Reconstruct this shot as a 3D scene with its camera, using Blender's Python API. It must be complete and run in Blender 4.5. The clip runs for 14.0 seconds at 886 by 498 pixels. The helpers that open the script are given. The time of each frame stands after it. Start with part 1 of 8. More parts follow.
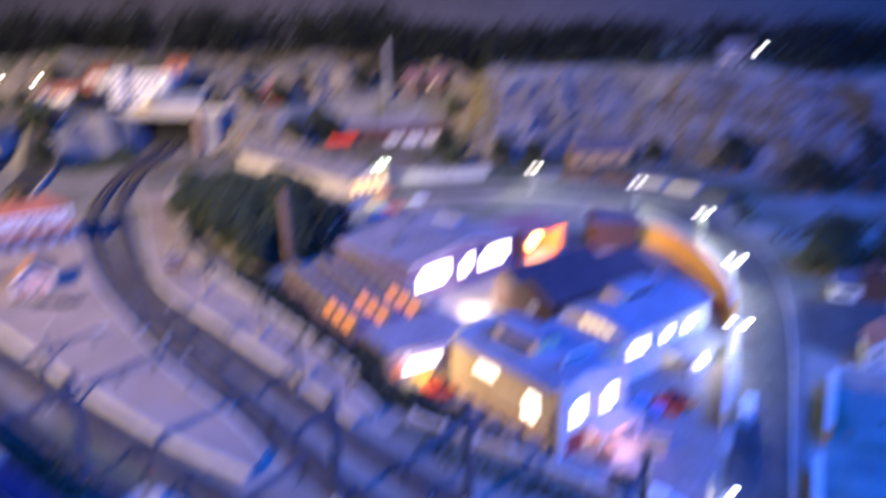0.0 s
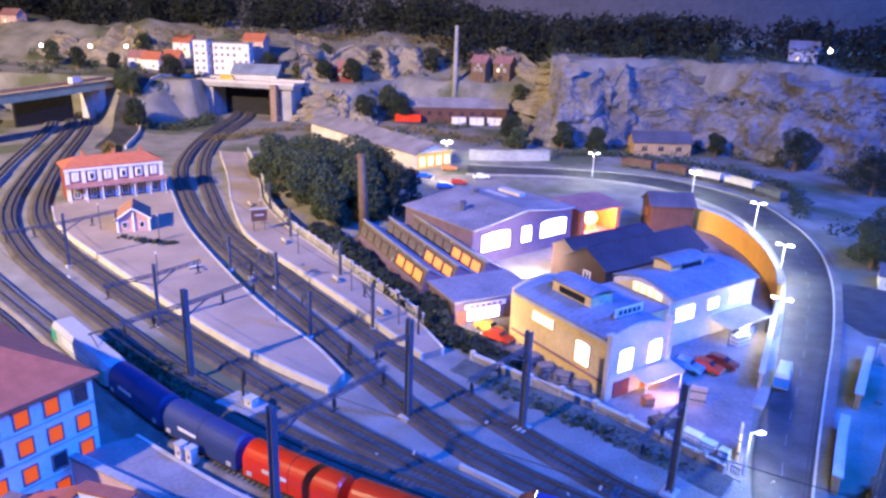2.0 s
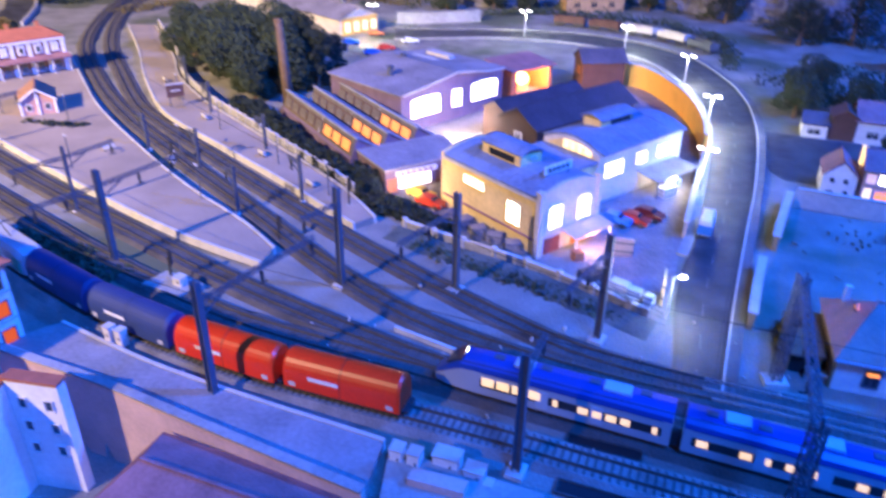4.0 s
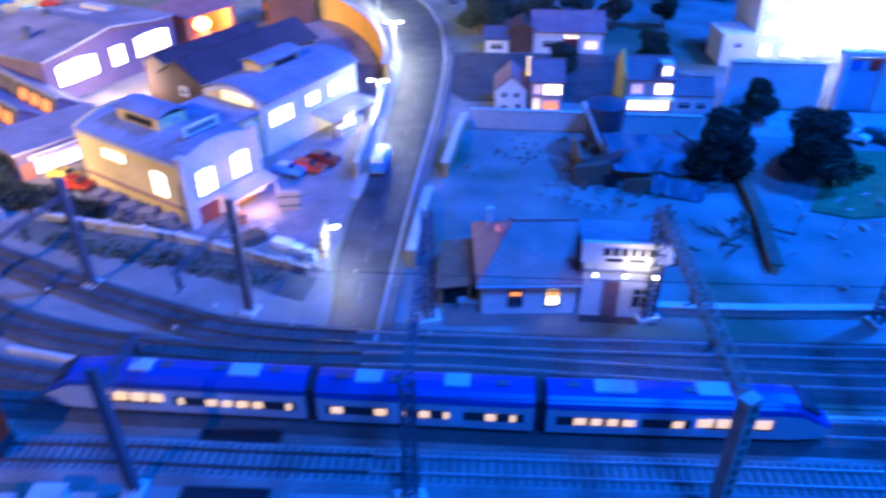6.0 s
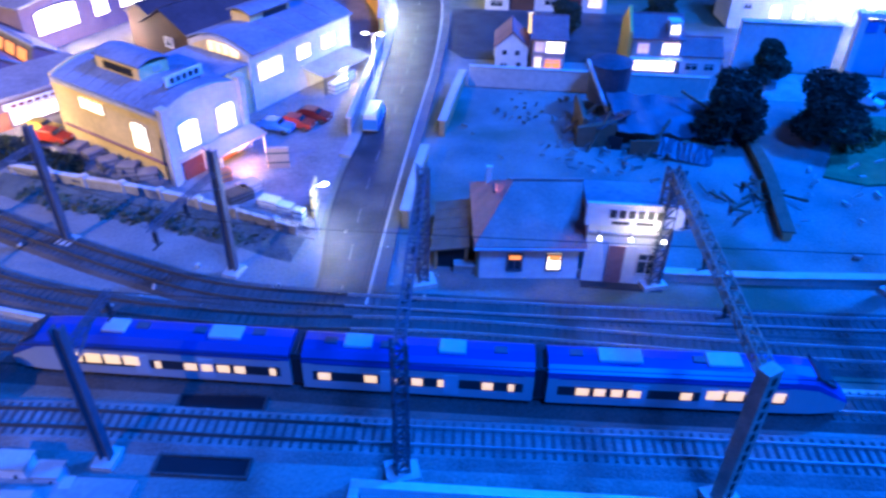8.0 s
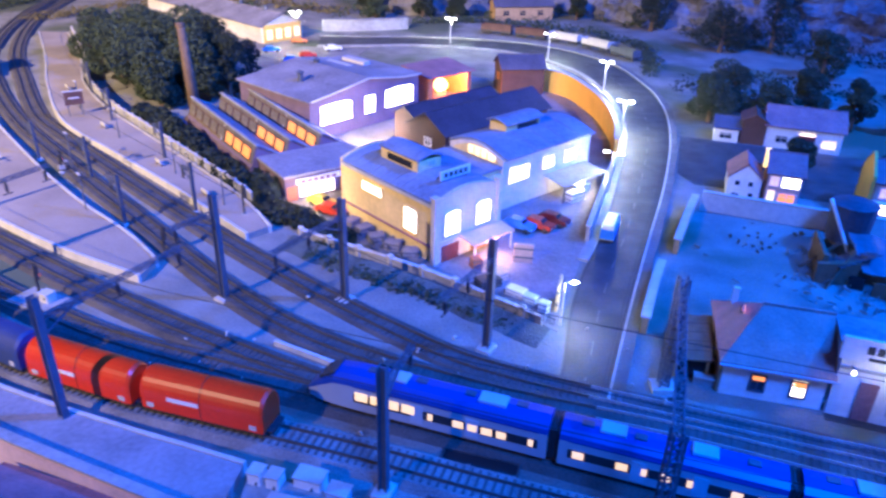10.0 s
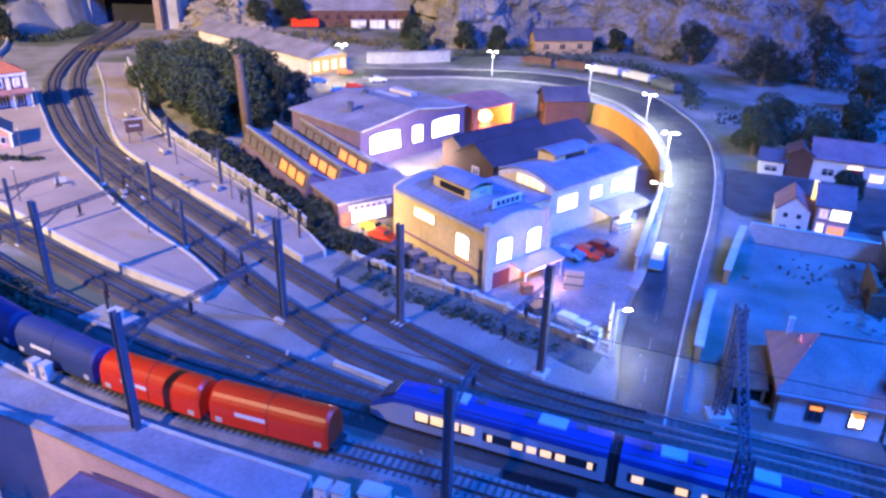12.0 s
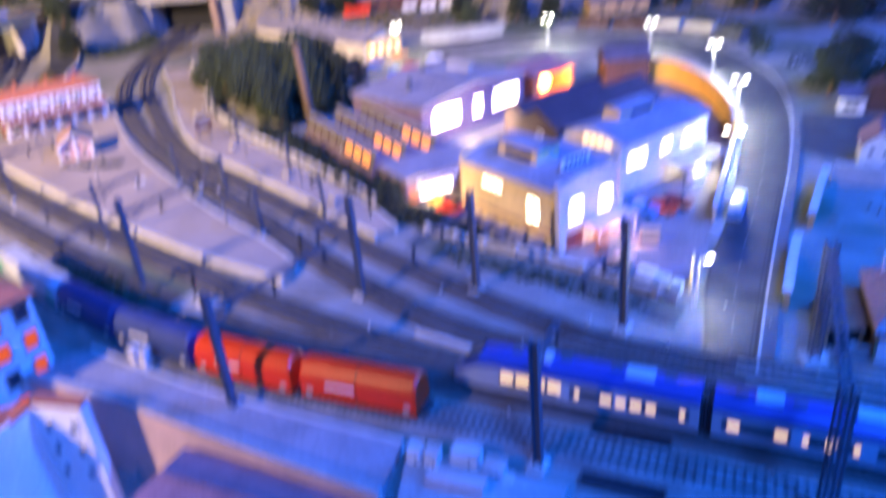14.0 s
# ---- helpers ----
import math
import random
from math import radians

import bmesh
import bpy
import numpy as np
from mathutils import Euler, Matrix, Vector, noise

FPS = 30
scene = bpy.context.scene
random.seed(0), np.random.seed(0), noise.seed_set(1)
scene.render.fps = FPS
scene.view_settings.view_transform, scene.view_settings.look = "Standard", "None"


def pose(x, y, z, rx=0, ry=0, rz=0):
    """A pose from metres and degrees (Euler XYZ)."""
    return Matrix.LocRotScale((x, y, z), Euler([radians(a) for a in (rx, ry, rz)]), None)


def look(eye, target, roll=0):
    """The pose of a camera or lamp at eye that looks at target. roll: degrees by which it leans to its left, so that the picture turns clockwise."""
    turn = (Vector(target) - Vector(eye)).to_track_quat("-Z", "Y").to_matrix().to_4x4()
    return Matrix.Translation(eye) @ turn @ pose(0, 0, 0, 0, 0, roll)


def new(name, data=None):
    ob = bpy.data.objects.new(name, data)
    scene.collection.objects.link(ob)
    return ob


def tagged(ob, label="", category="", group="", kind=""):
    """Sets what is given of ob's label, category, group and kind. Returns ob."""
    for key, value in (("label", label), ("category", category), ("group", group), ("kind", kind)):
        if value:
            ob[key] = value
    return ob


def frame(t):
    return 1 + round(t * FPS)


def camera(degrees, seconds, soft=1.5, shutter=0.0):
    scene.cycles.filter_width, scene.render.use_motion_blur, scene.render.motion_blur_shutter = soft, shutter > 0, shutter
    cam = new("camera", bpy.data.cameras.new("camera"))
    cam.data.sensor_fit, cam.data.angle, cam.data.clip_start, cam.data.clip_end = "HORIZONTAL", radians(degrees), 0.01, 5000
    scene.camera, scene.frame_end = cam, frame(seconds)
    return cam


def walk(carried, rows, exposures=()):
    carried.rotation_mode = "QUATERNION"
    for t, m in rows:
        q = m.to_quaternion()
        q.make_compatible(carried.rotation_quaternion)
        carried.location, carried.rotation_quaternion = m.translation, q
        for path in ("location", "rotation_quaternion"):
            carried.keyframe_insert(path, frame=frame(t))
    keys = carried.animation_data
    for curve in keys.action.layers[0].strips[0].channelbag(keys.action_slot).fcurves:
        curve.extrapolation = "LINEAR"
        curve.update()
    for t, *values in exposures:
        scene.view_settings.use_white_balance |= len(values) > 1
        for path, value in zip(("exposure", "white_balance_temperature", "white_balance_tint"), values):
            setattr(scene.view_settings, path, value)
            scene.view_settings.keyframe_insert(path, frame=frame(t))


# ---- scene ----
cam = camera(62.9, 14.0, soft=2.6, shutter=0.7)
PATH = [
    (0, (0.099, 0.075, 0.513), (-0.073, 1.969, -0.106), -0.7),
    (0.0333, (0.098, 0.073, 0.513), (-0.043, 1.967, -0.062), -0.7),
    (0.1, (0.097, 0.066, 0.512), (-0.085, 1.955, -0.062), -0.5),
    (0.5, (0.088, 0.008, 0.505), (-0.077, 1.893, -0.143), 0.2),
    (1, (0.076, -0.015, 0.499), (-0.112, 1.838, -0.232), 1.3),
    (1.5, (0.077, -0.039, 0.495), (-0.245, 1.836, -0.122), 2.3),
    (2, (0.084, -0.041, 0.497), (-0.22, 1.828, -0.149), 2.0),
    (2.2, (0.083, -0.042, 0.492), (-0.204, 1.832, -0.146), 2.2),
    (4.3, (0.112, -0.022, 0.479), (0.064, 1.697, -0.542), 0.6),
    (4.5, (0.129, -0.013, 0.477), (0.141, 1.693, -0.568), 0.5),
    (5, (0.169, -0.002, 0.473), (0.274, 1.715, -0.548), 0.5),
    (5.5, (0.216, 0.012, 0.472), (0.434, 1.671, -0.624), 0.5),
    (6, (0.282, 0.028, 0.47), (0.681, 1.648, -0.634), -0.3),
    (6.5, (0.331, 0.036, 0.476), (0.893, 1.609, -0.625), 0.0),
    (7, (0.349, 0.043, 0.46), (1.005, 1.568, -0.655), 1.4),
    (7.5, (0.314, 0.053, 0.446), (0.827, 1.597, -0.718), 1.1),
    (8, (0.286, 0.056, 0.44), (0.693, 1.625, -0.733), 1.0),
    (8.5, (0.258, 0.055, 0.445), (0.571, 1.687, -0.669), 1.1),
    (9, (0.232, 0.039, 0.454), (0.41, 1.714, -0.624), 0.9),
    (9.2, (0.219, 0.03, 0.462), (0.353, 1.742, -0.563), 1.2),
    (11.3, (0.156, -0.013, 0.463), (0.065, 1.776, -0.425), 1.1),
    (11.5, (0.155, -0.007, 0.465), (0.066, 1.787, -0.414), 1.2),
    (12, (0.15, -0.019, 0.466), (0.063, 1.786, -0.391), 1.5),
    (12.5, (0.131, -0.032, 0.477), (-0.051, 1.786, -0.337), -0.1),
    (13, (0.12, -0.043, 0.482), (-0.056, 1.777, -0.329), -2.75),
    (13.5, (0.129, -0.06, 0.48), (-0.017, 1.752, -0.353), -5.8),
    (13.9667, (0.144, -0.031, 0.454), (-0.116, 1.741, -0.407), -5.6),
    (14, (0.145, -0.028, 0.45), (-0.128, 1.739, -0.445), -5.6),
]
walk(cam, [(t, look(eye, target, roll)) for t, eye, target, roll in PATH], [(0, -0.38, 6500, 10), (0.5, -0.08, 6500, 10), (1, 0.0, 6500, 10), (4.5, 0.0, 6450, 10), (6.5, -0.12, 6280, 10), (7, -0.11, 6380, 10), (8, -0.06, 6200, 10), (9.2, 0.0, 6100, 10),
      (11.5, 0.04, 6380, 10), (13, 0.06, 6950, 10), (14, 0.06, 6950, 10)])


# ---- world and large lights ----
world = bpy.data.worlds.new("room")
scene.world = world
world.use_nodes = True
world.node_tree.nodes["Background"].inputs[0].default_value = (0.02, 0.05, 0.2, 1)
world.node_tree.nodes["Background"].inputs[1].default_value = 0.2

BLUE_EYE, WARM_EYE, WARM_AIM = (2.05, 0.75, 1.85), (-2.6, -2.2, 2.3), (-1.80, 1.92, 0.0)


def area_lamp(name, eye, target, size, watts, colour):
    data = bpy.data.lights.new(name, "AREA")
    data.size, data.energy, data.color = size, watts, colour
    ob = new(name, data)
    ob.matrix_world = look(eye, target)
    return ob


def point_lamp(name, place, watts, colour, radius=0.004):
    data = bpy.data.lights.new(name, "POINT")
    data.energy, data.color, data.shadow_soft_size = watts, colour, radius
    ob = new(name, data)
    ob.location = place
    return ob


area_lamp("blue_stage_light", BLUE_EYE, (0.5, 0.8, 0), 0.22, 192, (0.003, 0.118, 1.0))
area_lamp("blue_wash_light", (0.8, -0.8, 2.2), (0.35, 0.7, 0), 0.5, 142, (0.005, 0.130, 1.0))
area_lamp("blue_backdrop_light", (2.6, 3.9, 2.35), (2.3, 5.05, 0.95), 0.3, 85, (0.02, 0.22, 1.0))
warm = bpy.data.lights.new("warm_spot_light", "SPOT")
warm.energy, warm.color, warm.shadow_soft_size = 2820, (1.0, 0.75, 0.51), 0.06
warm.spot_size, warm.spot_blend = radians(65), 1.0
new("warm_spot_light", warm).matrix_world = look(WARM_EYE, WARM_AIM)

STREET_LAMPS = [(0.442, 1.088, 160), (0.522, 1.384, 165), (0.546, 1.709, 165), (0.448, 2.016, 155), (0.178, 2.20, 175), (-0.285, 2.23, 190)]
for x, y, turn in STREET_LAMPS:
    point_lamp("street_light", (x + 0.006, y, 0.066), 0.45 if y < 1.2 else 1.15, (0.95, 1.0, 0.84))
point_lamp("street_light", (0.332, 0.706, 0.050), 0.30, (0.9, 1.0, 0.95))
# first lamp below is an added fill for the hall windows' glare
point_lamp("yard_fill_light", (0.045, 1.285, 0.034), 1.1, (1.0, 0.80, 0.72), 0.012)
point_lamp("forge_light", (0.180, 1.600, 0.054), 2.0, (1.0, 0.42, 0.15), 0.008)
point_lamp("awning_light", (0.250, 0.858, 0.022), 0.17, (1.0, 0.55, 0.45))
point_lamp("office_light", (-0.030, 0.985, 0.034), 0.30, (1.0, 0.75, 0.55))
point_lamp("canopy_light", (0.395, 1.075, 0.026), 0.16, (1.0, 0.86, 0.78))
point_lamp("school_floodlight", (1.25, 1.075, 0.12), 1.0, (0.95, 0.97, 1.0), 0.015)
point_lamp("school_floodlight", (1.385, 1.035, 0.12), 1.0, (0.95, 0.97, 1.0), 0.015)
point_lamp("shop_light", (0.60, 0.528, 0.072), 0.05, (1.0, 0.92, 0.8))
point_lamp("shed_light", (-0.285, 2.03, 0.05), 0.7, (1.0, 0.8, 0.4))
RAILCAR_FRONT, FREIGHT_END = 0.69, 0.03


# ---- materials ----
def mat(name, colour, rough=0.8, vary=0.25, scale=30.0, bump=0.2, metal=0.0, emit=None, power=0.0, bump_scale=None, dist=0.001, island=0.0):
    m = bpy.data.materials.new(name)
    m.use_nodes = True
    nt = m.node_tree
    b = nt.nodes["Principled BSDF"]
    b.inputs["Roughness"].default_value, b.inputs["Metallic"].default_value = rough, metal
    tex = nt.nodes.new("ShaderNodeTexCoord")
    n1 = nt.nodes.new("ShaderNodeTexNoise")
    n1.inputs["Scale"].default_value, n1.inputs["Detail"].default_value = scale, 6
    n2 = nt.nodes.new("ShaderNodeTexNoise")
    n2.inputs["Scale"].default_value, n2.inputs["Detail"].default_value = bump_scale or scale * 9, 4
    nt.links.new(tex.outputs["Object"], n1.inputs["Vector"])
    nt.links.new(tex.outputs["Object"], n2.inputs["Vector"])
    mix = nt.nodes.new("ShaderNodeMath")
    mix.operation = "MULTIPLY"
    mix.inputs[1].default_value = 0.4
    nt.links.new(n2.outputs["Fac"], mix.inputs[0])
    add = nt.nodes.new("ShaderNodeMath")
    add.operation = "MULTIPLY_ADD"
    add.inputs[1].default_value = 0.6
    nt.links.new(n1.outputs["Fac"], add.inputs[0])
    nt.links.new(mix.outputs[0], add.inputs[2])
    fac = add.outputs[0]
    if island:
        geo = nt.nodes.new("ShaderNodeNewGeometry")
        more = nt.nodes.new("ShaderNodeMath")
        more.operation = "MULTIPLY_ADD"
        more.inputs[1].default_value = island
        nt.links.new(geo.outputs["Random Per Island"], more.inputs[0])
        nt.links.new(add.outputs[0], more.inputs[2])
        less = nt.nodes.new("ShaderNodeMath")
        less.operation = "SUBTRACT"
        less.inputs[1].default_value = island / 2
        nt.links.new(more.outputs[0], less.inputs[0])
        fac = less.outputs[0]
    ramp = nt.nodes.new("ShaderNodeValToRGB")
    lo, hi = 1 - vary, 1 + vary
    ramp.color_ramp.elements[0].position, ramp.color_ramp.elements[1].position = 0.32, 0.68
    ramp.color_ramp.elements[0].color = (colour[0] * lo, colour[1] * lo, colour[2] * lo, 1)
    ramp.color_ramp.elements[1].color = (min(1, colour[0] * hi), min(1, colour[1] * hi), min(1, colour[2] * hi), 1)
    nt.links.new(fac, ramp.inputs[0])
    nt.links.new(ramp.outputs[0], b.inputs["Base Color"])
    if bump:
        bn = nt.nodes.new("ShaderNodeBump")
        bn.inputs["Strength"].default_value, bn.inputs["Distance"].default_value = bump, dist
        nt.links.new(n2.outputs["Fac"], bn.inputs["Height"])
        nt.links.new(bn.outputs[0], b.inputs["Normal"])
    if emit:
        b.inputs["Emission Color"].default_value = (*emit, 1)
        b.inputs["Emission Strength"].default_value = power
    return m


def ground_mat():
    """Sand and ash scatter, with patches of moss and gravel."""
    m = mat("scatter_ground", (0.225, 0.21, 0.185), 0.95, 0.4, 14, 0.6, bump_scale=330, dist=0.002)
    nt = m.node_tree
    b = nt.nodes["Principled BSDF"]
    old = b.inputs["Base Color"].links[0].from_socket
    tex = nt.nodes.new("ShaderNodeTexCoord")
    n = nt.nodes.new("ShaderNodeTexNoise")
    n.inputs["Scale"].default_value, n.inputs["Detail"].default_value = 3.2, 7
    nt.links.new(tex.outputs["Object"], n.inputs["Vector"])
    r = nt.nodes.new("ShaderNodeValToRGB")
    r.color_ramp.elements[0].position, r.color_ramp.elements[1].position = 0.52, 0.62
    nt.links.new(n.outputs["Fac"], r.inputs[0])
    mix = nt.nodes.new("ShaderNodeMix")
    mix.data_type = "RGBA"
    mix.inputs[7].default_value = (0.10, 0.11, 0.06, 1)
    nt.links.new(r.outputs[0], mix.inputs[0])
    nt.links.new(old, mix.inputs[6])
    nt.links.new(mix.outputs[2], b.inputs["Base Color"])
    return m


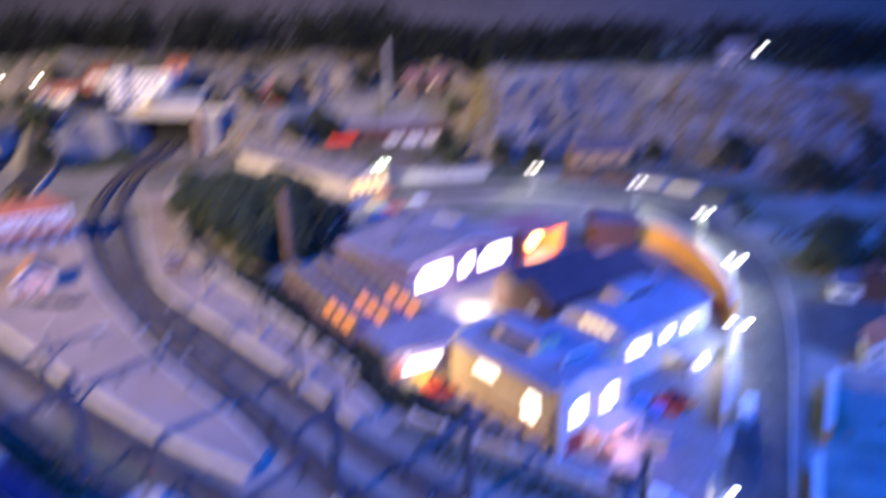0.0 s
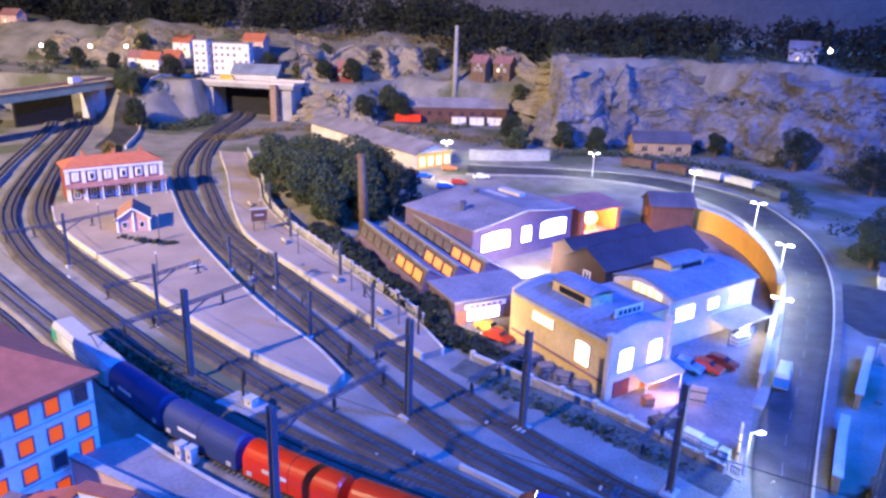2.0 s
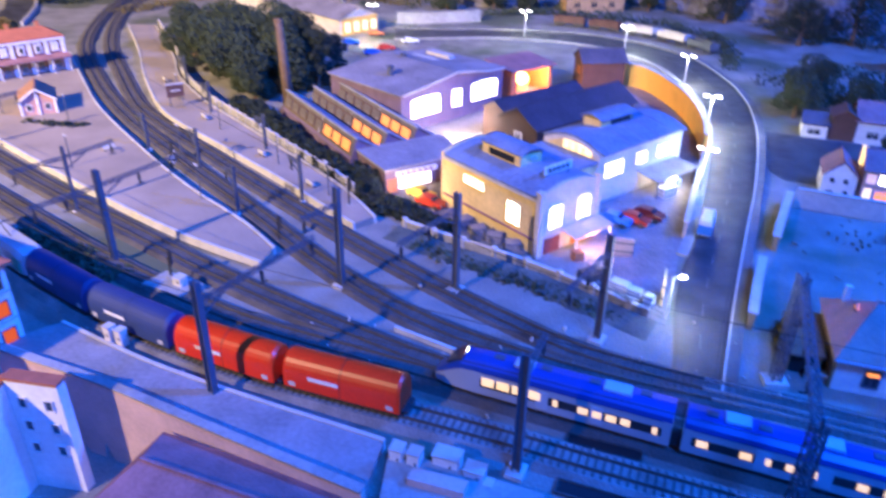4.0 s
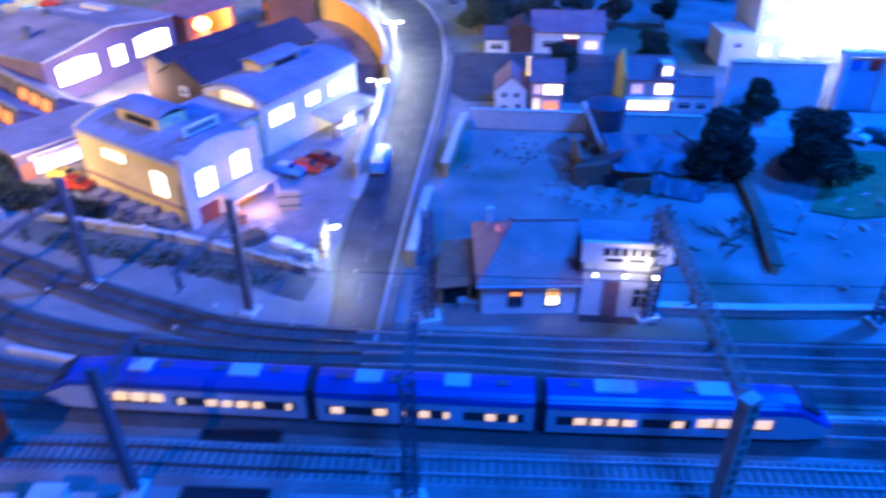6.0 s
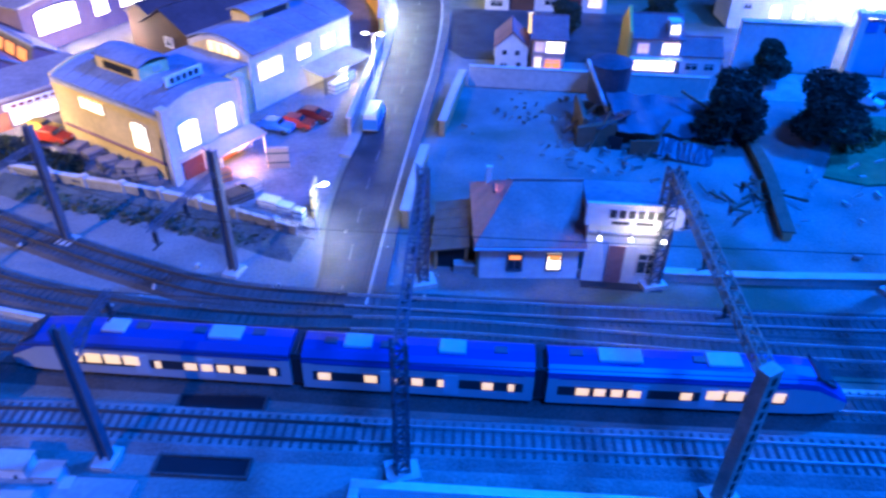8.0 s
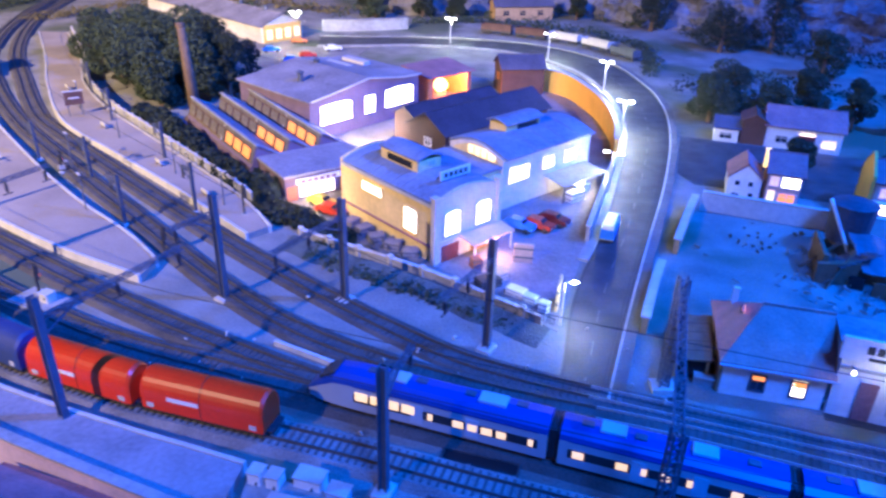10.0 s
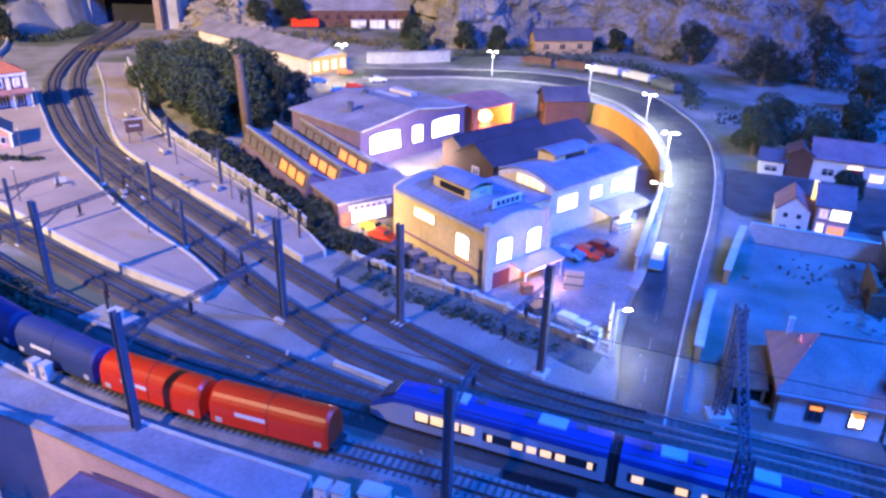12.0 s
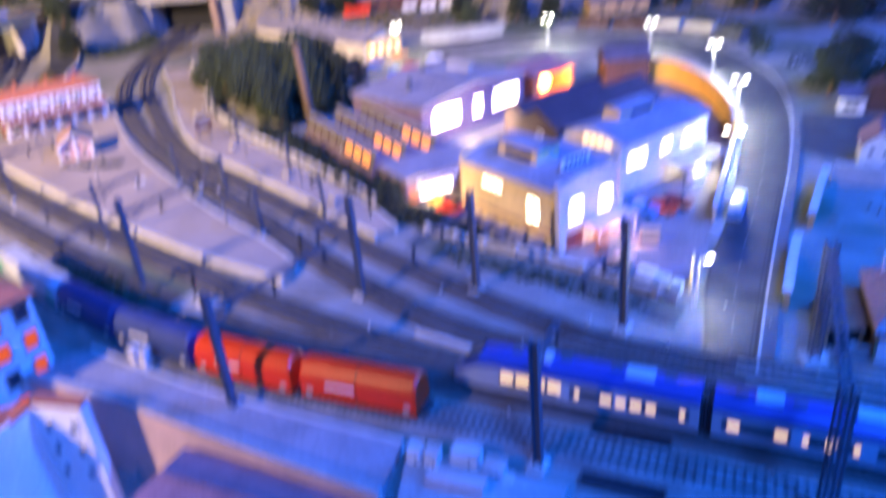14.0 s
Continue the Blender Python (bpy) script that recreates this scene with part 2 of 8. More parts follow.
M = {
    "ground": ground_mat(),
    "ballast": mat("track_ballast", (0.092, 0.079, 0.070), 0.95, 0.5, 22, 0.6, bump_scale=480, dist=0.002),
    "ballast_pale": mat("pale_track_ballast", (0.215, 0.195, 0.18), 0.95, 0.4, 30, 0.7, bump_scale=480, dist=0.002),
    "platform": mat("sandy_platform_surface", (0.315, 0.25, 0.20), 0.9, 0.28, 9, 0.25, bump_scale=400),
    "edge": mat("pale_edging_stone", (0.52, 0.48, 0.43), 0.8, 0.2, 60, 0.2),
    "asphalt": mat("worn_asphalt", (0.052, 0.052, 0.055), 0.6, 0.75, 26, 0.3, bump_scale=500),
    "worn_pavement": mat("worn_grey_pavement", (0.125, 0.12, 0.118), 0.85, 0.35, 24, 0.25),
    "pavement": mat("pale_pavement", (0.30, 0.285, 0.265), 0.85, 0.3, 24, 0.25),
    "tar": mat("tarred_seam", (0.022, 0.022, 0.025), 0.6, 0.4, 60, 0.1),
    "faded_paint": mat("faded_road_paint", (0.20, 0.20, 0.20), 0.7, 0.4, 60, 0.1),
    "boarded": mat("weathered_grey_boards", (0.15, 0.125, 0.105), 0.85, 0.4, 45, 0.3),
    "tarp": mat("blue_tarpaulin_cloth", (0.02, 0.12, 0.50), 0.5, 0.2, 60, 0.2),
    "yard": mat("yard_cobbles_grey", (0.21, 0.19, 0.18), 0.85, 0.38, 20, 0.3),
    "platform_concrete": mat("worn_platform_concrete", (0.245, 0.225, 0.22), 0.88, 0.32, 22, 0.2),
    "concrete": mat("grey_concrete", (0.32, 0.305, 0.285), 0.85, 0.32, 22, 0.2),
    "ochre": mat("ochre_render", (0.76, 0.55, 0.24), 0.85, 0.22, 16, 0.15),
    "yellow": mat("yellow_painted_wall", (0.72, 0.46, 0.10), 0.8, 0.12, 30, 0.15),
    "grey_render": mat("pale_grey_render", (0.60, 0.54, 0.49), 0.85, 0.22, 16, 0.15),
    "pink_render": mat("pink_stone_render", (0.60, 0.40, 0.33), 0.85, 0.18, 30, 0.2),
    "dark_roof": mat("dark_slate_roof", (0.085, 0.075, 0.095), 0.7, 0.40, 18, 0.2),
    "purple": mat("dull_mauve_brick", (0.17, 0.115, 0.16), 0.85, 0.2, 50, 0.2),
    "slate": mat("grey_zinc_roofing", (0.24, 0.22, 0.24), 0.65, 0.40, 18, 0.2),
    "blue_roof": mat("blue_grey_roof_felt", (0.20, 0.23, 0.30), 0.7, 0.38, 18, 0.2),
    # darker copy of brown; the hall's unlit look is put into it
    "dark_timber": mat("unlit_brown_timber", (0.040, 0.017, 0.012), 0.8, 0.35, 40, 0.2),
    "tar_roof": mat("tarred_felt_roof", (0.040, 0.032, 0.046), 0.75, 0.40, 18, 0.2),
    "brown": mat("brown_timber_boards", (0.11, 0.05, 0.033), 0.8, 0.3, 40, 0.2),
    "tan": mat("tan_timber", (0.42, 0.26, 0.12), 0.85, 0.25, 60, 0.2),
    "orange": mat("orange_brick", (0.48, 0.17, 0.07), 0.85, 0.2, 60, 0.2),
    "rock": mat("cast_plaster_rock", (0.165, 0.152, 0.152), 0.95, 0.55, 9, 0.7, bump_scale=70, dist=0.008),
    "rock_tan": mat("tan_plaster_rock", (0.27, 0.23, 0.175), 0.95, 0.35, 7, 0.7, bump_scale=70, dist=0.008),
    "edge_rock": mat("pale_plaster_bank", (0.33, 0.315, 0.30), 0.95, 0.3, 12, 0.7, bump_scale=80, dist=0.006),
    "leaf": mat("dark_green_foliage", (0.045, 0.062, 0.032), 0.9, 0.4, 26, 0, island=0.25),
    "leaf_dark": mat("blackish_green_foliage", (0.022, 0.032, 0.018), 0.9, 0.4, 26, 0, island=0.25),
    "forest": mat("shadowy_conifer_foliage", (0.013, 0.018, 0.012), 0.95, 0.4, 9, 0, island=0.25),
    "leaf_autumn": mat("olive_brown_foliage", (0.16, 0.12, 0.035), 0.9, 0.4, 60, 0, island=0.5),
    "moss": mat("dark_mossy_bank", (0.10, 0.11, 0.095), 0.95, 0.5, 40, 0.8, bump_scale=400, dist=0.003),
    "grass": mat("static_grass", (0.07, 0.16, 0.06), 0.95, 0.35, 60, 0.6, bump_scale=600),
    "bark": mat("brown_bark", (0.16, 0.10, 0.06), 0.95, 0.3, 80, 0.5),
    "red_tile": mat("red_roof_tiles", (0.42, 0.13, 0.07), 0.85, 0.2, 70, 0.3),
    "cottage_tile": mat("brown_cottage_tiles", (0.42, 0.215, 0.19), 0.85, 0.28, 40, 0.3),
    "mauve_tile": mat("weathered_brown_tiles", (0.30, 0.145, 0.145), 0.85, 0.32, 30, 0.3),
    "white": mat("white_render", (0.76, 0.73, 0.68), 0.85, 0.16, 16, 0.1),
    "hut_boards": mat("faded_pink_boards", (0.50, 0.28, 0.24), 0.85, 0.25, 60, 0.2),
    "pink_tile": mat("faded_brown_tiles", (0.33, 0.17, 0.12), 0.85, 0.3, 60, 0.3),
    "maroon": mat("maroon_brick", (0.20, 0.045, 0.04), 0.85, 0.2, 80, 0.2),
    "sky": mat("painted_dusk_sky", (0.34, 0.33, 0.42), 0.95, 0.12, 1.5, 0),
    "hill": mat("painted_far_hills", (0.10, 0.10, 0.125), 0.95, 0.3, 2.5, 0),
    "room": mat("dark_room_paint", (0.10, 0.10, 0.12), 0.95, 0.1, 2, 0),
    "mast": mat("grey_painted_steel", (0.10, 0.11, 0.13), 0.6, 0.25, 80, 0.1, metal=0.2),
    "rust": mat("rusty_lattice_steel", (0.28, 0.19, 0.14), 0.75, 0.3, 90, 0.2, metal=0.2),
    "rail": mat("worn_rail_steel", (0.13, 0.115, 0.10), 0.42, 0.25, 90, 0.05, metal=0.35),
    # paler copy of rail: the glint is put into the base colour
    "rail_glint": mat("glint_rail_steel", (0.42, 0.41, 0.40), 0.3, 0.2, 90, 0.05, metal=0.15),
    # beige lightened beyond rust: warm light on the near posts is in the colour
    "post_warm_lit": mat("warm_lit_beige_steel", (0.42, 0.34, 0.27), 0.7, 0.35, 60, 0.2),
    "sleeper": mat("creosoted_sleepers", (0.082, 0.072, 0.065), 0.9, 0.3, 80, 0.2, island=0.3),
    # near-black standing in for the shade inside openings
    "dark": mat("opening_black", (0.012, 0.012, 0.014), 0.9, 0.2, 40, 0),
    "black": mat("black_plastic", (0.03, 0.03, 0.032), 0.55, 0.2, 40, 0),
    "glass": mat("dark_window_glass", (0.03, 0.04, 0.05), 0.1, 0.1, 40, 0),
    "lit": mat("bright_lit_window", (0.9, 0.85, 0.75), 0.4, 0.04, 20, 0, emit=(1.0, 0.86, 0.70), power=5.0),
    "lit_pink": mat("pinkish_lit_window", (0.9, 0.8, 0.75), 0.4, 0.04, 20, 0, emit=(1.0, 0.80, 0.74), power=5.0),
    "lit_amber": mat("amber_lit_window", (0.35, 0.16, 0.07), 0.4, 0.2, 90, 0, emit=(1.0, 0.30, 0.05), power=1.5),
    "lit_hall": mat("glaring_hall_window", (0.9, 0.8, 0.75), 0.4, 0.04, 20, 0, emit=(1.0, 0.82, 0.76), power=11.0),
    "lit_dim": mat("dim_rosy_window", (0.7, 0.5, 0.5), 0.4, 0.1, 60, 0, emit=(1.0, 0.62, 0.55), power=0.8),
    "train_lit": mat("warm_train_window", (0.9, 0.7, 0.4), 0.3, 0.3, 160, 0, emit=(1.0, 0.62, 0.22), power=1.15),
    "fire": mat("furnace_glow", (0.9, 0.6, 0.3), 0.6, 0.3, 120, 0, emit=(1.0, 0.50, 0.16), power=9.0),
    "lit_yellow": mat("yellow_lit_window", (0.9, 0.7, 0.4), 0.4, 0.2, 200, 0, emit=(1.0, 0.70, 0.28), power=1.6),
    "lamp": mat("glowing_lamp_globe", (0.9, 0.9, 0.85), 0.4, 0.02, 20, 0, emit=(1.0, 0.96, 0.88), power=14),
    "red_glow": mat("red_signal_glow", (0.8, 0.05, 0.02), 0.4, 0.02, 20, 0, emit=(1.0, 0.1, 0.03), power=5),
    "train_blue": mat("train_blue_paint", (0.015, 0.06, 0.27), 0.35, 0.08, 40, 0),
    "train_silver": mat("train_silver_paint", (0.40, 0.41, 0.43), 0.35, 0.06, 40, 0),
    "roof_box": mat("pale_roof_equipment", (0.45, 0.50, 0.55), 0.5, 0.1, 40, 0.1),
    "wagon_red": mat("orange_red_wagon_hood", (0.80, 0.040, 0.006), 0.35, 0.12, 25, 0.05),
    "wagon_blue": mat("navy_wagon_hood", (0.03, 0.05, 0.14), 0.5, 0.15, 25, 0.05),
    "green": mat("green_loco_paint", (0.05, 0.30, 0.20), 0.4, 0.1, 30, 0),
    "cab_blue": mat("pale_blue_cabinet", (0.42, 0.52, 0.62), 0.6, 0.1, 40, 0.1),
    "car_maroon": mat("dark_red_car_paint", (0.16, 0.015, 0.02), 0.3, 0.05, 20, 0),
    "car_red": mat("red_car_paint", (0.45, 0.04, 0.02), 0.3, 0.05, 20, 0),
    "car_blue": mat("blue_car_paint", (0.04, 0.22, 0.55), 0.3, 0.05, 20, 0),
    "car_orange": mat("orange_car_paint", (0.60, 0.20, 0.05), 0.3, 0.05, 20, 0),
    "car_white": mat("white_car_paint", (0.75, 0.75, 0.74), 0.3, 0.05, 20, 0),
    "car_yellow": mat("yellow_car_paint", (0.50, 0.33, 0.05), 0.3, 0.05, 20, 0),
    "car_green": mat("dark_green_car_paint", (0.02, 0.10, 0.08), 0.3, 0.05, 20, 0),
}


# ---- geometry helpers ----
def bm_box(bm, cx, cy, z0, sx, sy, sz, turn=0.0):
    """A box standing on z0, centred at cx, cy, turned about z by degrees."""
    m = pose(cx, cy, z0 + sz / 2, 0, 0, turn) @ Matrix.Diagonal((sx, sy, sz, 1))
    return bmesh.ops.create_cube(bm, size=1, matrix=m)["verts"]


def bm_bar(bm, a, b, w):
    """A square bar between two points."""
    a, b = Vector(a), Vector(b)
    d = b - a
    m = Matrix.Translation((a + b) / 2) @ d.to_track_quat("Z", "Y").to_matrix().to_4x4() @ Matrix.Diagonal((w, w, d.length, 1))
    bmesh.ops.create_cube(bm, size=1, matrix=m)


def bm_tube(bm, a, b, r1, r2, n=8):
    """A tapered round bar between two points."""
    a, b = Vector(a), Vector(b)
    d = b - a
    m = Matrix.Translation((a + b) / 2) @ d.to_track_quat("Z", "Y").to_matrix().to_4x4()
    bmesh.ops.create_cone(bm, cap_ends=True, segments=n, radius1=r1, radius2=r2, depth=d.length, matrix=m)


def bm_prism(bm, pts, z0, z1):
    """An upright prism over a polygon of (x, y)."""
    lo = [bm.verts.new((x, y, z0)) for x, y in pts]
    hi = [bm.verts.new((x, y, z1)) for x, y in pts]
    n = len(pts)
    bm.faces.new(lo[::-1]), bm.faces.new(hi)
    for i in range(n):
        bm.faces.new((lo[i], lo[(i + 1) % n], hi[(i + 1) % n], hi[i]))


def bm_extrude_x(bm, prof, x0, x1):
    """A closed profile of (y, z) drawn out along x."""
    a = [bm.verts.new((x0, y, z)) for y, z in prof]
    b = [bm.verts.new((x1, y, z)) for y, z in prof]
    n = len(prof)
    bm.faces.new(a), bm.faces.new(b[::-1])
    for i in range(n):
        bm.faces.new((a[i], b[i], b[(i + 1) % n], a[(i + 1) % n]))


def mesh_of(bm, name, material, smooth=False):
    bmesh.ops.recalc_face_normals(bm, faces=bm.faces)
    me = bpy.data.meshes.new(name)
    bm.to_mesh(me)
    bm.free()
    if material:
        me.materials.append(material)
    if smooth:
        for p in me.polygons:
            p.use_smooth = True
    return me


def part(name, bm, material, parent, label="", smooth=False, at=None):
    ob = new(name, bm if isinstance(bm, bpy.types.Mesh) else mesh_of(bm, name, material, smooth))
    ob.parent = parent
    if at is not None:
        ob.matrix_basis = at
    if label:
        ob["label"] = label
    return ob


def thing(name, m, label, category, group="", kind=""):
    ob = new(name)
    ob.empty_display_size = 0.01
    ob.matrix_basis = m
    return tagged(ob, label, category, group, kind)


def structure(name, bm, material, label, category, smooth=False, kind="structure"):
    ob = new(name, mesh_of(bm, name, material, smooth))
    return tagged(ob, label, category, "", kind)


def spline(pts, step=0.02):
    """A smooth line through points, in even steps."""
    p = [Vector((*q, 0)) if len(q) == 2 else Vector(q) for q in pts]
    p = [2 * p[0] - p[1]] + p + [2 * p[-1] - p[-2]]
    raw = []
    for i in range(1, len(p) - 2):
        for k in range(24):
            t = k / 24
            raw.append(0.5 * (2 * p[i] + (p[i + 1] - p[i - 1]) * t + (2 * p[i - 1] - 5 * p[i] + 4 * p[i + 1] - p[i + 2]) * t * t
                              + (3 * p[i] - p[i - 1] - 3 * p[i + 1] + p[i + 2]) * t ** 3))
    raw.append(p[-2])
    out, left = [raw[0]], step
    for a, b in zip(raw, raw[1:]):
        d = (b - a).length
        while d >= left and d > 0:
            a = a + (b - a) * (left / d)
            out.append(a)
            d, left = (b - a).length, step
        left -= d
    return out


def sides(line):
    """Unit normals to the left of a line."""
    out = []
    for i in range(len(line)):
        d = line[min(i + 1, len(line) - 1)] - line[max(i - 1, 0)]
        out.append(Vector((-d.y, d.x, 0)).normalized())
    return out


def bm_sweep(bm, line, profile):
    """Sweeps a closed profile of (offset to the left, height) along a line."""
    rings = []
    for p, n in zip(line, sides(line)):
        rings.append([bm.verts.new(p + n * o + Vector((0, 0, h))) for o, h in profile])
    k = len(profile)
    for a, b in zip(rings, rings[1:]):
        for i in range(k):
            bm.faces.new((a[i], a[(i + 1) % k], b[(i + 1) % k], b[i]))
    bm.faces.new(rings[0][::-1]), bm.faces.new(rings[-1])


def along(line, s):
    """The place at s metres along a line."""
    for a, b in zip(line, line[1:]):
        d = (b - a).length
        if s <= d:
            return a + (b - a) * (s / d)
        s -= d
    return line[-1]


def step(t):
    t = min(1, max(0, t))
    return t * t * (3 - 2 * t)


# ---- the room round the layout ----
def room():
    for name, place, size in (("wall_north", (0, 5.2, 0.8), (9.2, 0.1, 3.6)), ("wall_south", (0, -3.2, 0.8), (9.2, 0.1, 3.6)),
                              ("wall_east", (4.55, 1.0, 0.8), (0.1, 8.3, 3.6)), ("wall_west", (-4.55, 1.0, 0.8), (0.1, 8.3, 3.6))):
        bm = bmesh.new()
        bm_box(bm, 0, 0, -size[2] / 2, *size)
        structure(name, bm, M["room"], "dark painted exhibition room wall", "wall").location = place
    bm = bmesh.new()
    bm_box(bm, 0, 1.0, 2.6, 9.2, 8.5, 0.1)
    structure("ceiling", bm, M["room"], "dark painted room ceiling", "ceiling")
    bm = bmesh.new()
    bm_box(bm, 0, 1.0, -1.1, 9.2, 8.5, 0.1)
    structure("floor", bm, M["room"], "dark exhibition room floor", "floor")
    for eye, target, label in ((BLUE_EYE, (0.5, 0.8, 0), "black stage lamp with blue filter above the layout"),
                               (WARM_EYE, WARM_AIM, "black room lamp with warm light above the layout")):
        t = thing("stage_lamp", look(eye, target), label, "lamp")
        bm = bmesh.new()
        bm_tube(bm, (0, 0, 0.03), (0, 0, 0.25), 0.17, 0.10, 20)
        part("housing", bm, M["black"], t)
        bm = bmesh.new()
        bm_tube(bm, (0, 0, 0.25), (0, 0, 0.31), 0.03, 0.03, 10)
        part("bracket", bm, M["black"], t)
        bm = bmesh.new()
        up = Vector(eye) + (Vector(eye) - Vector(target)).normalized() * 0.28
        bm_tube(bm, up, (up.x, up.y, 2.61), 0.012, 0.012, 8)
        part("hanging_rod", bm, M["black"], t, at=look(eye, target).inverted())


room()

# ---- terrain ----
PARAPET = [(-0.75, 0.80), (-0.46, 0.580), (-0.38, 0.553), (-0.272, 0.517), (-0.174, 0.477), (-0.076, 0.437), (0.012, 0.402), (0.075, 0.378)]


def parapet_y(x):
    for (x0, y0), (x1, y1) in zip(PARAPET, PARAPET[1:]):
        if x0 <= x <= x1:
            return y0 + (y1 - y0) * (x - x0) / (x1 - x0)
    return 9 if x < PARAPET[0][0] else -9


def height(x, y):
    n = noise.noise(Vector((x * 3, y * 3, 0))) * 0.5 + noise.noise(Vector((x * 9, y * 9, 4))) * 0.25
    h = -0.003
    if x < 0.09 and y < (parapet_y(x) if x > -0.75 else 0.80):
        return -0.09 + 0.004 * n
    if x > 0.312 and y < 0.384 - 0.32 * (x - 0.309):
        return -0.09 + 0.004 * n
    if x > -1.04:
        h = max(h, (0.135 + 0.03 * n) * step((y - 2.86 - 0.30 * step((x + 0.85) / 0.2)) / 0.16) * step((x + 1.04) / 0.06))
    if x < -1.43:
        way = abs((x + 1.42) * 0.80 + (y - 1.82) * 0.60)
        h = max(h, (0.15 + 0.04 * n) * step((y - 2.35) / 0.45) * step((-1.43 - x) / 0.15) * step((way - 0.16) / 0.12))
        if y > 2.75:
            h = max(h, 0.15 + 0.03 * n)
    if y > 3.02 + (0.25 * step((x + 0.85) / 0.2) if x < 0.1 else 0):
        h = max(h, 0.145 + 0.02 * n)
    h += (0.16 + 0.12 * n) * step((y - 3.2) / 0.5)
    if x > 0.0:
        h = max(h, (0.31 + 0.06 * n) * step((y - cliff_y(x) - 0.10) / 0.06))
    if 0.95 < x < 1.5 and y < 0.75:
        h += 0.035 * step(1 - math.hypot((x - 1.2) / 0.22, (y - 0.57) / 0.16))
    return h


def cliff_y(x):
    pts = [(-0.1, 2.72), (0.5, 2.85), (0.85, 2.62), (1.3, 2.3), (1.9, 2.1), (4.6, 2.0)]
    for (x0, y0), (x1, y1) in zip(pts, pts[1:]):
        if x0 <= x <= x1:
            return y0 + (y1 - y0) * (x - x0) / (x1 - x0)
    return 9


def ground():
    nx, ny, x0, x1, y0, y1 = 360, 300, -4.0, 4.0, 0.02, 5.1
    verts, faces = [], []
    for j in range(ny + 1):
        y = y0 + (y1 - y0) * (j / ny) ** 1.5
        for i in range(nx + 1):
            u = i / nx * 2 - 1
            x = 0.0 + 4.0 * (0.35 * u + 0.65 * u ** 3)
            verts.append((x, y, height(x, y)))
    for j in range(ny):
        for i in range(nx):
            a = j * (nx + 1) + i
            faces.append((a, a + 1, a + nx + 2, a + nx + 1))
    me = bpy.data.meshes.new("ground")
    me.from_pydata(verts, [], faces)
    me.materials.append(M["ground"])
    for p in me.polygons:
        p.use_smooth = True
    tagged(new("ground", me), "sandy scattered ground of a model railway layout", "ground", "", "structure")
    bm = bmesh.new()
    bm_box(bm, 0, 0.0, -0.35, 8.0, 0.03, 0.36)
    structure("fascia_trim", bm, M["black"], "black front board of the layout table", "fascia")


ground()


def rock_wall(name, path, h0, h1, lean, material, label, seed):
    """A craggy face along a path of (x, y), leaning back."""
    line = spline(path, 0.014)
    nrm = sides(line)
    rows = 34
    verts, faces = [], []
    for i, (p, n) in enumerate(zip(line, nrm)):
        top = h1 * (0.86 + 0.22 * noise.noise(Vector((i * 0.045, seed, 0))) + 0.10 * noise.noise(Vector((i * 0.21, seed, 3))))
        for k in range(rows + 1):
            v = k / rows
            q = Vector((p.x * 7, p.y * 7, v * 3 + seed))
            buttress = abs(noise.noise(Vector((p.x * 5.5, p.y * 5.5, seed + v * 0.6)))) * 0.13
            cleft = -0.05 * max(0, abs(noise.noise(Vector((p.x * 13, p.y * 13, seed + v * 1.5)))) - 0.28)
            d = noise.noise(q) * 0.05 + noise.noise(q * 2.7) * 0.024 + noise.noise(q * 6.1) * 0.013 + noise.noise(q * 13) * 0.005
            ledge = 0.05 * (math.floor(v * 4 + noise.noise(q * 0.6)) / 4)
            o = lean * v + ledge + d + buttress * 0.8 + cleft - 0.03
            verts.append((p.x + n.x * o, p.y + n.y * o, h0 + (top - h0) * v + noise.noise(q * 3.3) * 0.014))
    for i in range(len(line) - 1):
        for k in range(rows):
            a = i * (rows + 1) + k
            faces.append((a, a + rows + 1, a + rows + 2, a + 1))
    me = bpy.data.meshes.new(name)
    me.from_pydata(verts, [], faces)
    me.materials.append(material)
    tagged(new(name, me), label, "cliff", "", "structure")


rock_wall("cliff_east", [(-0.08, 2.95), (0.0, 2.70), (0.25, 2.74), (0.5, 2.83), (0.85, 2.6), (1.3, 2.28), (1.9, 2.08), (3.0, 1.95)], -0.01, 0.33, 0.10, M["rock"], "grey-mauve cast plaster cliff behind the street", 3)
rock_wall("cliff_middle", [(-1.03, 3.0), (-0.9, 3.12), (-0.7, 3.22), (-0.45, 3.38), (-0.2, 3.30), (0.02, 3.05)], 0.05, 0.33, 0.08, M["rock_tan"], "tan rocky slope behind the goods yard", 8)
rock_wall("slope_by_tunnel", [(-1.05, 2.90), (-0.9, 2.84), (-0.76, 2.88), (-0.70, 3.05), (-0.60, 3.22)], -0.005, 0.13, 0.10, M["rock_tan"], "pale grassy rock bank beside the tunnel mouth", 12)
rock_wall("slope_west", [(-2.6, 3.3), (-2.1, 3.25), (-1.7, 3.35), (-1.2, 3.5), (-0.8, 3.55)], 0.12, 0.32, 0.15, M["rock_tan"], "tan hillside above the village", 17)


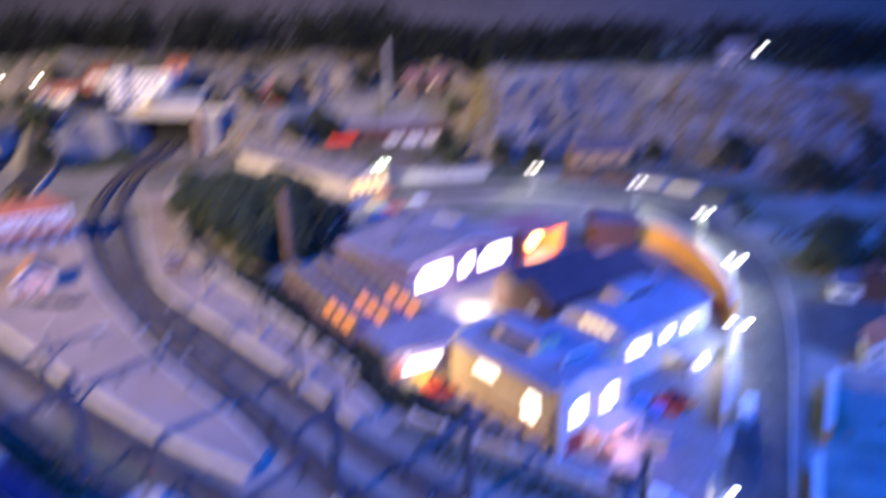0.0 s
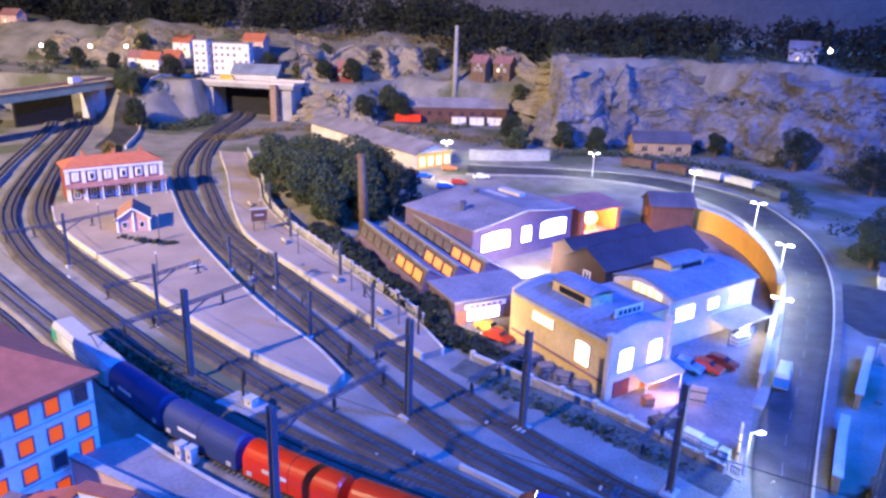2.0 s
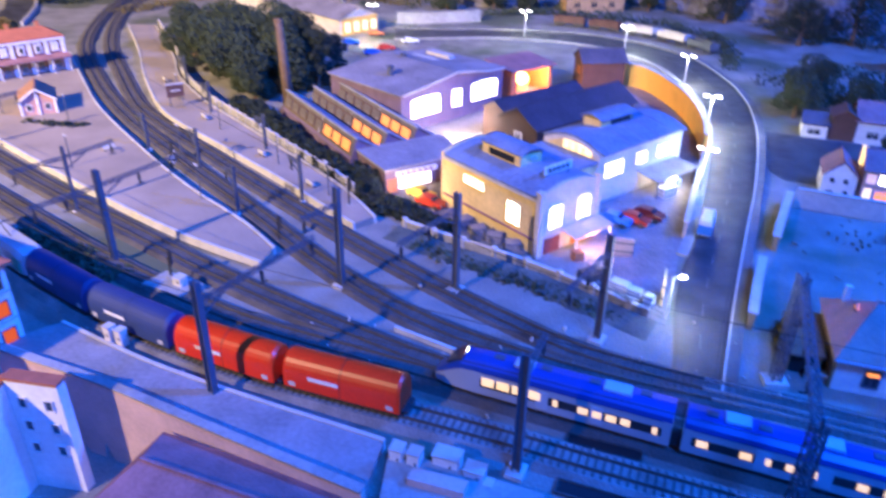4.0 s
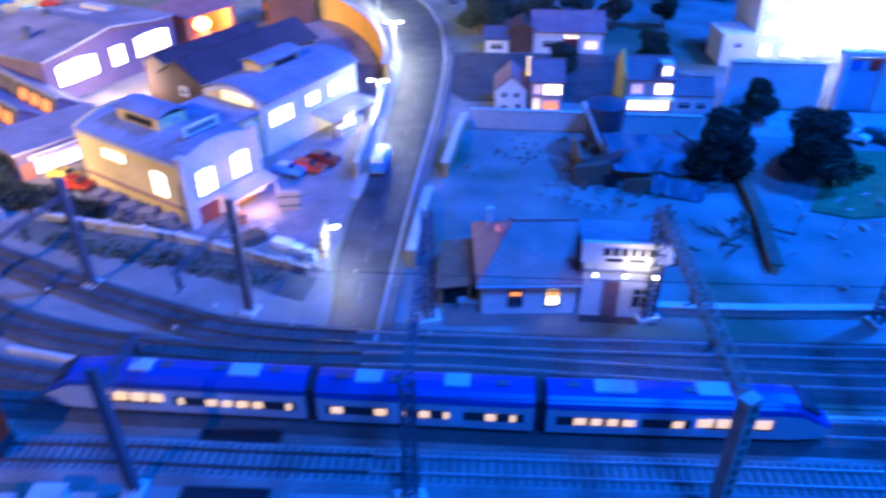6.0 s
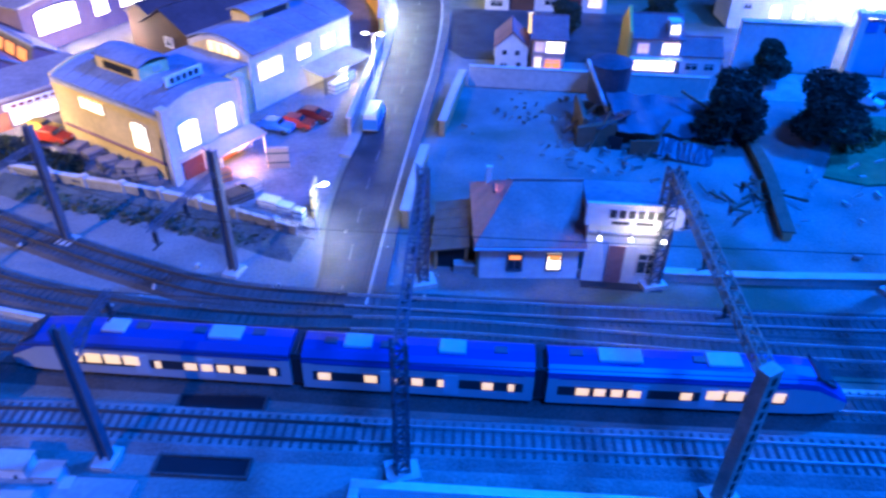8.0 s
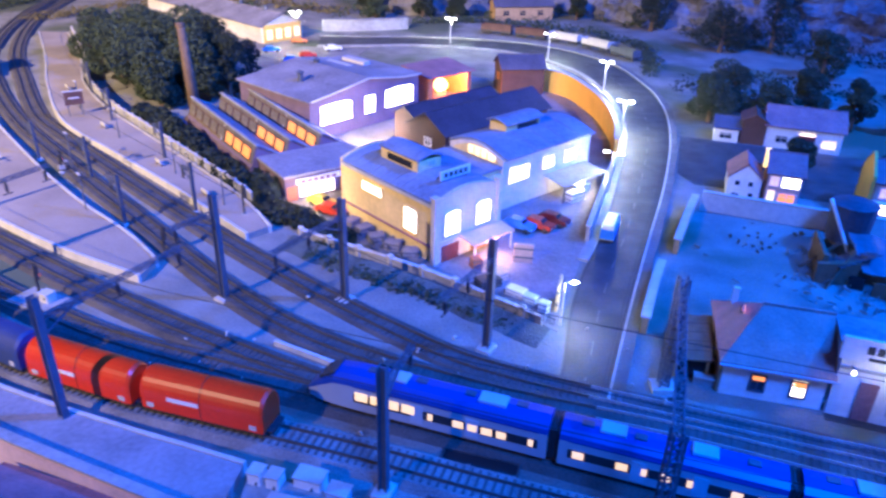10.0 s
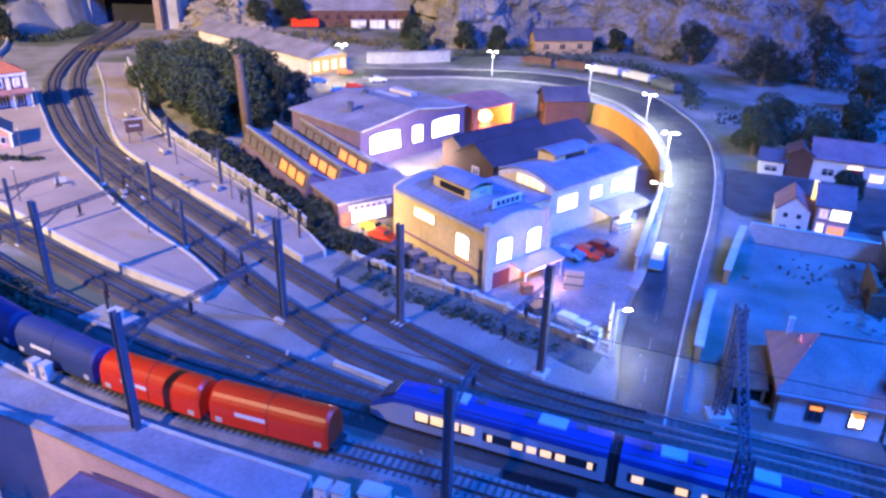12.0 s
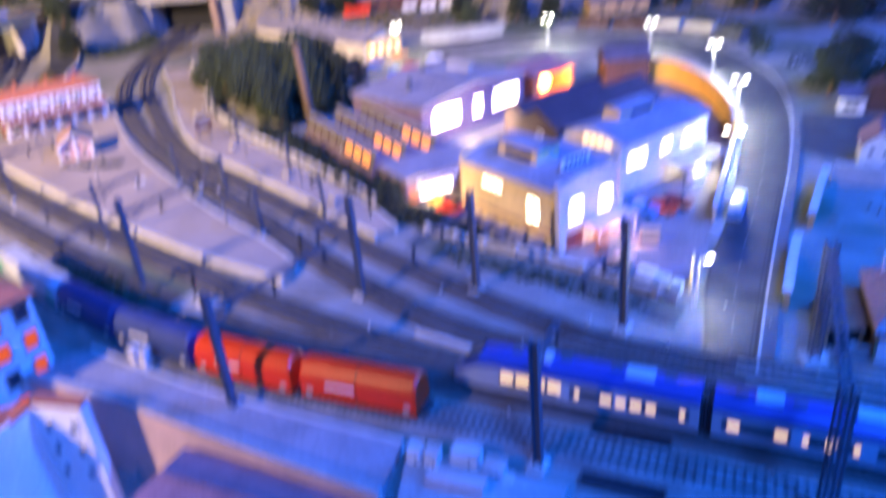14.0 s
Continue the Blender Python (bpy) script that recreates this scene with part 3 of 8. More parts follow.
def backdrop():
    bm = bmesh.new()
    bm_box(bm, 0, 5.08, 0.2, 9.0, 0.02, 2.3)
    structure("backdrop_sky", bm, M["sky"], "painted dusk sky board behind the layout", "backdrop")
    for k, (y, base, amp, seed) in enumerate(((5.03, 0.72, 0.10, 5), (4.98, 0.60, 0.08, 11))):
        bm = bmesh.new()
        pts = [(-4.4, 0.0)]
        for i in range(90):
            x = -4.4 + 8.8 * i / 89
            pts.append((x, base + amp * noise.noise(Vector((x * 0.9, seed, 0))) + 0.03 * noise.noise(Vector((x * 3, seed, 2)))))
        pts.append((4.4, 0.0))
        a = [bm.verts.new((x, y, z)) for x, z in pts]
        b = [bm.verts.new((x, y + 0.02, z)) for x, z in pts]
        bm.faces.new(a), bm.faces.new(b[::-1])
        for i in range(len(pts)):
            bm.faces.new((a[i], b[i], b[(i + 1) % len(pts)], a[(i + 1) % len(pts)]))
        structure("backdrop_hills", bm, M["hill"], "painted grey-blue hills on the backdrop", "backdrop")


backdrop()

# ---- railway tracks ----
TRACKS = {
    "t4": [(-1.40, 3.2), (-1.26, 2.9), (-1.155, 2.4), (-0.99, 1.97), (-0.785, 1.62), (-0.65, 1.412), (-0.567, 1.318), (-0.411, 1.162), (-0.286, 1.04), (-0.197, 0.957), (-0.107, 0.874), (-0.04, 0.815), (0.038, 0.750), (0.13, 0.678), (0.23, 0.615), (0.42, 0.55), (0.72, 0.457), (1.05, 0.36), (1.9, 0.10)],
    "t3": [(-1.45, 3.2), (-1.32, 2.9), (-1.21, 2.4), (-1.045, 1.94), (-0.835, 1.595), (-0.65, 1.35), (-0.465, 1.15), (-0.26, 0.94), (-0.09, 0.765), (0.05, 0.655), (0.23, 0.575), (0.42, 0.52), (0.69, 0.425), (1.05, 0.315), (1.9, 0.05)],
    "t2": [(-1.95, 2.75), (-1.72, 2.46), (-1.37, 1.82), (-1.12, 1.42), (-0.92, 1.215), (-0.75, 1.085), (-0.51, 0.92), (-0.35, 0.815), (-0.19, 0.715), (0.0, 0.612), (0.13, 0.553), (0.25, 0.505), (0.36, 0.466)],
    "t1": [(-2.02, 2.73), (-1.78, 2.45), (-1.43, 1.80), (-1.18, 1.39), (-0.96, 1.16), (-0.79, 1.03), (-0.55, 0.865), (-0.39, 0.76), (-0.2, 0.655), (-0.03, 0.593), (0.13, 0.54), (0.27, 0.494), (0.346, 0.468), (0.522, 0.412), (0.702, 0.358), (1.05, 0.252), (1.9, -0.01)],
    "t0": [(-2.10, 2.70), (-1.85, 2.43), (-1.50, 1.78), (-1.26, 1.36), (-1.05, 1.12), (-0.87, 0.985), (-0.62, 0.82), (-0.45, 0.705), (-0.30, 0.618), (-0.15, 0.556), (-0.05, 0.527), (0.07, 0.494), (0.136, 0.475), (0.25, 0.439), (0.505, 0.363), (0.685, 0.309), (1.9, -0.06)],
    "t6": [(-2.1, 2.45), (-1.74, 1.85), (-1.38, 1.32), (-1.02, 1.02), (-0.72, 0.83), (-0.55, 0.70)],
}
LINES = {k: spline(v, 0.015) for k, v in TRACKS.items()}
bm = bmesh.new()
bm_box(bm, 0, 0, 0, 0.0026, 0.030, 0.0022)
SLEEPER = mesh_of(bm, "sleeper", M["sleeper"])


def track(key, order):
    line = LINES[key]
    lift = 0.0007 * order
    t = thing("railway_track", pose(0, 0, lift), "curving railway track with worn rails on brown ballast", "track", "tracks of the station", "structure")
    bm = bmesh.new()
    bm_sweep(bm, line, [(-0.0255, -0.004), (-0.0175, 0.0035), (0.0175, 0.0035), (0.0255, -0.004)])
    part("track_bed", bm, M["ballast_pale" if key == "t0" else "ballast"], t, "brown stone ballast")
    for o in (-0.0083, 0.0083):
        # right of x = 0.33 the paler colour paints the rails' glint
        worn = max([i for i, p in enumerate(line) if p.x < 0.33])
        for stretch, m, label in ((line[:worn + 1], "rail", "worn brown steel rail"), (line[worn:], "rail_glint", "steel rail with its glint put into a pale colour")):
            if len(stretch) > 2:
                bm = bmesh.new()
                bm_sweep(bm, stretch, [(o - 0.0005, 0.0035), (o - 0.0005, 0.0068), (o + 0.0005, 0.0068), (o + 0.0005, 0.0035)])
                part("rail", bm, M[m], t, label)
    verts, faces = [], []
    s, total = 0.003, sum((b - a).length for a, b in zip(line, line[1:]))
    while s < total - 0.005:
        p, q = along(line, s), along(line, s + 0.004)
        d = (q - p).normalized()
        n = Vector((-d.y, d.x, 0))
        if key == "t0" and -0.08 < p.x < 0.55:
            ob = part("sleeper", SLEEPER, None, t, at=pose(p.x, p.y, 0.0022, 0, 0, math.degrees(math.atan2(d.y, d.x))))
        else:
            k = len(verts)
            for z in (0.0022, 0.0043):
                for a, b in ((-1, -1), (1, -1), (1, 1), (-1, 1)):
                    v = p + d * (a * 0.0013) + n * (b * 0.015)
                    verts.append((v.x, v.y, z))
            faces += [(k + 4, k + 5, k + 6, k + 7), (k, k + 1, k + 5, k + 4), (k + 1, k + 2, k + 6, k + 5), (k + 2, k + 3, k + 7, k + 6), (k + 3, k, k + 4, k + 7)]
        s += 0.0075
    me = bpy.data.meshes.new("sleepers")
    me.from_pydata(verts, [], faces)
    me.materials.append(M["sleeper"])
    ob = new("sleeper_row", me)
    ob.parent = t
    tagged(ob, "dark creosoted wooden sleepers", "", "", "stuff")


for order, key in enumerate(LINES):
    track(key, order)
bm = bmesh.new()
bm_sweep(bm, spline([(0.0, 0.648), (0.032, 0.632), (0.072, 0.611), (0.12, 0.586), (0.24, 0.529), (0.358, 0.486), (0.49, 0.438), (0.571, 0.413), (0.767, 0.355), (0.841, 0.333), (1.2, 0.225), (1.7, 0.07)], 0.02),
         [(-0.0022, -0.004), (-0.0022, 0.0062), (0.0022, 0.0062), (0.0022, -0.004)])
structure("cable_trough_trim", bm, M["edge"], "bright concrete cable trough between the tracks", "cable trough")


# ---- platforms, streets and walls ----
def platform(name, left, right, label, top="platform"):
    """A platform between two edges, with edging stones along both."""
    t = thing(name, pose(0, 0, 0), label, "platform", "", "structure")
    bm = bmesh.new()
    l, r = spline(left, 0.02), spline(right, 0.02)
    bm_prism(bm, [(p.x, p.y) for p in l] + [(p.x, p.y) for p in r[::-1]], -0.004, 0.0105)
    part("surface", bm, M[top], t, "worn sandy surface")
    for e, sgn in ((l, -1), (r, 1)):
        bm = bmesh.new()
        bm_sweep(bm, e, [(sgn * 0.0005, -0.004), (sgn * 0.0005, 0.0118), (sgn * 0.0045, 0.0118), (sgn * 0.0045, -0.004)])
        part("edging", bm, M["edge"], t, "whitened edging stones")
    return t


platform("platform_1", [(-1.09, 1.43), (-0.968, 1.294), (-0.733, 1.118), (-0.493, 0.948), (-0.331, 0.843), (-0.186, 0.768)],
         [(-1.02, 1.80), (-0.87, 1.58), (-0.718, 1.366), (-0.512, 1.130), (-0.376, 0.989), (-0.255, 0.881), (-0.182, 0.800)], "pale sandy island platform between two curving lines")
platform("platform_2", [(-1.02, 2.15), (-0.85, 1.85), (-0.72, 1.60), (-0.565, 1.352), (-0.386, 1.180), (-0.241, 1.044), (-0.152, 0.954), (-0.085, 0.887)],
         [(-0.94, 2.15), (-0.74, 1.80), (-0.655, 1.625), (-0.528, 1.445), (-0.403, 1.308), (-0.284, 1.179), (-0.170, 1.055), (-0.116, 0.988), (-0.068, 0.915)], "long curved grey platform beside the factory hedge")
platform("platform_3", [(-0.42, 0.572), (-0.318, 0.534), (-0.272, 0.518), (-0.174, 0.478), (-0.076, 0.438), (0.018, 0.400)],
         [(-0.375, 0.612), (-0.30, 0.575), (-0.221, 0.540), (-0.101, 0.497), (-0.04, 0.477), (0.020, 0.457)], "narrow grey platform above a stone parapet", "platform_concrete")

ROAD_L = [(0.292, 0.57), (0.310, 0.631), (0.328, 0.721), (0.360, 0.826), (0.391, 0.902), (0.430, 1.02), (0.474, 1.164), (0.517, 1.312), (0.541, 1.417), (0.558, 1.577), (0.552, 1.726), (0.505, 1.93), (0.348, 2.12), (0.095, 2.17), (-0.08, 2.14), (-0.22, 2.11)]
ROAD_R = [(0.345, 0.57), (0.364, 0.627), (0.399, 0.73), (0.451, 0.877), (0.484, 0.968), (0.532, 1.10), (0.576, 1.234), (0.613, 1.36), (0.642, 1.488), (0.660, 1.613), (0.660, 1.779), (0.605, 2.03), (0.40, 2.23), (0.10, 2.27), (-0.08, 2.25), (-0.22, 2.24)]


def street():
    l, r = spline(ROAD_L, 0.03), spline(ROAD_R, 0.03)
    bm = bmesh.new()
    n = 80
    tot = [sum((b - a).length for a, b in zip(e, e[1:])) for e in (l, r)]
    rows = []
    for i in range(n + 1):
        a, b = along(l, tot[0] * i / n * 0.999), along(r, tot[1] * i / n * 0.999)
        rows.append([bm.verts.new((a + (b - a) * (k / 6)) + Vector((0, 0, 0.0015))) for k in range(7)])
    for a, b in zip(rows, rows[1:]):
        for k in range(6):
            bm.faces.new((a[k], a[k + 1], b[k + 1], b[k]))
    structure("road", bm, M["asphalt"], "dark worn asphalt street curving round the factory", "road")
    for name, e, o in (("pavement_inner", l[10:], 0.015), ("pavement_outer", r, -0.016)):
        bm = bmesh.new()
        bm_sweep(bm, e, [(0, -0.004), (0, 0.004), (o, 0.004), (o, -0.004)])
        inner = name == "pavement_inner"
        structure(name, bm, M["pavement" if inner else "worn_pavement"], "pale concrete pavement with a raised kerb" if inner else "grey worn pavement with a raised kerb", "pavement")
    bm = bmesh.new()
    bm_sweep(bm, r, [(-0.0002, -0.004), (-0.0002, 0.0046), (-0.0030, 0.0046), (-0.0030, -0.004)])
    structure("kerb_trim", bm, M["edge"], "pale kerbstones along the street", "kerb")
    # worn gutter lines and tyre tracks, and the faded centre dashes
    for e, a, b in ((r, 0.0015, 0.0035), (r, 0.0065, 0.0078), (l, -0.0035, -0.0015)):
        bm = bmesh.new()
        bm_sweep(bm, e, [(a, 0.0012), (a, 0.00185), (b, 0.00185), (b, 0.0012)])
        structure("gutter_trim", bm, M["tar"], "dark tarred gutter line along the kerb", "gutter")
    for k in range(34):
        a, b = along(l, tot[0] * (k + 0.15) / 34), along(r, tot[1] * (k + 0.15) / 34)
        c, d = along(l, tot[0] * (k + 0.55) / 34), along(r, tot[1] * (k + 0.55) / 34)
        bm = bmesh.new()
        bm_bar(bm, (a + b) / 2 + Vector((0, 0, 0.00135)), (c + d) / 2 + Vector((0, 0, 0.00135)), 0.0011)
        structure("centre_line_trim", bm, M["faded_paint"], "faded pale centre dash on the asphalt", "road marking")


street()


def flat_patch(name, pts, z, material, label, category):
    bm = bmesh.new()
    bm_prism(bm, pts, -0.004, z)
    structure(name, bm, material, label, category)


flat_patch("factory_yard", [(0.02, 0.93), (0.175, 0.80), (0.311, 0.69), (0.375, 0.90), (0.413, 1.02), (0.458, 1.17), (0.502, 1.32), (0.522, 1.45), (0.50, 1.6), (0.40, 1.75), (0.2, 1.85), (-0.05, 1.75), (-0.30, 1.45), (-0.30, 1.30), (-0.13, 1.05)], 0.0008, M["yard"], "grey cobbled factory yard", "yard")
flat_patch("car_park", [(-0.36, 1.98), (-0.12, 1.84), (-0.05, 2.11), (-0.24, 2.10)], 0.0012, M["yard"], "pale parking lot by the station shed", "car park")
flat_patch("side_street", [(0.585, 1.20), (0.60, 1.15), (1.0, 1.03), (1.05, 1.13), (0.95, 1.30), (0.645, 1.40)], 0.001, M["asphalt"], "dark side street between the village houses", "road")
flat_patch("school_forecourt", [(0.98, 0.90), (1.45, 0.74), (1.50, 0.84), (1.02, 1.0)], 0.0012, M["concrete"], "pale parking strip before the school wall", "forecourt")
flat_patch("lawn", [(1.06, 0.832), (1.10, 0.818), (1.295, 0.752), (1.31, 0.72), (1.275, 0.69), (1.239, 0.669), (1.16, 0.69), (1.081, 0.709), (1.05, 0.675), (1.018, 0.648), (0.965, 0.655), (0.925, 0.685), (0.99, 0.75)], 0.0025, M["grass"], "dark green grass plot", "lawn")


def wall_along(name, pts, h, w, material, cap, label, category, z0=-0.004, posts=0.0):
    t = thing(name, pose(0, 0, 0), label, category, "", "structure")
    line = spline(pts, 0.025)
    bm = bmesh.new()
    bm_sweep(bm, line, [(-w / 2, z0), (-w / 2, h), (w / 2, h), (w / 2, z0)])
    part("wall", bm, material, t)
    bm = bmesh.new()
    bm_sweep(bm, line, [(-w * 0.8, h), (-w * 0.8, h + 0.002), (w * 0.8, h + 0.002), (w * 0.8, h)])
    part("coping", bm, cap, t, "pale coping stones")
    if posts:
        tot = sum((b - a).length for a, b in zip(line, line[1:]))
        s = 0.0
        while s < tot:
            p = along(line, s)
            bm = bmesh.new()
            bm_box(bm, 0, 0, z0, w * 1.8, w * 1.8, h + 0.005 - z0, 35)
            part("post", bm, cap, t, at=pose(p.x, p.y, 0))
            s += posts
    return t


wall_along("parapet_wall", [(-0.46, 0.572), (-0.38, 0.545), (-0.272, 0.509), (-0.174, 0.469), (-0.076, 0.429), (0.012, 0.394)], 0.016, 0.006, M["pink_render"], M["concrete"], "pink stone parapet of the embankment with pale coping", "parapet", -0.09)
wall_along("line_side_wall", [(-0.02, 0.905), (0.051, 0.863), (0.12, 0.825), (0.179, 0.788), (0.24, 0.742), (0.312, 0.688)], 0.012, 0.004, M["concrete"], M["edge"], "low concrete wall between factory and railway", "wall", posts=0.05)
wall_along("platform_fence", [(-0.93, 2.16), (-0.73, 1.81), (-0.644, 1.632), (-0.518, 1.453), (-0.394, 1.316), (-0.276, 1.187), (-0.162, 1.063), (-0.106, 0.995)], 0.022, 0.0025, M["concrete"], M["edge"], "low pale concrete fence along the platform", "fence", posts=0.035)
wall_along("railway_retaining_wall", [(0.44, 0.606), (0.58, 0.566), (0.72, 0.522), (0.90, 0.474), (1.2, 0.38), (1.7, 0.22)], 0.009, 0.006, M["concrete"], M["edge"], "low wall with bright coping along the tracks", "wall")
wall_along("ruin_yard_wall", [(0.408, 0.690), (0.437, 0.768), (0.468, 0.845)], 0.022, 0.007, M["tan"], M["edge"], "ochre yard wall beside the street", "wall")
wall_along("ruin_yard_wall", [(0.498, 0.890), (0.54, 0.985), (0.580, 1.072)], 0.022, 0.007, M["tan"], M["edge"], "ochre yard wall with pale top beside the street", "wall")
wall_along("ruin_back_wall", [(0.578, 1.045), (0.66, 1.015), (0.745, 0.985), (0.80, 0.965), (0.93, 0.92)], 0.030, 0.005, M["grey_render"], M["edge"], "bare concrete wall behind the demolition yard", "wall")
wall_along("curved_yellow_wall", [(0.402, 1.715), (0.452, 1.66), (0.486, 1.54), (0.498, 1.43), (0.493, 1.31), (0.474, 1.21)], 0.052, 0.006, M["yellow"], M["edge"], "tall curved yellow factory wall along the street", "wall")
wall_along("curved_factory_wall", [(0.472, 1.20), (0.430, 1.07), (0.385, 0.93), (0.374, 0.90)], 0.026, 0.005, M["concrete"], M["edge"], "pale concrete factory wall along the pavement", "wall")
wall_along("bank_wall", [(-0.225, 2.335), (-0.10, 2.36), (0.0, 2.395), (0.05, 2.42)], 0.034, 0.012, M["edge_rock"], M["edge_rock"], "pale stone bank wall beside the street", "wall")
wall_along("path_edge", [(0.885, 0.785), (0.855, 0.70), (0.82, 0.625), (0.797, 0.575)], 0.010, 0.009, M["tan"], M["bark"], "brown timber bank edging a path", "bank")


# ---- plants ----
def leaf_mesh(name, blobs, count, size, seed, material):
    """Many small leaf tufts over the skins of overlapping lumps: (centre, radii)."""
    rng = np.random.default_rng(seed)
    vol = np.array([r[0] * r[1] + r[1] * r[2] for c, r in blobs])
    pick = rng.choice(len(blobs), count, p=vol / vol.sum())
    c = np.array([b[0] for b in blobs])[pick]
    r = np.array([b[1] for b in blobs])[pick]
    d = rng.normal(size=(count, 3))
    d /= np.linalg.norm(d, axis=1)[:, None]
    mid = c + d * r * (0.55 + 0.5 * rng.random((count, 1)) ** 0.5)
    out = []
    for k in range(3):
        e = rng.normal(size=(count, 3))
        out.append(mid + e / np.linalg.norm(e, axis=1)[:, None] * size * (0.6 + 0.8 * rng.random((count, 1))))
    v = np.stack(out, 1).reshape(-1, 3)
    me = bpy.data.meshes.new(name)
    me.from_pydata(v.tolist(), [], [(3 * i, 3 * i + 1, 3 * i + 2) for i in range(count)])
    me.materials.append(material)
    return me


def tree(x, y, h, r, seed, material, label, trunk=0.3, count=2600, z=0.0, size=0.005):
    rng = random.Random(seed)
    t = thing("tree", pose(x, y, z), label, "tree", "trees of the layout")
    bm = bmesh.new()
    lean = (rng.uniform(-0.1, 0.1) * h, rng.uniform(-0.1, 0.1) * h)
    bm_tube(bm, (0, 0, -0.004), (lean[0] * 0.5, lean[1] * 0.5, h * 0.45), r * 0.11, r * 0.07)
    bm_tube(bm, (lean[0] * 0.5, lean[1] * 0.5, h * 0.44), (lean[0], lean[1], h * 0.85), r * 0.07, r * 0.02)
    part("trunk", bm, M["bark"], t)
    blobs = []
    bm = bmesh.new()
    for i in range(7):
        a = i * 2.4 + rng.random()
        up = trunk + (0.92 - trunk) * (i + 0.5) / 7
        out = r * (0.62 if i < 4 else 0.4) * rng.uniform(0.6, 1.1)
        c = (out * math.cos(a), out * math.sin(a), h * up)
        bm_tube(bm, (lean[0] * up, lean[1] * up, h * up * 0.75), c, r * 0.035, r * 0.012, 5)
        s = r * rng.uniform(0.40, 0.62)
        blobs.append((c, (s, s, s * 0.8)))
    blobs.append(((lean[0], lean[1], h * 0.88), (r * 0.45, r * 0.45, h * 0.12)))
    part("limb", bm, M["bark"], t)
    part("crown", leaf_mesh("crown", blobs, count, size, seed, material), None, t)
    return t


for i, (x, y, h, r) in enumerate(((-0.70, 1.85, 0.115, 0.07), (-0.585, 1.68, 0.13, 0.07), (-0.49, 1.56, 0.13, 0.07), (-0.415, 1.46, 0.115, 0.055), (-0.55, 1.75, 0.15, 0.08), (-0.45, 1.64, 0.15, 0.075),
                                  (-0.365, 1.53, 0.145, 0.065), (-0.43, 1.74, 0.15, 0.07), (-0.375, 1.62, 0.165, 0.055), (-0.62, 1.84, 0.12, 0.07))):
    tree(x, y, h, r, 20 + i, M["leaf"], "large leafy dark green tree beside the platform", 0.22, 11000, size=0.0042)
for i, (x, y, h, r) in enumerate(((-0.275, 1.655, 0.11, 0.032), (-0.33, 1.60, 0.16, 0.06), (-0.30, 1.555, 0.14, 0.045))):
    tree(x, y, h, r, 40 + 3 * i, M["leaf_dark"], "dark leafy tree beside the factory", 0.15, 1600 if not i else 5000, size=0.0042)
for i, (x, y, h, r, m) in enumerate(((0.855, 0.785, 0.072, 0.040, "leaf_dark"), (0.885, 0.830, 0.078, 0.034, "leaf_dark"), (0.975, 0.765, 0.088, 0.046, "leaf_dark"), (1.01, 0.795, 0.08, 0.038, "leaf_dark"),
                                     (1.022, 0.950, 0.066, 0.028, "leaf"), (0.80, 1.22, 0.055, 0.03, "leaf"), (0.98, 1.22, 0.07, 0.03, "leaf"), (1.48, 0.86, 0.10, 0.06, "leaf_dark"),
                                     (0.73, 1.50, 0.10, 0.05, "leaf"), (0.79, 1.56, 0.11, 0.055, "leaf"), (0.86, 1.50, 0.085, 0.045, "leaf"), (0.98, 1.60, 0.09, 0.04, "leaf"),
                                     (1.02, 1.47, 0.11, 0.03, "leaf"), (1.12, 1.44, 0.12, 0.03, "leaf"), (0.845, 2.50, 0.13, 0.06, "leaf_dark"), (0.98, 2.20, 0.13, 0.07, "leaf_dark"), (1.14, 2.22, 0.20, 0.07, "leaf_dark"), (0.20, 2.58, 0.09, 0.04, "leaf_dark"), (0.62, 2.66, 0.08, 0.035, "leaf_dark"),
                                     (1.15, 1.9, 0.12, 0.055, "leaf"), (1.4, 1.75, 0.13, 0.06, "leaf"), (-0.76, 2.95, 0.11, 0.05, "leaf_dark"), (-0.62, 3.0, 0.12, 0.05, "leaf_dark"),
                                     (-0.70, 3.12, 0.14, 0.05, "leaf"), (-0.12, 2.72, 0.10, 0.045, "leaf_dark"), (-1.50, 2.45, 0.10, 0.05, "leaf_dark"), (-1.62, 2.62, 0.11, 0.05, "leaf"),
                                     (-1.30, 1.98, 0.05, 0.03, "leaf_autumn"), (-1.58, 2.87, 0.08, 0.05, "leaf_dark"), (-1.66, 2.65, 0.09, 0.05, "leaf"), (-0.98, 3.10, 0.09, 0.045, "leaf_dark"), (-0.86, 3.12, 0.10, 0.045, "leaf_dark"))):
    tree(x, y, h, r, 60 + i, M[m], "bushy dark model tree on the scattered ground", 0.2, 6500, z=max(0, height(x, y)), size=0.0036)


def bushes(name, path, w, h, count, seed, material, label, dz=0.0):
    """Low growth along a path, as one object."""
    rng = random.Random(seed)
    blobs = []
    for p in spline(path, w * 0.9):
        for k in range(2):
            s = w * rng.uniform(0.5, 0.9)
            blobs.append(((p.x + rng.uniform(-w, w) * 0.5, p.y + rng.uniform(-w, w) * 0.5, h * rng.uniform(0.2, 0.7) + dz), (s, s, h * 0.6)))
    ob = new(name, leaf_mesh(name, blobs, count, 0.0055, seed, material))
    tagged(ob, label, "bushes", "", "stuff")


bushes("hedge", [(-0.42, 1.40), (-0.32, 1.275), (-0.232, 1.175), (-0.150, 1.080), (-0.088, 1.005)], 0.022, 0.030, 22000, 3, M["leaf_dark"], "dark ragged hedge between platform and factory")
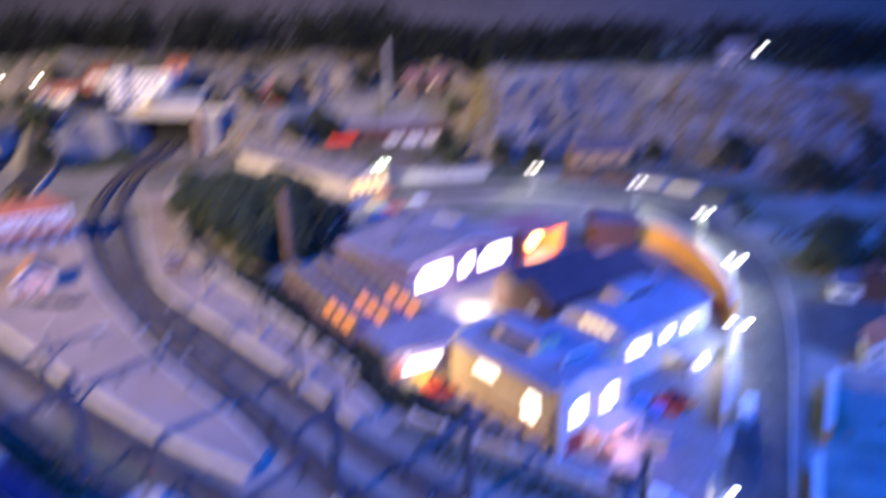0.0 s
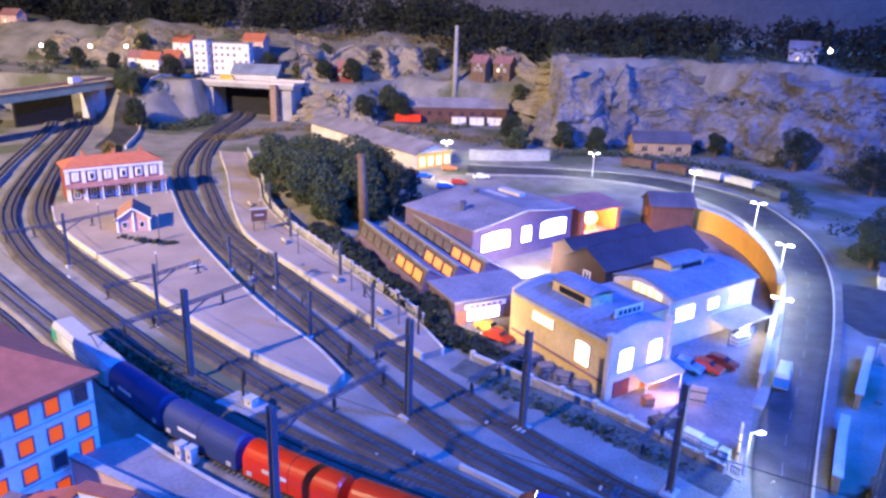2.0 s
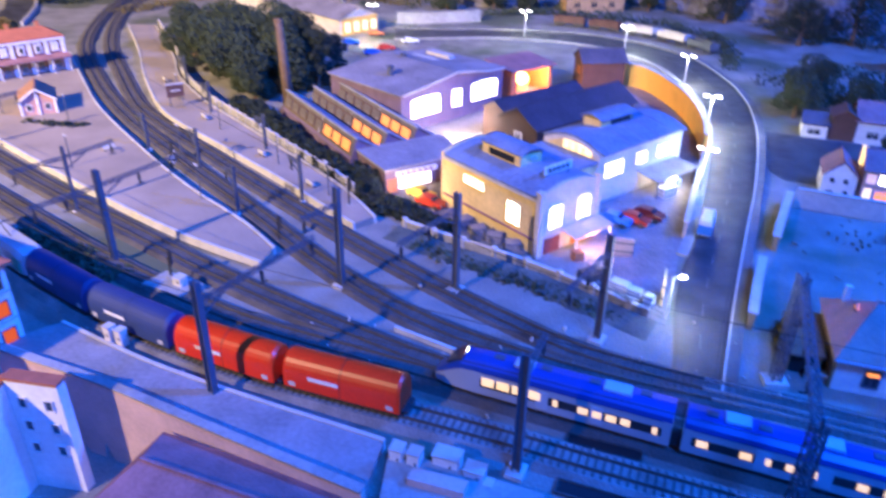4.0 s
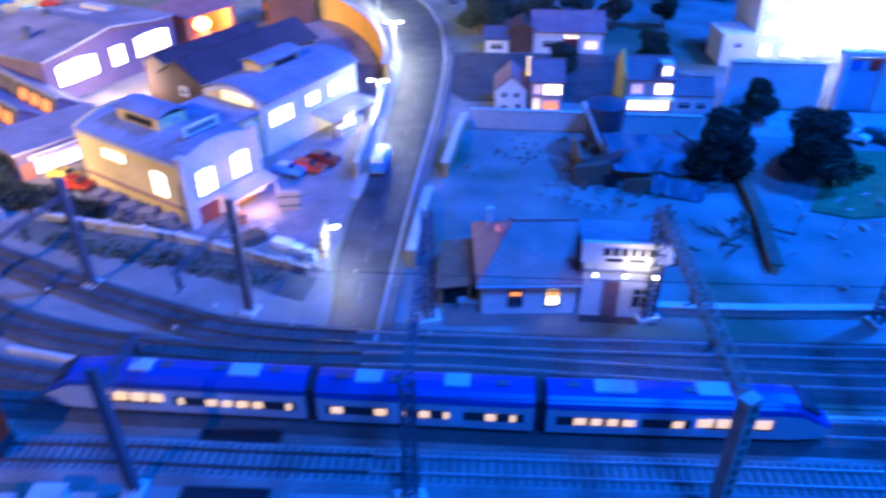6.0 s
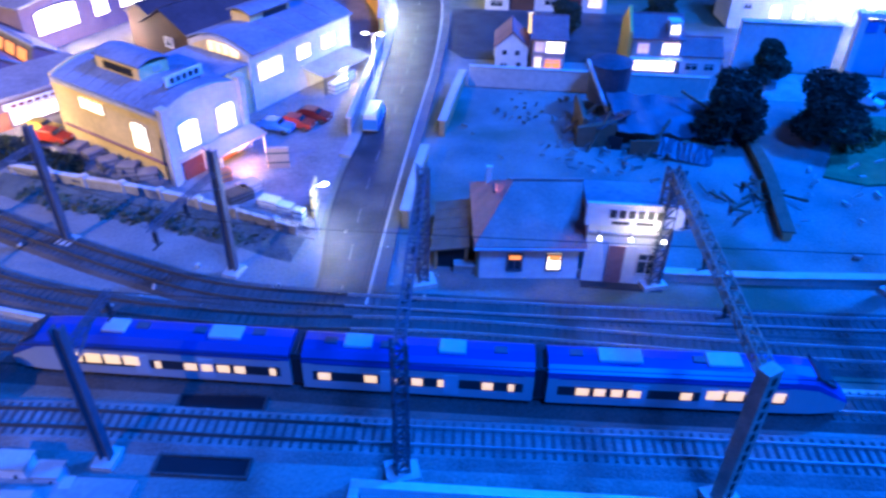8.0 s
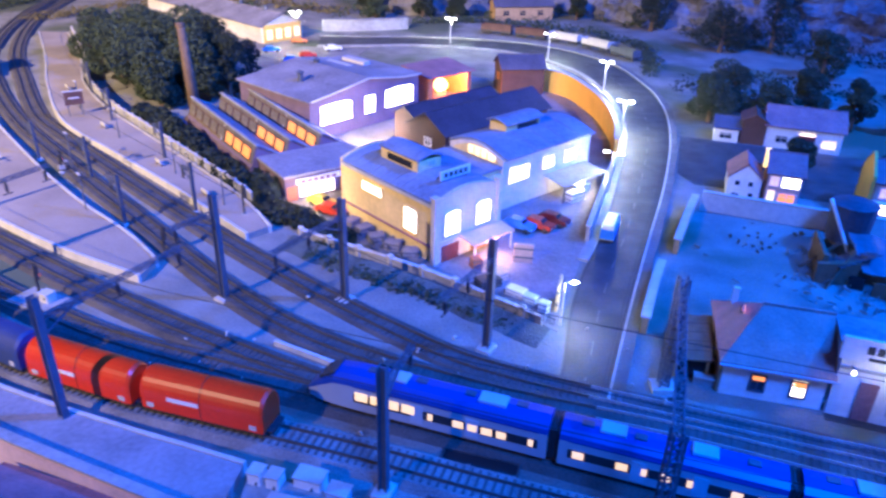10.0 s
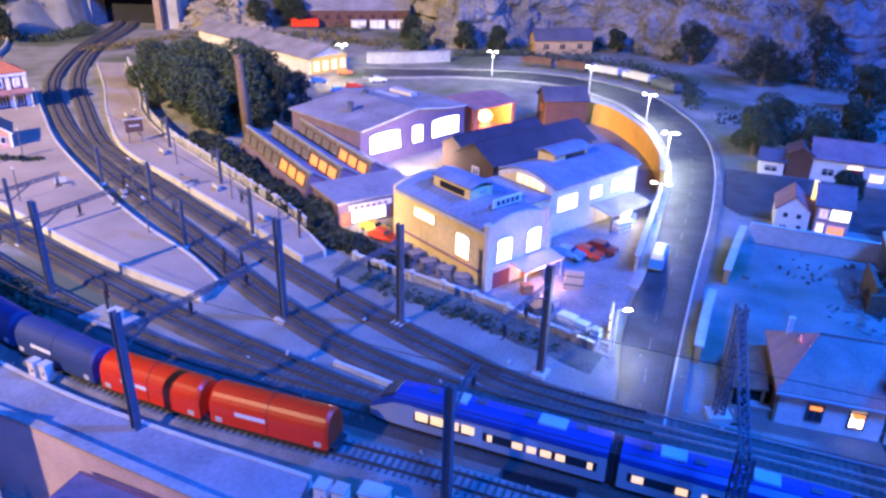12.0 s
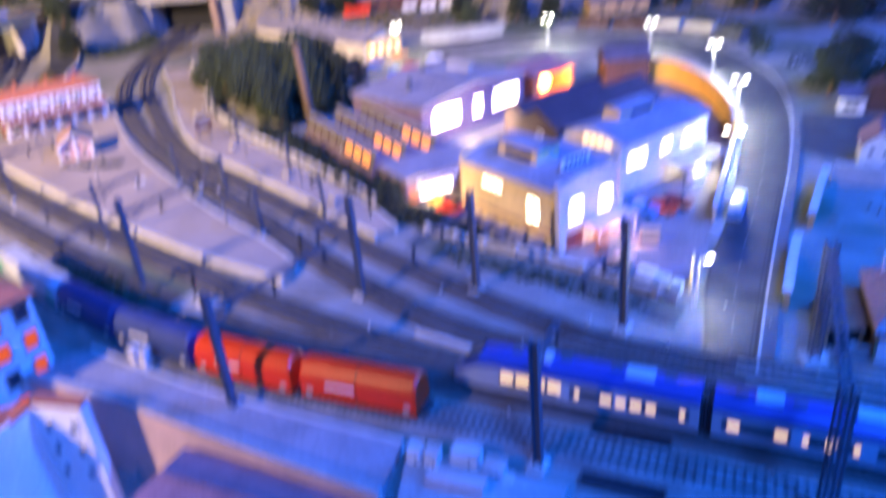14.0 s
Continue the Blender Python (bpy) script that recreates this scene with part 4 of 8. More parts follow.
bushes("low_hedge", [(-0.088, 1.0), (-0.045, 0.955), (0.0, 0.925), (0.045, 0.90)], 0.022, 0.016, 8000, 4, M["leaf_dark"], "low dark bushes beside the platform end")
BANK = [(-0.03, 0.90), (0.045, 0.852), (0.115, 0.815), (0.176, 0.778), (0.237, 0.733), (0.305, 0.682)]
bm = bmesh.new()
rows = []
for i, p in enumerate(spline(BANK, 0.012)):
    n = Vector((-0.53, -0.85, 0))
    out = 0.042 + 0.010 * noise.noise(Vector((i * 0.3, 2, 0)))
    rows.append([bm.verts.new(p + n * (out * k / 5) + Vector((0, 0, 0.007 * (1 - k / 5) ** 1.3 - (0.004 if k == 5 else 0) + 0.0012 * noise.noise(Vector((i * 0.5, k * 0.8, 7)))))) for k in range(6)])
for a, b in zip(rows, rows[1:]):
    for k in range(5):
        bm.faces.new((a[k], a[k + 1], b[k + 1], b[k]))
structure("mossy_bank_ground", bm, M["moss"], "dark mossy bank below the factory wall", "bank", smooth=True)
bushes("bank_weeds", [(0.0, 0.865), (0.06, 0.825), (0.12, 0.79), (0.18, 0.755), (0.25, 0.705)], 0.022, 0.003, 1500, 5, M["leaf"], "low dark weeds on the mossy bank")
bushes("shrubs", [(-0.56, 0.82), (-0.48, 0.775), (-0.42, 0.755), (-0.36, 0.73)], 0.028, 0.008, 2400, 6, M["leaf"], "mossy green shrubs between the tracks")
bushes("station_shrubs", [(-0.80, 1.27), (-0.74, 1.25), (-0.68, 1.25)], 0.018, 0.012, 1500, 7, M["leaf_dark"], "dark shrubs on the island platform")
bushes("slope_shrubs", [(0.46, 0.70), (0.445, 0.66), (0.455, 0.63)], 0.014, 0.014, 1400, 9, M["leaf_autumn"], "olive scrub beside the crossing")
bushes("path_shrubs", [(1.0, 0.74), (1.03, 0.755), (1.06, 0.76)], 0.02, 0.010, 900, 10, M["leaf_autumn"], "yellowish scrub under the dark trees")
bushes("road_shrubs", [(0.70, 1.9), (0.75, 2.2), (0.6, 2.42), (0.3, 2.55), (0.05, 2.5)], 0.03, 0.02, 3500, 11, M["leaf"], "straggling shrubs below the cliff")
bushes("cliff_shrubs", [(0.1, 2.92), (0.5, 3.0), (0.9, 2.85), (1.3, 2.5), (1.8, 2.3)], 0.06, 0.04, 3500, 12, M["leaf_dark"], "dark shrubs along the cliff top", 0.33)
bushes("yard_scrub", [(-1.15, 2.35), (-1.0, 2.62), (-0.75, 2.74), (-0.5, 2.78), (-0.2, 2.62)], 0.05, 0.02, 3000, 14, M["leaf_autumn"], "olive scrub on the waste ground behind the goods yard")
bushes("tunnel_scrub", [(-1.42, 2.5), (-1.36, 2.7), (-1.42, 2.84)], 0.045, 0.025, 1800, 15, M["leaf"], "green scrub on the bank beside the bridge")
bushes("meadow_scrub", [(0.75, 1.75), (0.95, 1.85), (1.2, 1.7), (1.5, 1.6), (1.9, 1.7)], 0.05, 0.025, 3000, 16, M["leaf_dark"], "dark scrub behind the village houses")
bushes("cliff_foot_scrub", [(0.95, 2.42), (1.05, 2.3), (1.25, 2.15), (1.6, 2.0), (2.0, 1.9)], 0.05, 0.05, 4000, 17, M["leaf_dark"], "dark bushes at the foot of the cliff")
bushes("ledge_shrubs", [(0.62, 2.86), (0.8, 2.72), (1.0, 2.58), (1.2, 2.44)], 0.03, 0.03, 1200, 18, M["leaf_dark"], "dark shrubs clinging to cliff ledges", 0.17)
bushes("hill_shrubs", [(-2.0, 3.2), (-1.7, 3.3), (-1.3, 3.45), (-0.8, 3.4), (-0.4, 3.5)], 0.06, 0.04, 3500, 13, M["leaf_autumn"], "brownish shrubs on the hillside", 0.30)


def forest():
    rng = random.Random(4)
    blobs = []
    for i in range(470):
        x = rng.uniform(-3.9, 3.9) if i < 420 else rng.uniform(-0.75, 0.1)
        y = rng.uniform(3.65, 4.5) if x > -0.9 else rng.uniform(3.75, 4.6)
        if x > -0.5:
            y = (rng.uniform(3.15, 3.6) if x > 0.1 else rng.uniform(3.42, 3.75)) if x < 1.0 else rng.uniform(2.7, 3.5)
        h = rng.uniform(0.11, 0.17) if x > -0.5 else rng.uniform(0.13, 0.24)
        g = height(x, y)
        s = rng.uniform(0.05, 0.10)
        blobs.append(((x, y, g + h * 0.45), (s, s, h * 0.5)))
        blobs.append(((x + rng.uniform(-s, s) * 0.5, y, g + h * 0.8), (s * 0.6, s * 0.6, h * 0.3)))
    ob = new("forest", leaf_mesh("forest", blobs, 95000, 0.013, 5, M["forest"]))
    tagged(ob, "dark wooded ridge of dense model trees", "forest", "", "stuff")


forest()


def hillside_scrub():
    """Small tufts over the hillsides, as one object."""
    rng = random.Random(9)
    blobs = []
    while len(blobs) < 420:
        x, y = rng.uniform(-2.6, 1.3), rng.uniform(2.55, 3.55)
        if -1.5 < x < -1.0 and y < 3.05:
            continue
        s = rng.uniform(0.010, 0.028)
        blobs.append(((x, y, height(x, y) + s * 0.3), (s, s, s * 0.8)))
    ob = new("hillside_scrub", leaf_mesh("hillside_scrub", blobs, 12000, 0.0075, 9, M["leaf"]))
    tagged(ob, "ragged green scrub dotted over the hillsides", "bushes", "", "stuff")


hillside_scrub()
for i, (x, y, h) in enumerate(((-2.35, 3.15, 0.11), (-2.15, 3.05, 0.10), (-1.95, 3.02, 0.08), (-2.0, 3.35, 0.12), (-1.30, 3.25, 0.10), (-1.12, 3.2, 0.12), (-1.05, 3.35, 0.11), (-0.80, 3.28, 0.12),
                               (-0.55, 3.36, 0.11), (-0.12, 3.22, 0.12), (0.02, 3.12, 0.10), (0.35, 2.98, 0.08), (0.62, 2.96, 0.07), (1.12, 2.62, 0.09), (0.08, 2.62, 0.10), (-0.08, 2.55, 0.08))):
    tree(x, y, h, h * 0.42, 140 + i, M["leaf_dark" if i % 3 else "leaf"], "small dark tree on the hillside", 0.15, 2200, z=height(x, y), size=0.005)


# ---- buildings ----
FRAMES = {}


def window(parent, at, w, h, pane, frame_mat="white", arch=0.0, name="window", bars=1):
    """A framed window in a wall: x along the wall, the outside towards -y, its foot at z = 0."""
    key = (round(w, 4), round(h, 4), frame_mat, arch, bars)
    if key not in FRAMES:
        t = min(0.0016, w * 0.12)
        outer = [(-w / 2 - t / 2, 0), (w / 2 + t / 2, 0), (w / 2 + t / 2, h)]
        inner = [(-w / 2 + t / 2, t), (w / 2 - t / 2, t), (w / 2 - t / 2, h - t)]
        if arch:
            for k in range(1, 6):
                c, sn = math.cos(math.pi * k / 6), math.sin(math.pi * k / 6)
                outer.append(((w / 2 + t / 2) * c, h + (w * arch + t) * sn))
                inner.append(((w / 2 - t / 2) * c, h - t + w * arch * sn))
        outer.append((-w / 2 - t / 2, h)), inner.append((-w / 2 + t / 2, h - t))
        bm = bmesh.new()
        rings = [[bm.verts.new((x, y, z)) for x, z in pts] for pts, y in ((outer, -0.0018), (inner, -0.0018), (inner, 0.0004), (outer, 0.0004))]
        n = len(outer)
        for p, q in zip(rings, rings[1:] + rings[:1]):
            for i in range(n):
                bm.faces.new((p[i], p[(i + 1) % n], q[(i + 1) % n], q[i]))
        fr = mesh_of(bm, name, M[frame_mat])
        bm = bmesh.new()
        bm_box(bm, 0, -0.0004, t, t * 0.6, 0.0015, h - t * 2)
        upright = mesh_of(bm, "glazing_bar", M[frame_mat])
        bm = bmesh.new()
        bm_box(bm, 0, -0.0004, h * 0.62, w - t, 0.0014, t * 0.6)
        cross = mesh_of(bm, "glazing_bar", M[frame_mat])
        bm = bmesh.new()
        prof = [(-w / 2, 0), (w / 2, 0), (w / 2, h)]
        if arch:
            prof += [(w / 2 * math.cos(math.pi * k / 6), h + w * arch * math.sin(math.pi * k / 6)) for k in range(1, 6)]
        prof.append((-w / 2, h))
        a = [bm.verts.new((x, -0.0004, z)) for x, z in prof]
        b = [bm.verts.new((x, 0.001, z)) for x, z in prof]
        bm.faces.new(a), bm.faces.new(b[::-1])
        for i in range(len(prof)):
            bm.faces.new((a[i], b[i], b[(i + 1) % len(prof)], a[(i + 1) % len(prof)]))
        FRAMES[key] = (fr, mesh_of(bm, "pane", None), {}, upright, cross)
    fr, pn, made, upright, cross = FRAMES[key]
    if pane not in made:
        made[pane] = pn.copy()
        made[pane].materials.append(M[pane])
    ob = part(name, fr, None, parent, at=at)
    part("pane", made[pane], None, ob)
    if w > 0.0115 and bars:
        part("glazing_bar", cross, None, ob)
        for k in range(bars):
            part("glazing_bar", upright, None, ob, at=pose(-w / 2 + w * (k + 1) / (bars + 1), 0, 0))
    return ob


def side(which, la, lb, s, z):
    """The pose of a spot on a building's front, right, back or left wall, s metres along it."""
    return {"front": pose(s, 0, z), "right": pose(la, s, z, 0, 0, 90), "left": pose(0, s, z, 0, 0, -90), "back": pose(s, lb, z, 0, 0, 180)}[which]


def bm_extrude_y(bm, prof, y0, y1):
    a = [bm.verts.new((x, y0, z)) for x, z in prof]
    b = [bm.verts.new((x, y1, z)) for x, z in prof]
    n = len(prof)
    bm.faces.new(a[::-1]), bm.faces.new(b)
    for i in range(n):
        bm.faces.new((a[i], b[i], b[(i + 1) % n], a[(i + 1) % n]))


def arc(w, z, rise, n=8):
    return [(w * k / n, z + rise * math.sin(math.pi * k / n)) for k in range(n + 1)]


def house(name, place, turn, la, lb, h, rise, walls, roof, label, category, ridge="x", over=0.005, wins=(), base=0.0, frame_mat="white", group=""):
    """A small gabled building. wins: (wall, along, foot, width, height, pane)."""
    t = thing(name, pose(*place, 0, 0, turn) if len(place) == 3 else pose(place[0], place[1], 0, 0, 0, turn), label, category, group)
    bm = bmesh.new()
    if ridge == "x":
        bm_extrude_x(bm, [(0, -0.004 - base), (lb, -0.004 - base), (lb, h), (lb / 2, h + rise), (0, h)], 0, la)
    else:
        bm_extrude_y(bm, [(0, -0.004 - base), (la, -0.004 - base), (la, h), (la / 2, h + rise), (0, h)], 0, lb)
    part("wall", bm, M[walls], t)
    bm = bmesh.new()
    k, d = 0.0022, over
    if ridge == "x":
        e = rise * d / (lb / 2)
        bm_extrude_x(bm, [(-d, h - e + 0.0004), (lb / 2, h + rise + 0.0004), (lb + d, h - e + 0.0004), (lb + d, h - e + k), (lb / 2, h + rise + k * 1.3), (-d, h - e + k)], -d, la + d)
    else:
        e = rise * d / (la / 2)
        bm_extrude_y(bm, [(-d, h - e + 0.0004), (la / 2, h + rise + 0.0004), (la + d, h - e + 0.0004), (la + d, h - e + k), (la / 2, h + rise + k * 1.3), (-d, h - e + k)], -d, lb + d)
    part("roof", bm, M[roof], t)
    bm = bmesh.new()
    if ridge == "x":
        bm_box(bm, la / 2, lb / 2, h + rise + 0.0015, la + d * 2, 0.003, 0.0022)
    else:
        bm_box(bm, la / 2, lb / 2, h + rise + 0.0015, 0.003, lb + d * 2, 0.0022)
    part("ridge_cap", bm, M[roof], t)
    for wall, s, z, w, hh, pane in wins:
        window(t, side(wall, la, lb, s, z), w, hh, pane, frame_mat)
    return t


def chimney(t, x, y, z, h, material="orange", w=0.008):
    bm = bmesh.new()
    bm_box(bm, x, y, z, w, w * 0.8, h)
    bm_box(bm, x, y, z + h, w * 1.25, w * 1.05, 0.0015)
    part("chimney", bm, M[material], t)


def door(t, at, w, h, material, name="door"):
    bm = bmesh.new()
    bm_box(bm, 0, -0.0003, 0, w, 0.0022, h)
    ob = part(name, bm, M[material], t, at=at)
    bm = bmesh.new()
    bm_box(bm, w * 0.34, -0.0018, h * 0.45, w * 0.06, 0.0012, w * 0.06)
    part("handle", bm, M["rail"], ob)
    return ob


def awning(t, x0, x1, y, z, out, drop, material, label):
    bm = bmesh.new()
    bm_extrude_x(bm, [(y, z), (y, z + 0.0018), (y - out, z - drop + 0.0018), (y - out, z - drop)], x0, x1)
    part("awning", bm, M[material], t, label)


def factory_front():
    la, lb, h = 0.112, 0.208, 0.084
    t = thing("factory_front_block", pose(0.168, 0.838, 0, 0, 0, 43), "ochre rendered factory block with arched grey roof and lit windows", "factory")
    bm = bmesh.new()
    bm_extrude_y(bm, [(la, -0.004), (0, -0.004)] + arc(la, h, 0.012), 0.003, lb - 0.003)
    part("wall", bm, M["ochre"], t)
    for y0, name in ((0, "front_gable"), (lb - 0.004, "rear_gable")):
        bm = bmesh.new()
        bm_extrude_y(bm, [(la + 0.001, -0.004), (-0.001, -0.004)] + [(x * 1.02 - 0.001, z) for x, z in arc(la, h + 0.005, 0.012)], y0 - 0.001, y0 + 0.004)
        part(name, bm, M["grey_render"] if y0 == 0 else M["ochre"], t, "pale grey curved gable" if y0 == 0 else "")
    for x in (-0.001, la + 0.001):
        bm = bmesh.new()
        bm_box(bm, x, 0, -0.004, 0.008, 0.008, h + 0.014)
        bm_box(bm, x, 0, h + 0.010, 0.0105, 0.0105, 0.003)
        part("pilaster", bm, M["grey_render"], t, "pale corner pilaster")
    bm = bmesh.new()
    top = arc(la + 0.004, h + 0.0004, 0.012)
    prof = [(x - 0.002, z) for x, z in top] + [(x - 0.002, z + 0.0025) for x, z in top[::-1]]
    bm_extrude_y(bm, prof, 0.0035, lb - 0.0045)
    part("roof", bm, M["blue_roof"], t, "grey-blue arched felt roof")
    for k in range(1, 9):
        bm = bmesh.new()
        y = 0.0035 + (lb - 0.008) * k / 9
        bm_extrude_y(bm, [(x - 0.002, z + 0.0021) for x, z in top] + [(x - 0.002, z + 0.0031) for x, z in top[::-1]], y - 0.0006, y + 0.0006)
        part("felt_seam", bm, M["slate"], t)
    bm = bmesh.new()
    bm_box(bm, -0.0015, lb / 2, h - 0.004, 0.004, lb - 0.01, 0.004)
    part("cornice", bm, M["edge"], t)
    # lantern
    bm = bmesh.new()
    bm_box(bm, la / 2, 0.118, h + 0.008, 0.042, 0.080, 0.020)
    lan = part("roof_lantern", bm, M["ochre"], t, "raised ochre lantern with louvres")
    bm = bmesh.new()
    a = [(la / 2 - 0.023 + x, z) for x, z in arc(0.046, h + 0.0285, 0.006)]
    bm_extrude_y(bm, a + [(x, z + 0.002) for x, z in a[::-1]], 0.075, 0.161)
    part("lantern_roof", bm, M["blue_roof"], lan)
    bm = bmesh.new()
    bm_box(bm, la / 2 - 0.0216, 0.116, h + 0.0155, 0.0018, 0.052, 0.009)
    part("louvre", bm, M["dark"], lan)
    bm = bmesh.new()
    bm_box(bm, la / 2 + 0.004, 0.0772, h + 0.018, 0.010, 0.0016, 0.006)
    part("vent", bm, M["edge"], lan)
    window(t, side("left", la, lb, 0.050, 0.030), 0.028, 0.033, "lit", "ochre", 0.12)
    window(t, side("left", la, lb, 0.134, 0.056), 0.046, 0.016, "lit", "ochre", bars=3)
    for x in (0.028, 0.084):
        window(t, pose(x, -0.001, 0.036), 0.028, 0.033, "lit", "grey_render", 0.12, bars=2)
    bm = bmesh.new()
    bm_box(bm, la / 2, -0.0015, 0.028, la, 0.003, 0.003)
    part("string_course", bm, M["edge"], t)
    bm = bmesh.new()
    bm_box(bm, -0.0012, lb / 2, 0.022, 0.003, lb - 0.01, 0.0025)
    part("string_course", bm, M["mauve_tile"], t, "thin brown string course")
    door(t, pose(0.025, -0.001, 0), 0.030, 0.024, "maroon", "workshop_door")
    door(t, pose(0.078, -0.001, 0), 0.028, 0.022, "orange", "workshop_door")
    awning(t, 0.040, la + 0.006, -0.002, 0.031, 0.030, 0.005, "pink_render", "pale pink awning lit from below")
    for x in (0.044, la + 0.002):
        bm = bmesh.new()
        bm_box(bm, x, -0.029, -0.004, 0.002, 0.002, 0.031)
        part("awning_post", bm, M["white"], t)
    # roof sign with unreadable lettering
    bm = bmesh.new()
    bm_box(bm, 0.060, 0.030, h + 0.0165, 0.054, 0.0015, 0.013)
    s = part("roof_sign", bm, M["white"], t, "white sign board with dark lettering")
    for k in range(5):
        bm = bmesh.new()
        bm_box(bm, 0.0425 + k * 0.0088, 0.0291, h + 0.0195, 0.0058, 0.0008, 0.0065)
        part("lettering", bm, M["black"], s)
    for x in (0.038, 0.060, 0.082):
        bm = bmesh.new()
        bm_bar(bm, (x, 0.0315, h + 0.008), (x, 0.0315, h + 0.030), 0.0012)
        bm_bar(bm, (x, 0.046, h + 0.010), (x, 0.0315, h + 0.026), 0.001)
        part("sign_strut", bm, M["mast"], s)
    return t


factory_front()


def factory_wing():
    la, lb, h = 0.210, 0.118, 0.080
    t = thing("factory_wing", pose(0.264, 1.016, 0, 0, 0, 43), "pale grey factory wing with blue arched roof and lit windows", "factory")
    bm = bmesh.new()
    bm_extrude_x(bm, [(lb, -0.004), (0, -0.004)] + arc(lb, h, 0.015), 0, la)
    part("wall", bm, M["grey_render"], t)
    bm = bmesh.new()
    a = [(y * 1.08 - 0.004, z) for y, z in arc(lb, h + 0.0005, 0.015)]
    bm_extrude_x(bm, a + [(y, z + 0.0025) for y, z in a[::-1]], 0.003, la + 0.004)
    part("roof", bm, M["blue_roof"], t, "blue-grey arched roof")
    bm = bmesh.new()
    bm_extrude_x(bm, [(lb * 0.90, h - 0.006), (lb * 0.10, h - 0.006)] + [(lb * 0.10 + y * 0.80, z - 0.003) for y, z in arc(lb, h, 0.013)], -0.002, 0.001)
    part("gable_frame", bm, M["ochre"], t, "ochre gable frame")
    bm = bmesh.new()
    bm_extrude_x(bm, [(lb * 0.62, h - 0.005), (lb * 0.14, h - 0.005), (lb * 0.14, h + 0.003), (lb * 0.3, h + 0.0085), (lb * 0.5, h + 0.0095), (lb * 0.62, h + 0.0085)], -0.0035, -0.0015)
    part("gable_window", bm, M["lit_yellow"], t, "glowing yellow glazed gable")
    for k in range(1, 4):
        bm = bmesh.new()
        bm_box(bm, -0.0042, lb * 0.14 + lb * 0.48 * k / 4, h - 0.005, 0.0012, 0.0012, 0.0135)
        part("glazing_bar", bm, M["ochre"], t)
    bm = bmesh.new()
    bm_box(bm, -0.042, 0.060, -0.004, 0.083, 0.112, 0.072)
    part("link_block", bm, M["ochre"], t, "low ochre link to the front block")
    bm = bmesh.new()
    bm_box(bm, -0.043, 0.060, 0.0682, 0.085, 0.117, 0.0035)
    part("link_roof", bm, M["blue_roof"], t, "flat grey-blue felt roof")
    for x in (0.07, 0.105, 0.14, 0.175):
        bm = bmesh.new()
        bm_extrude_x(bm, [(y, z + 0.0021) for y, z in a] + [(y, z + 0.0031) for y, z in a[::-1]], x - 0.0006, x + 0.0006)
        part("felt_seam", bm, M["slate"], t)
    for x, w, hh in ((0.036, 0.046, 0.026), (0.104, 0.028, 0.021), (0.158, 0.030, 0.021)):
        window(t, side("front", la, lb, x, 0.066 - hh), w, hh, "lit_pink", "grey_render")
    window(t, side("right", la, lb, 0.05, 0.035), 0.03, 0.02, "lit", "grey_render")
    bm = bmesh.new()
    bm_box(bm, 0.103, 0.075, h + 0.008, 0.080, 0.036, 0.020)
    lan = part("roof_lantern", bm, M["ochre"], t, "ochre roof lantern with dark glazing")
    bm = bmesh.new()
    a = [(0.052 + y, z) for y, z in arc(0.046, h + 0.0282, 0.006)]
    bm_extrude_x(bm, a + [(y, z + 0.002) for y, z in a[::-1]], 0.059, 0.148)
    part("lantern_roof", bm, M["blue_roof"], lan)
    bm = bmesh.new()
    bm_box(bm, 0.113, 0.0565, h + 0.0165, 0.048, 0.0016, 0.009)
    part("louvre", bm, M["dark"], lan)
    awning(t, 0.095, 0.20, -0.0005, 0.034, 0.045, 0.006, "concrete", "sloping grey canopy over the loading bay")
    for x in (0.098, 0.148, 0.197):
        bm = bmesh.new()
        bm_box(bm, x, -0.043, -0.004, 0.002, 0.002, 0.031)
        part("canopy_post", bm, M["mast"], t)
    door(t, pose(0.125, 0, 0), 0.03, 0.025, "white", "loading_door")
    door(t, pose(0.170, 0, 0), 0.03, 0.025, "cab_blue", "loading_door")
    bm = bmesh.new()
    bm_tube(bm, (la + 0.004, 0.01, h - 0.004), (la + 0.004, 0.01, h + 0.006), 0.0025, 0.0025)
    part("wall_lamp", bm, M["lamp"], t)


factory_wing()

house("dark_timber_hall", (0.176, 1.183), 44, 0.27, 0.094, 0.062, 0.026, "dark_timber", "tar_roof", "dark brown timber hall with a tarred gabled roof", "hall", over=0.007,
      wins=(("left", 0.044, 0.03, 0.016, 0.016, "glass"),))
house("dark_timber_lean_to", (0.122, 1.262), 44, 0.22, 0.06, 0.062, 0.016, "dark_timber", "tar_roof", "narrow dark brown lean-to beside the timber hall", "shed", over=0.004)


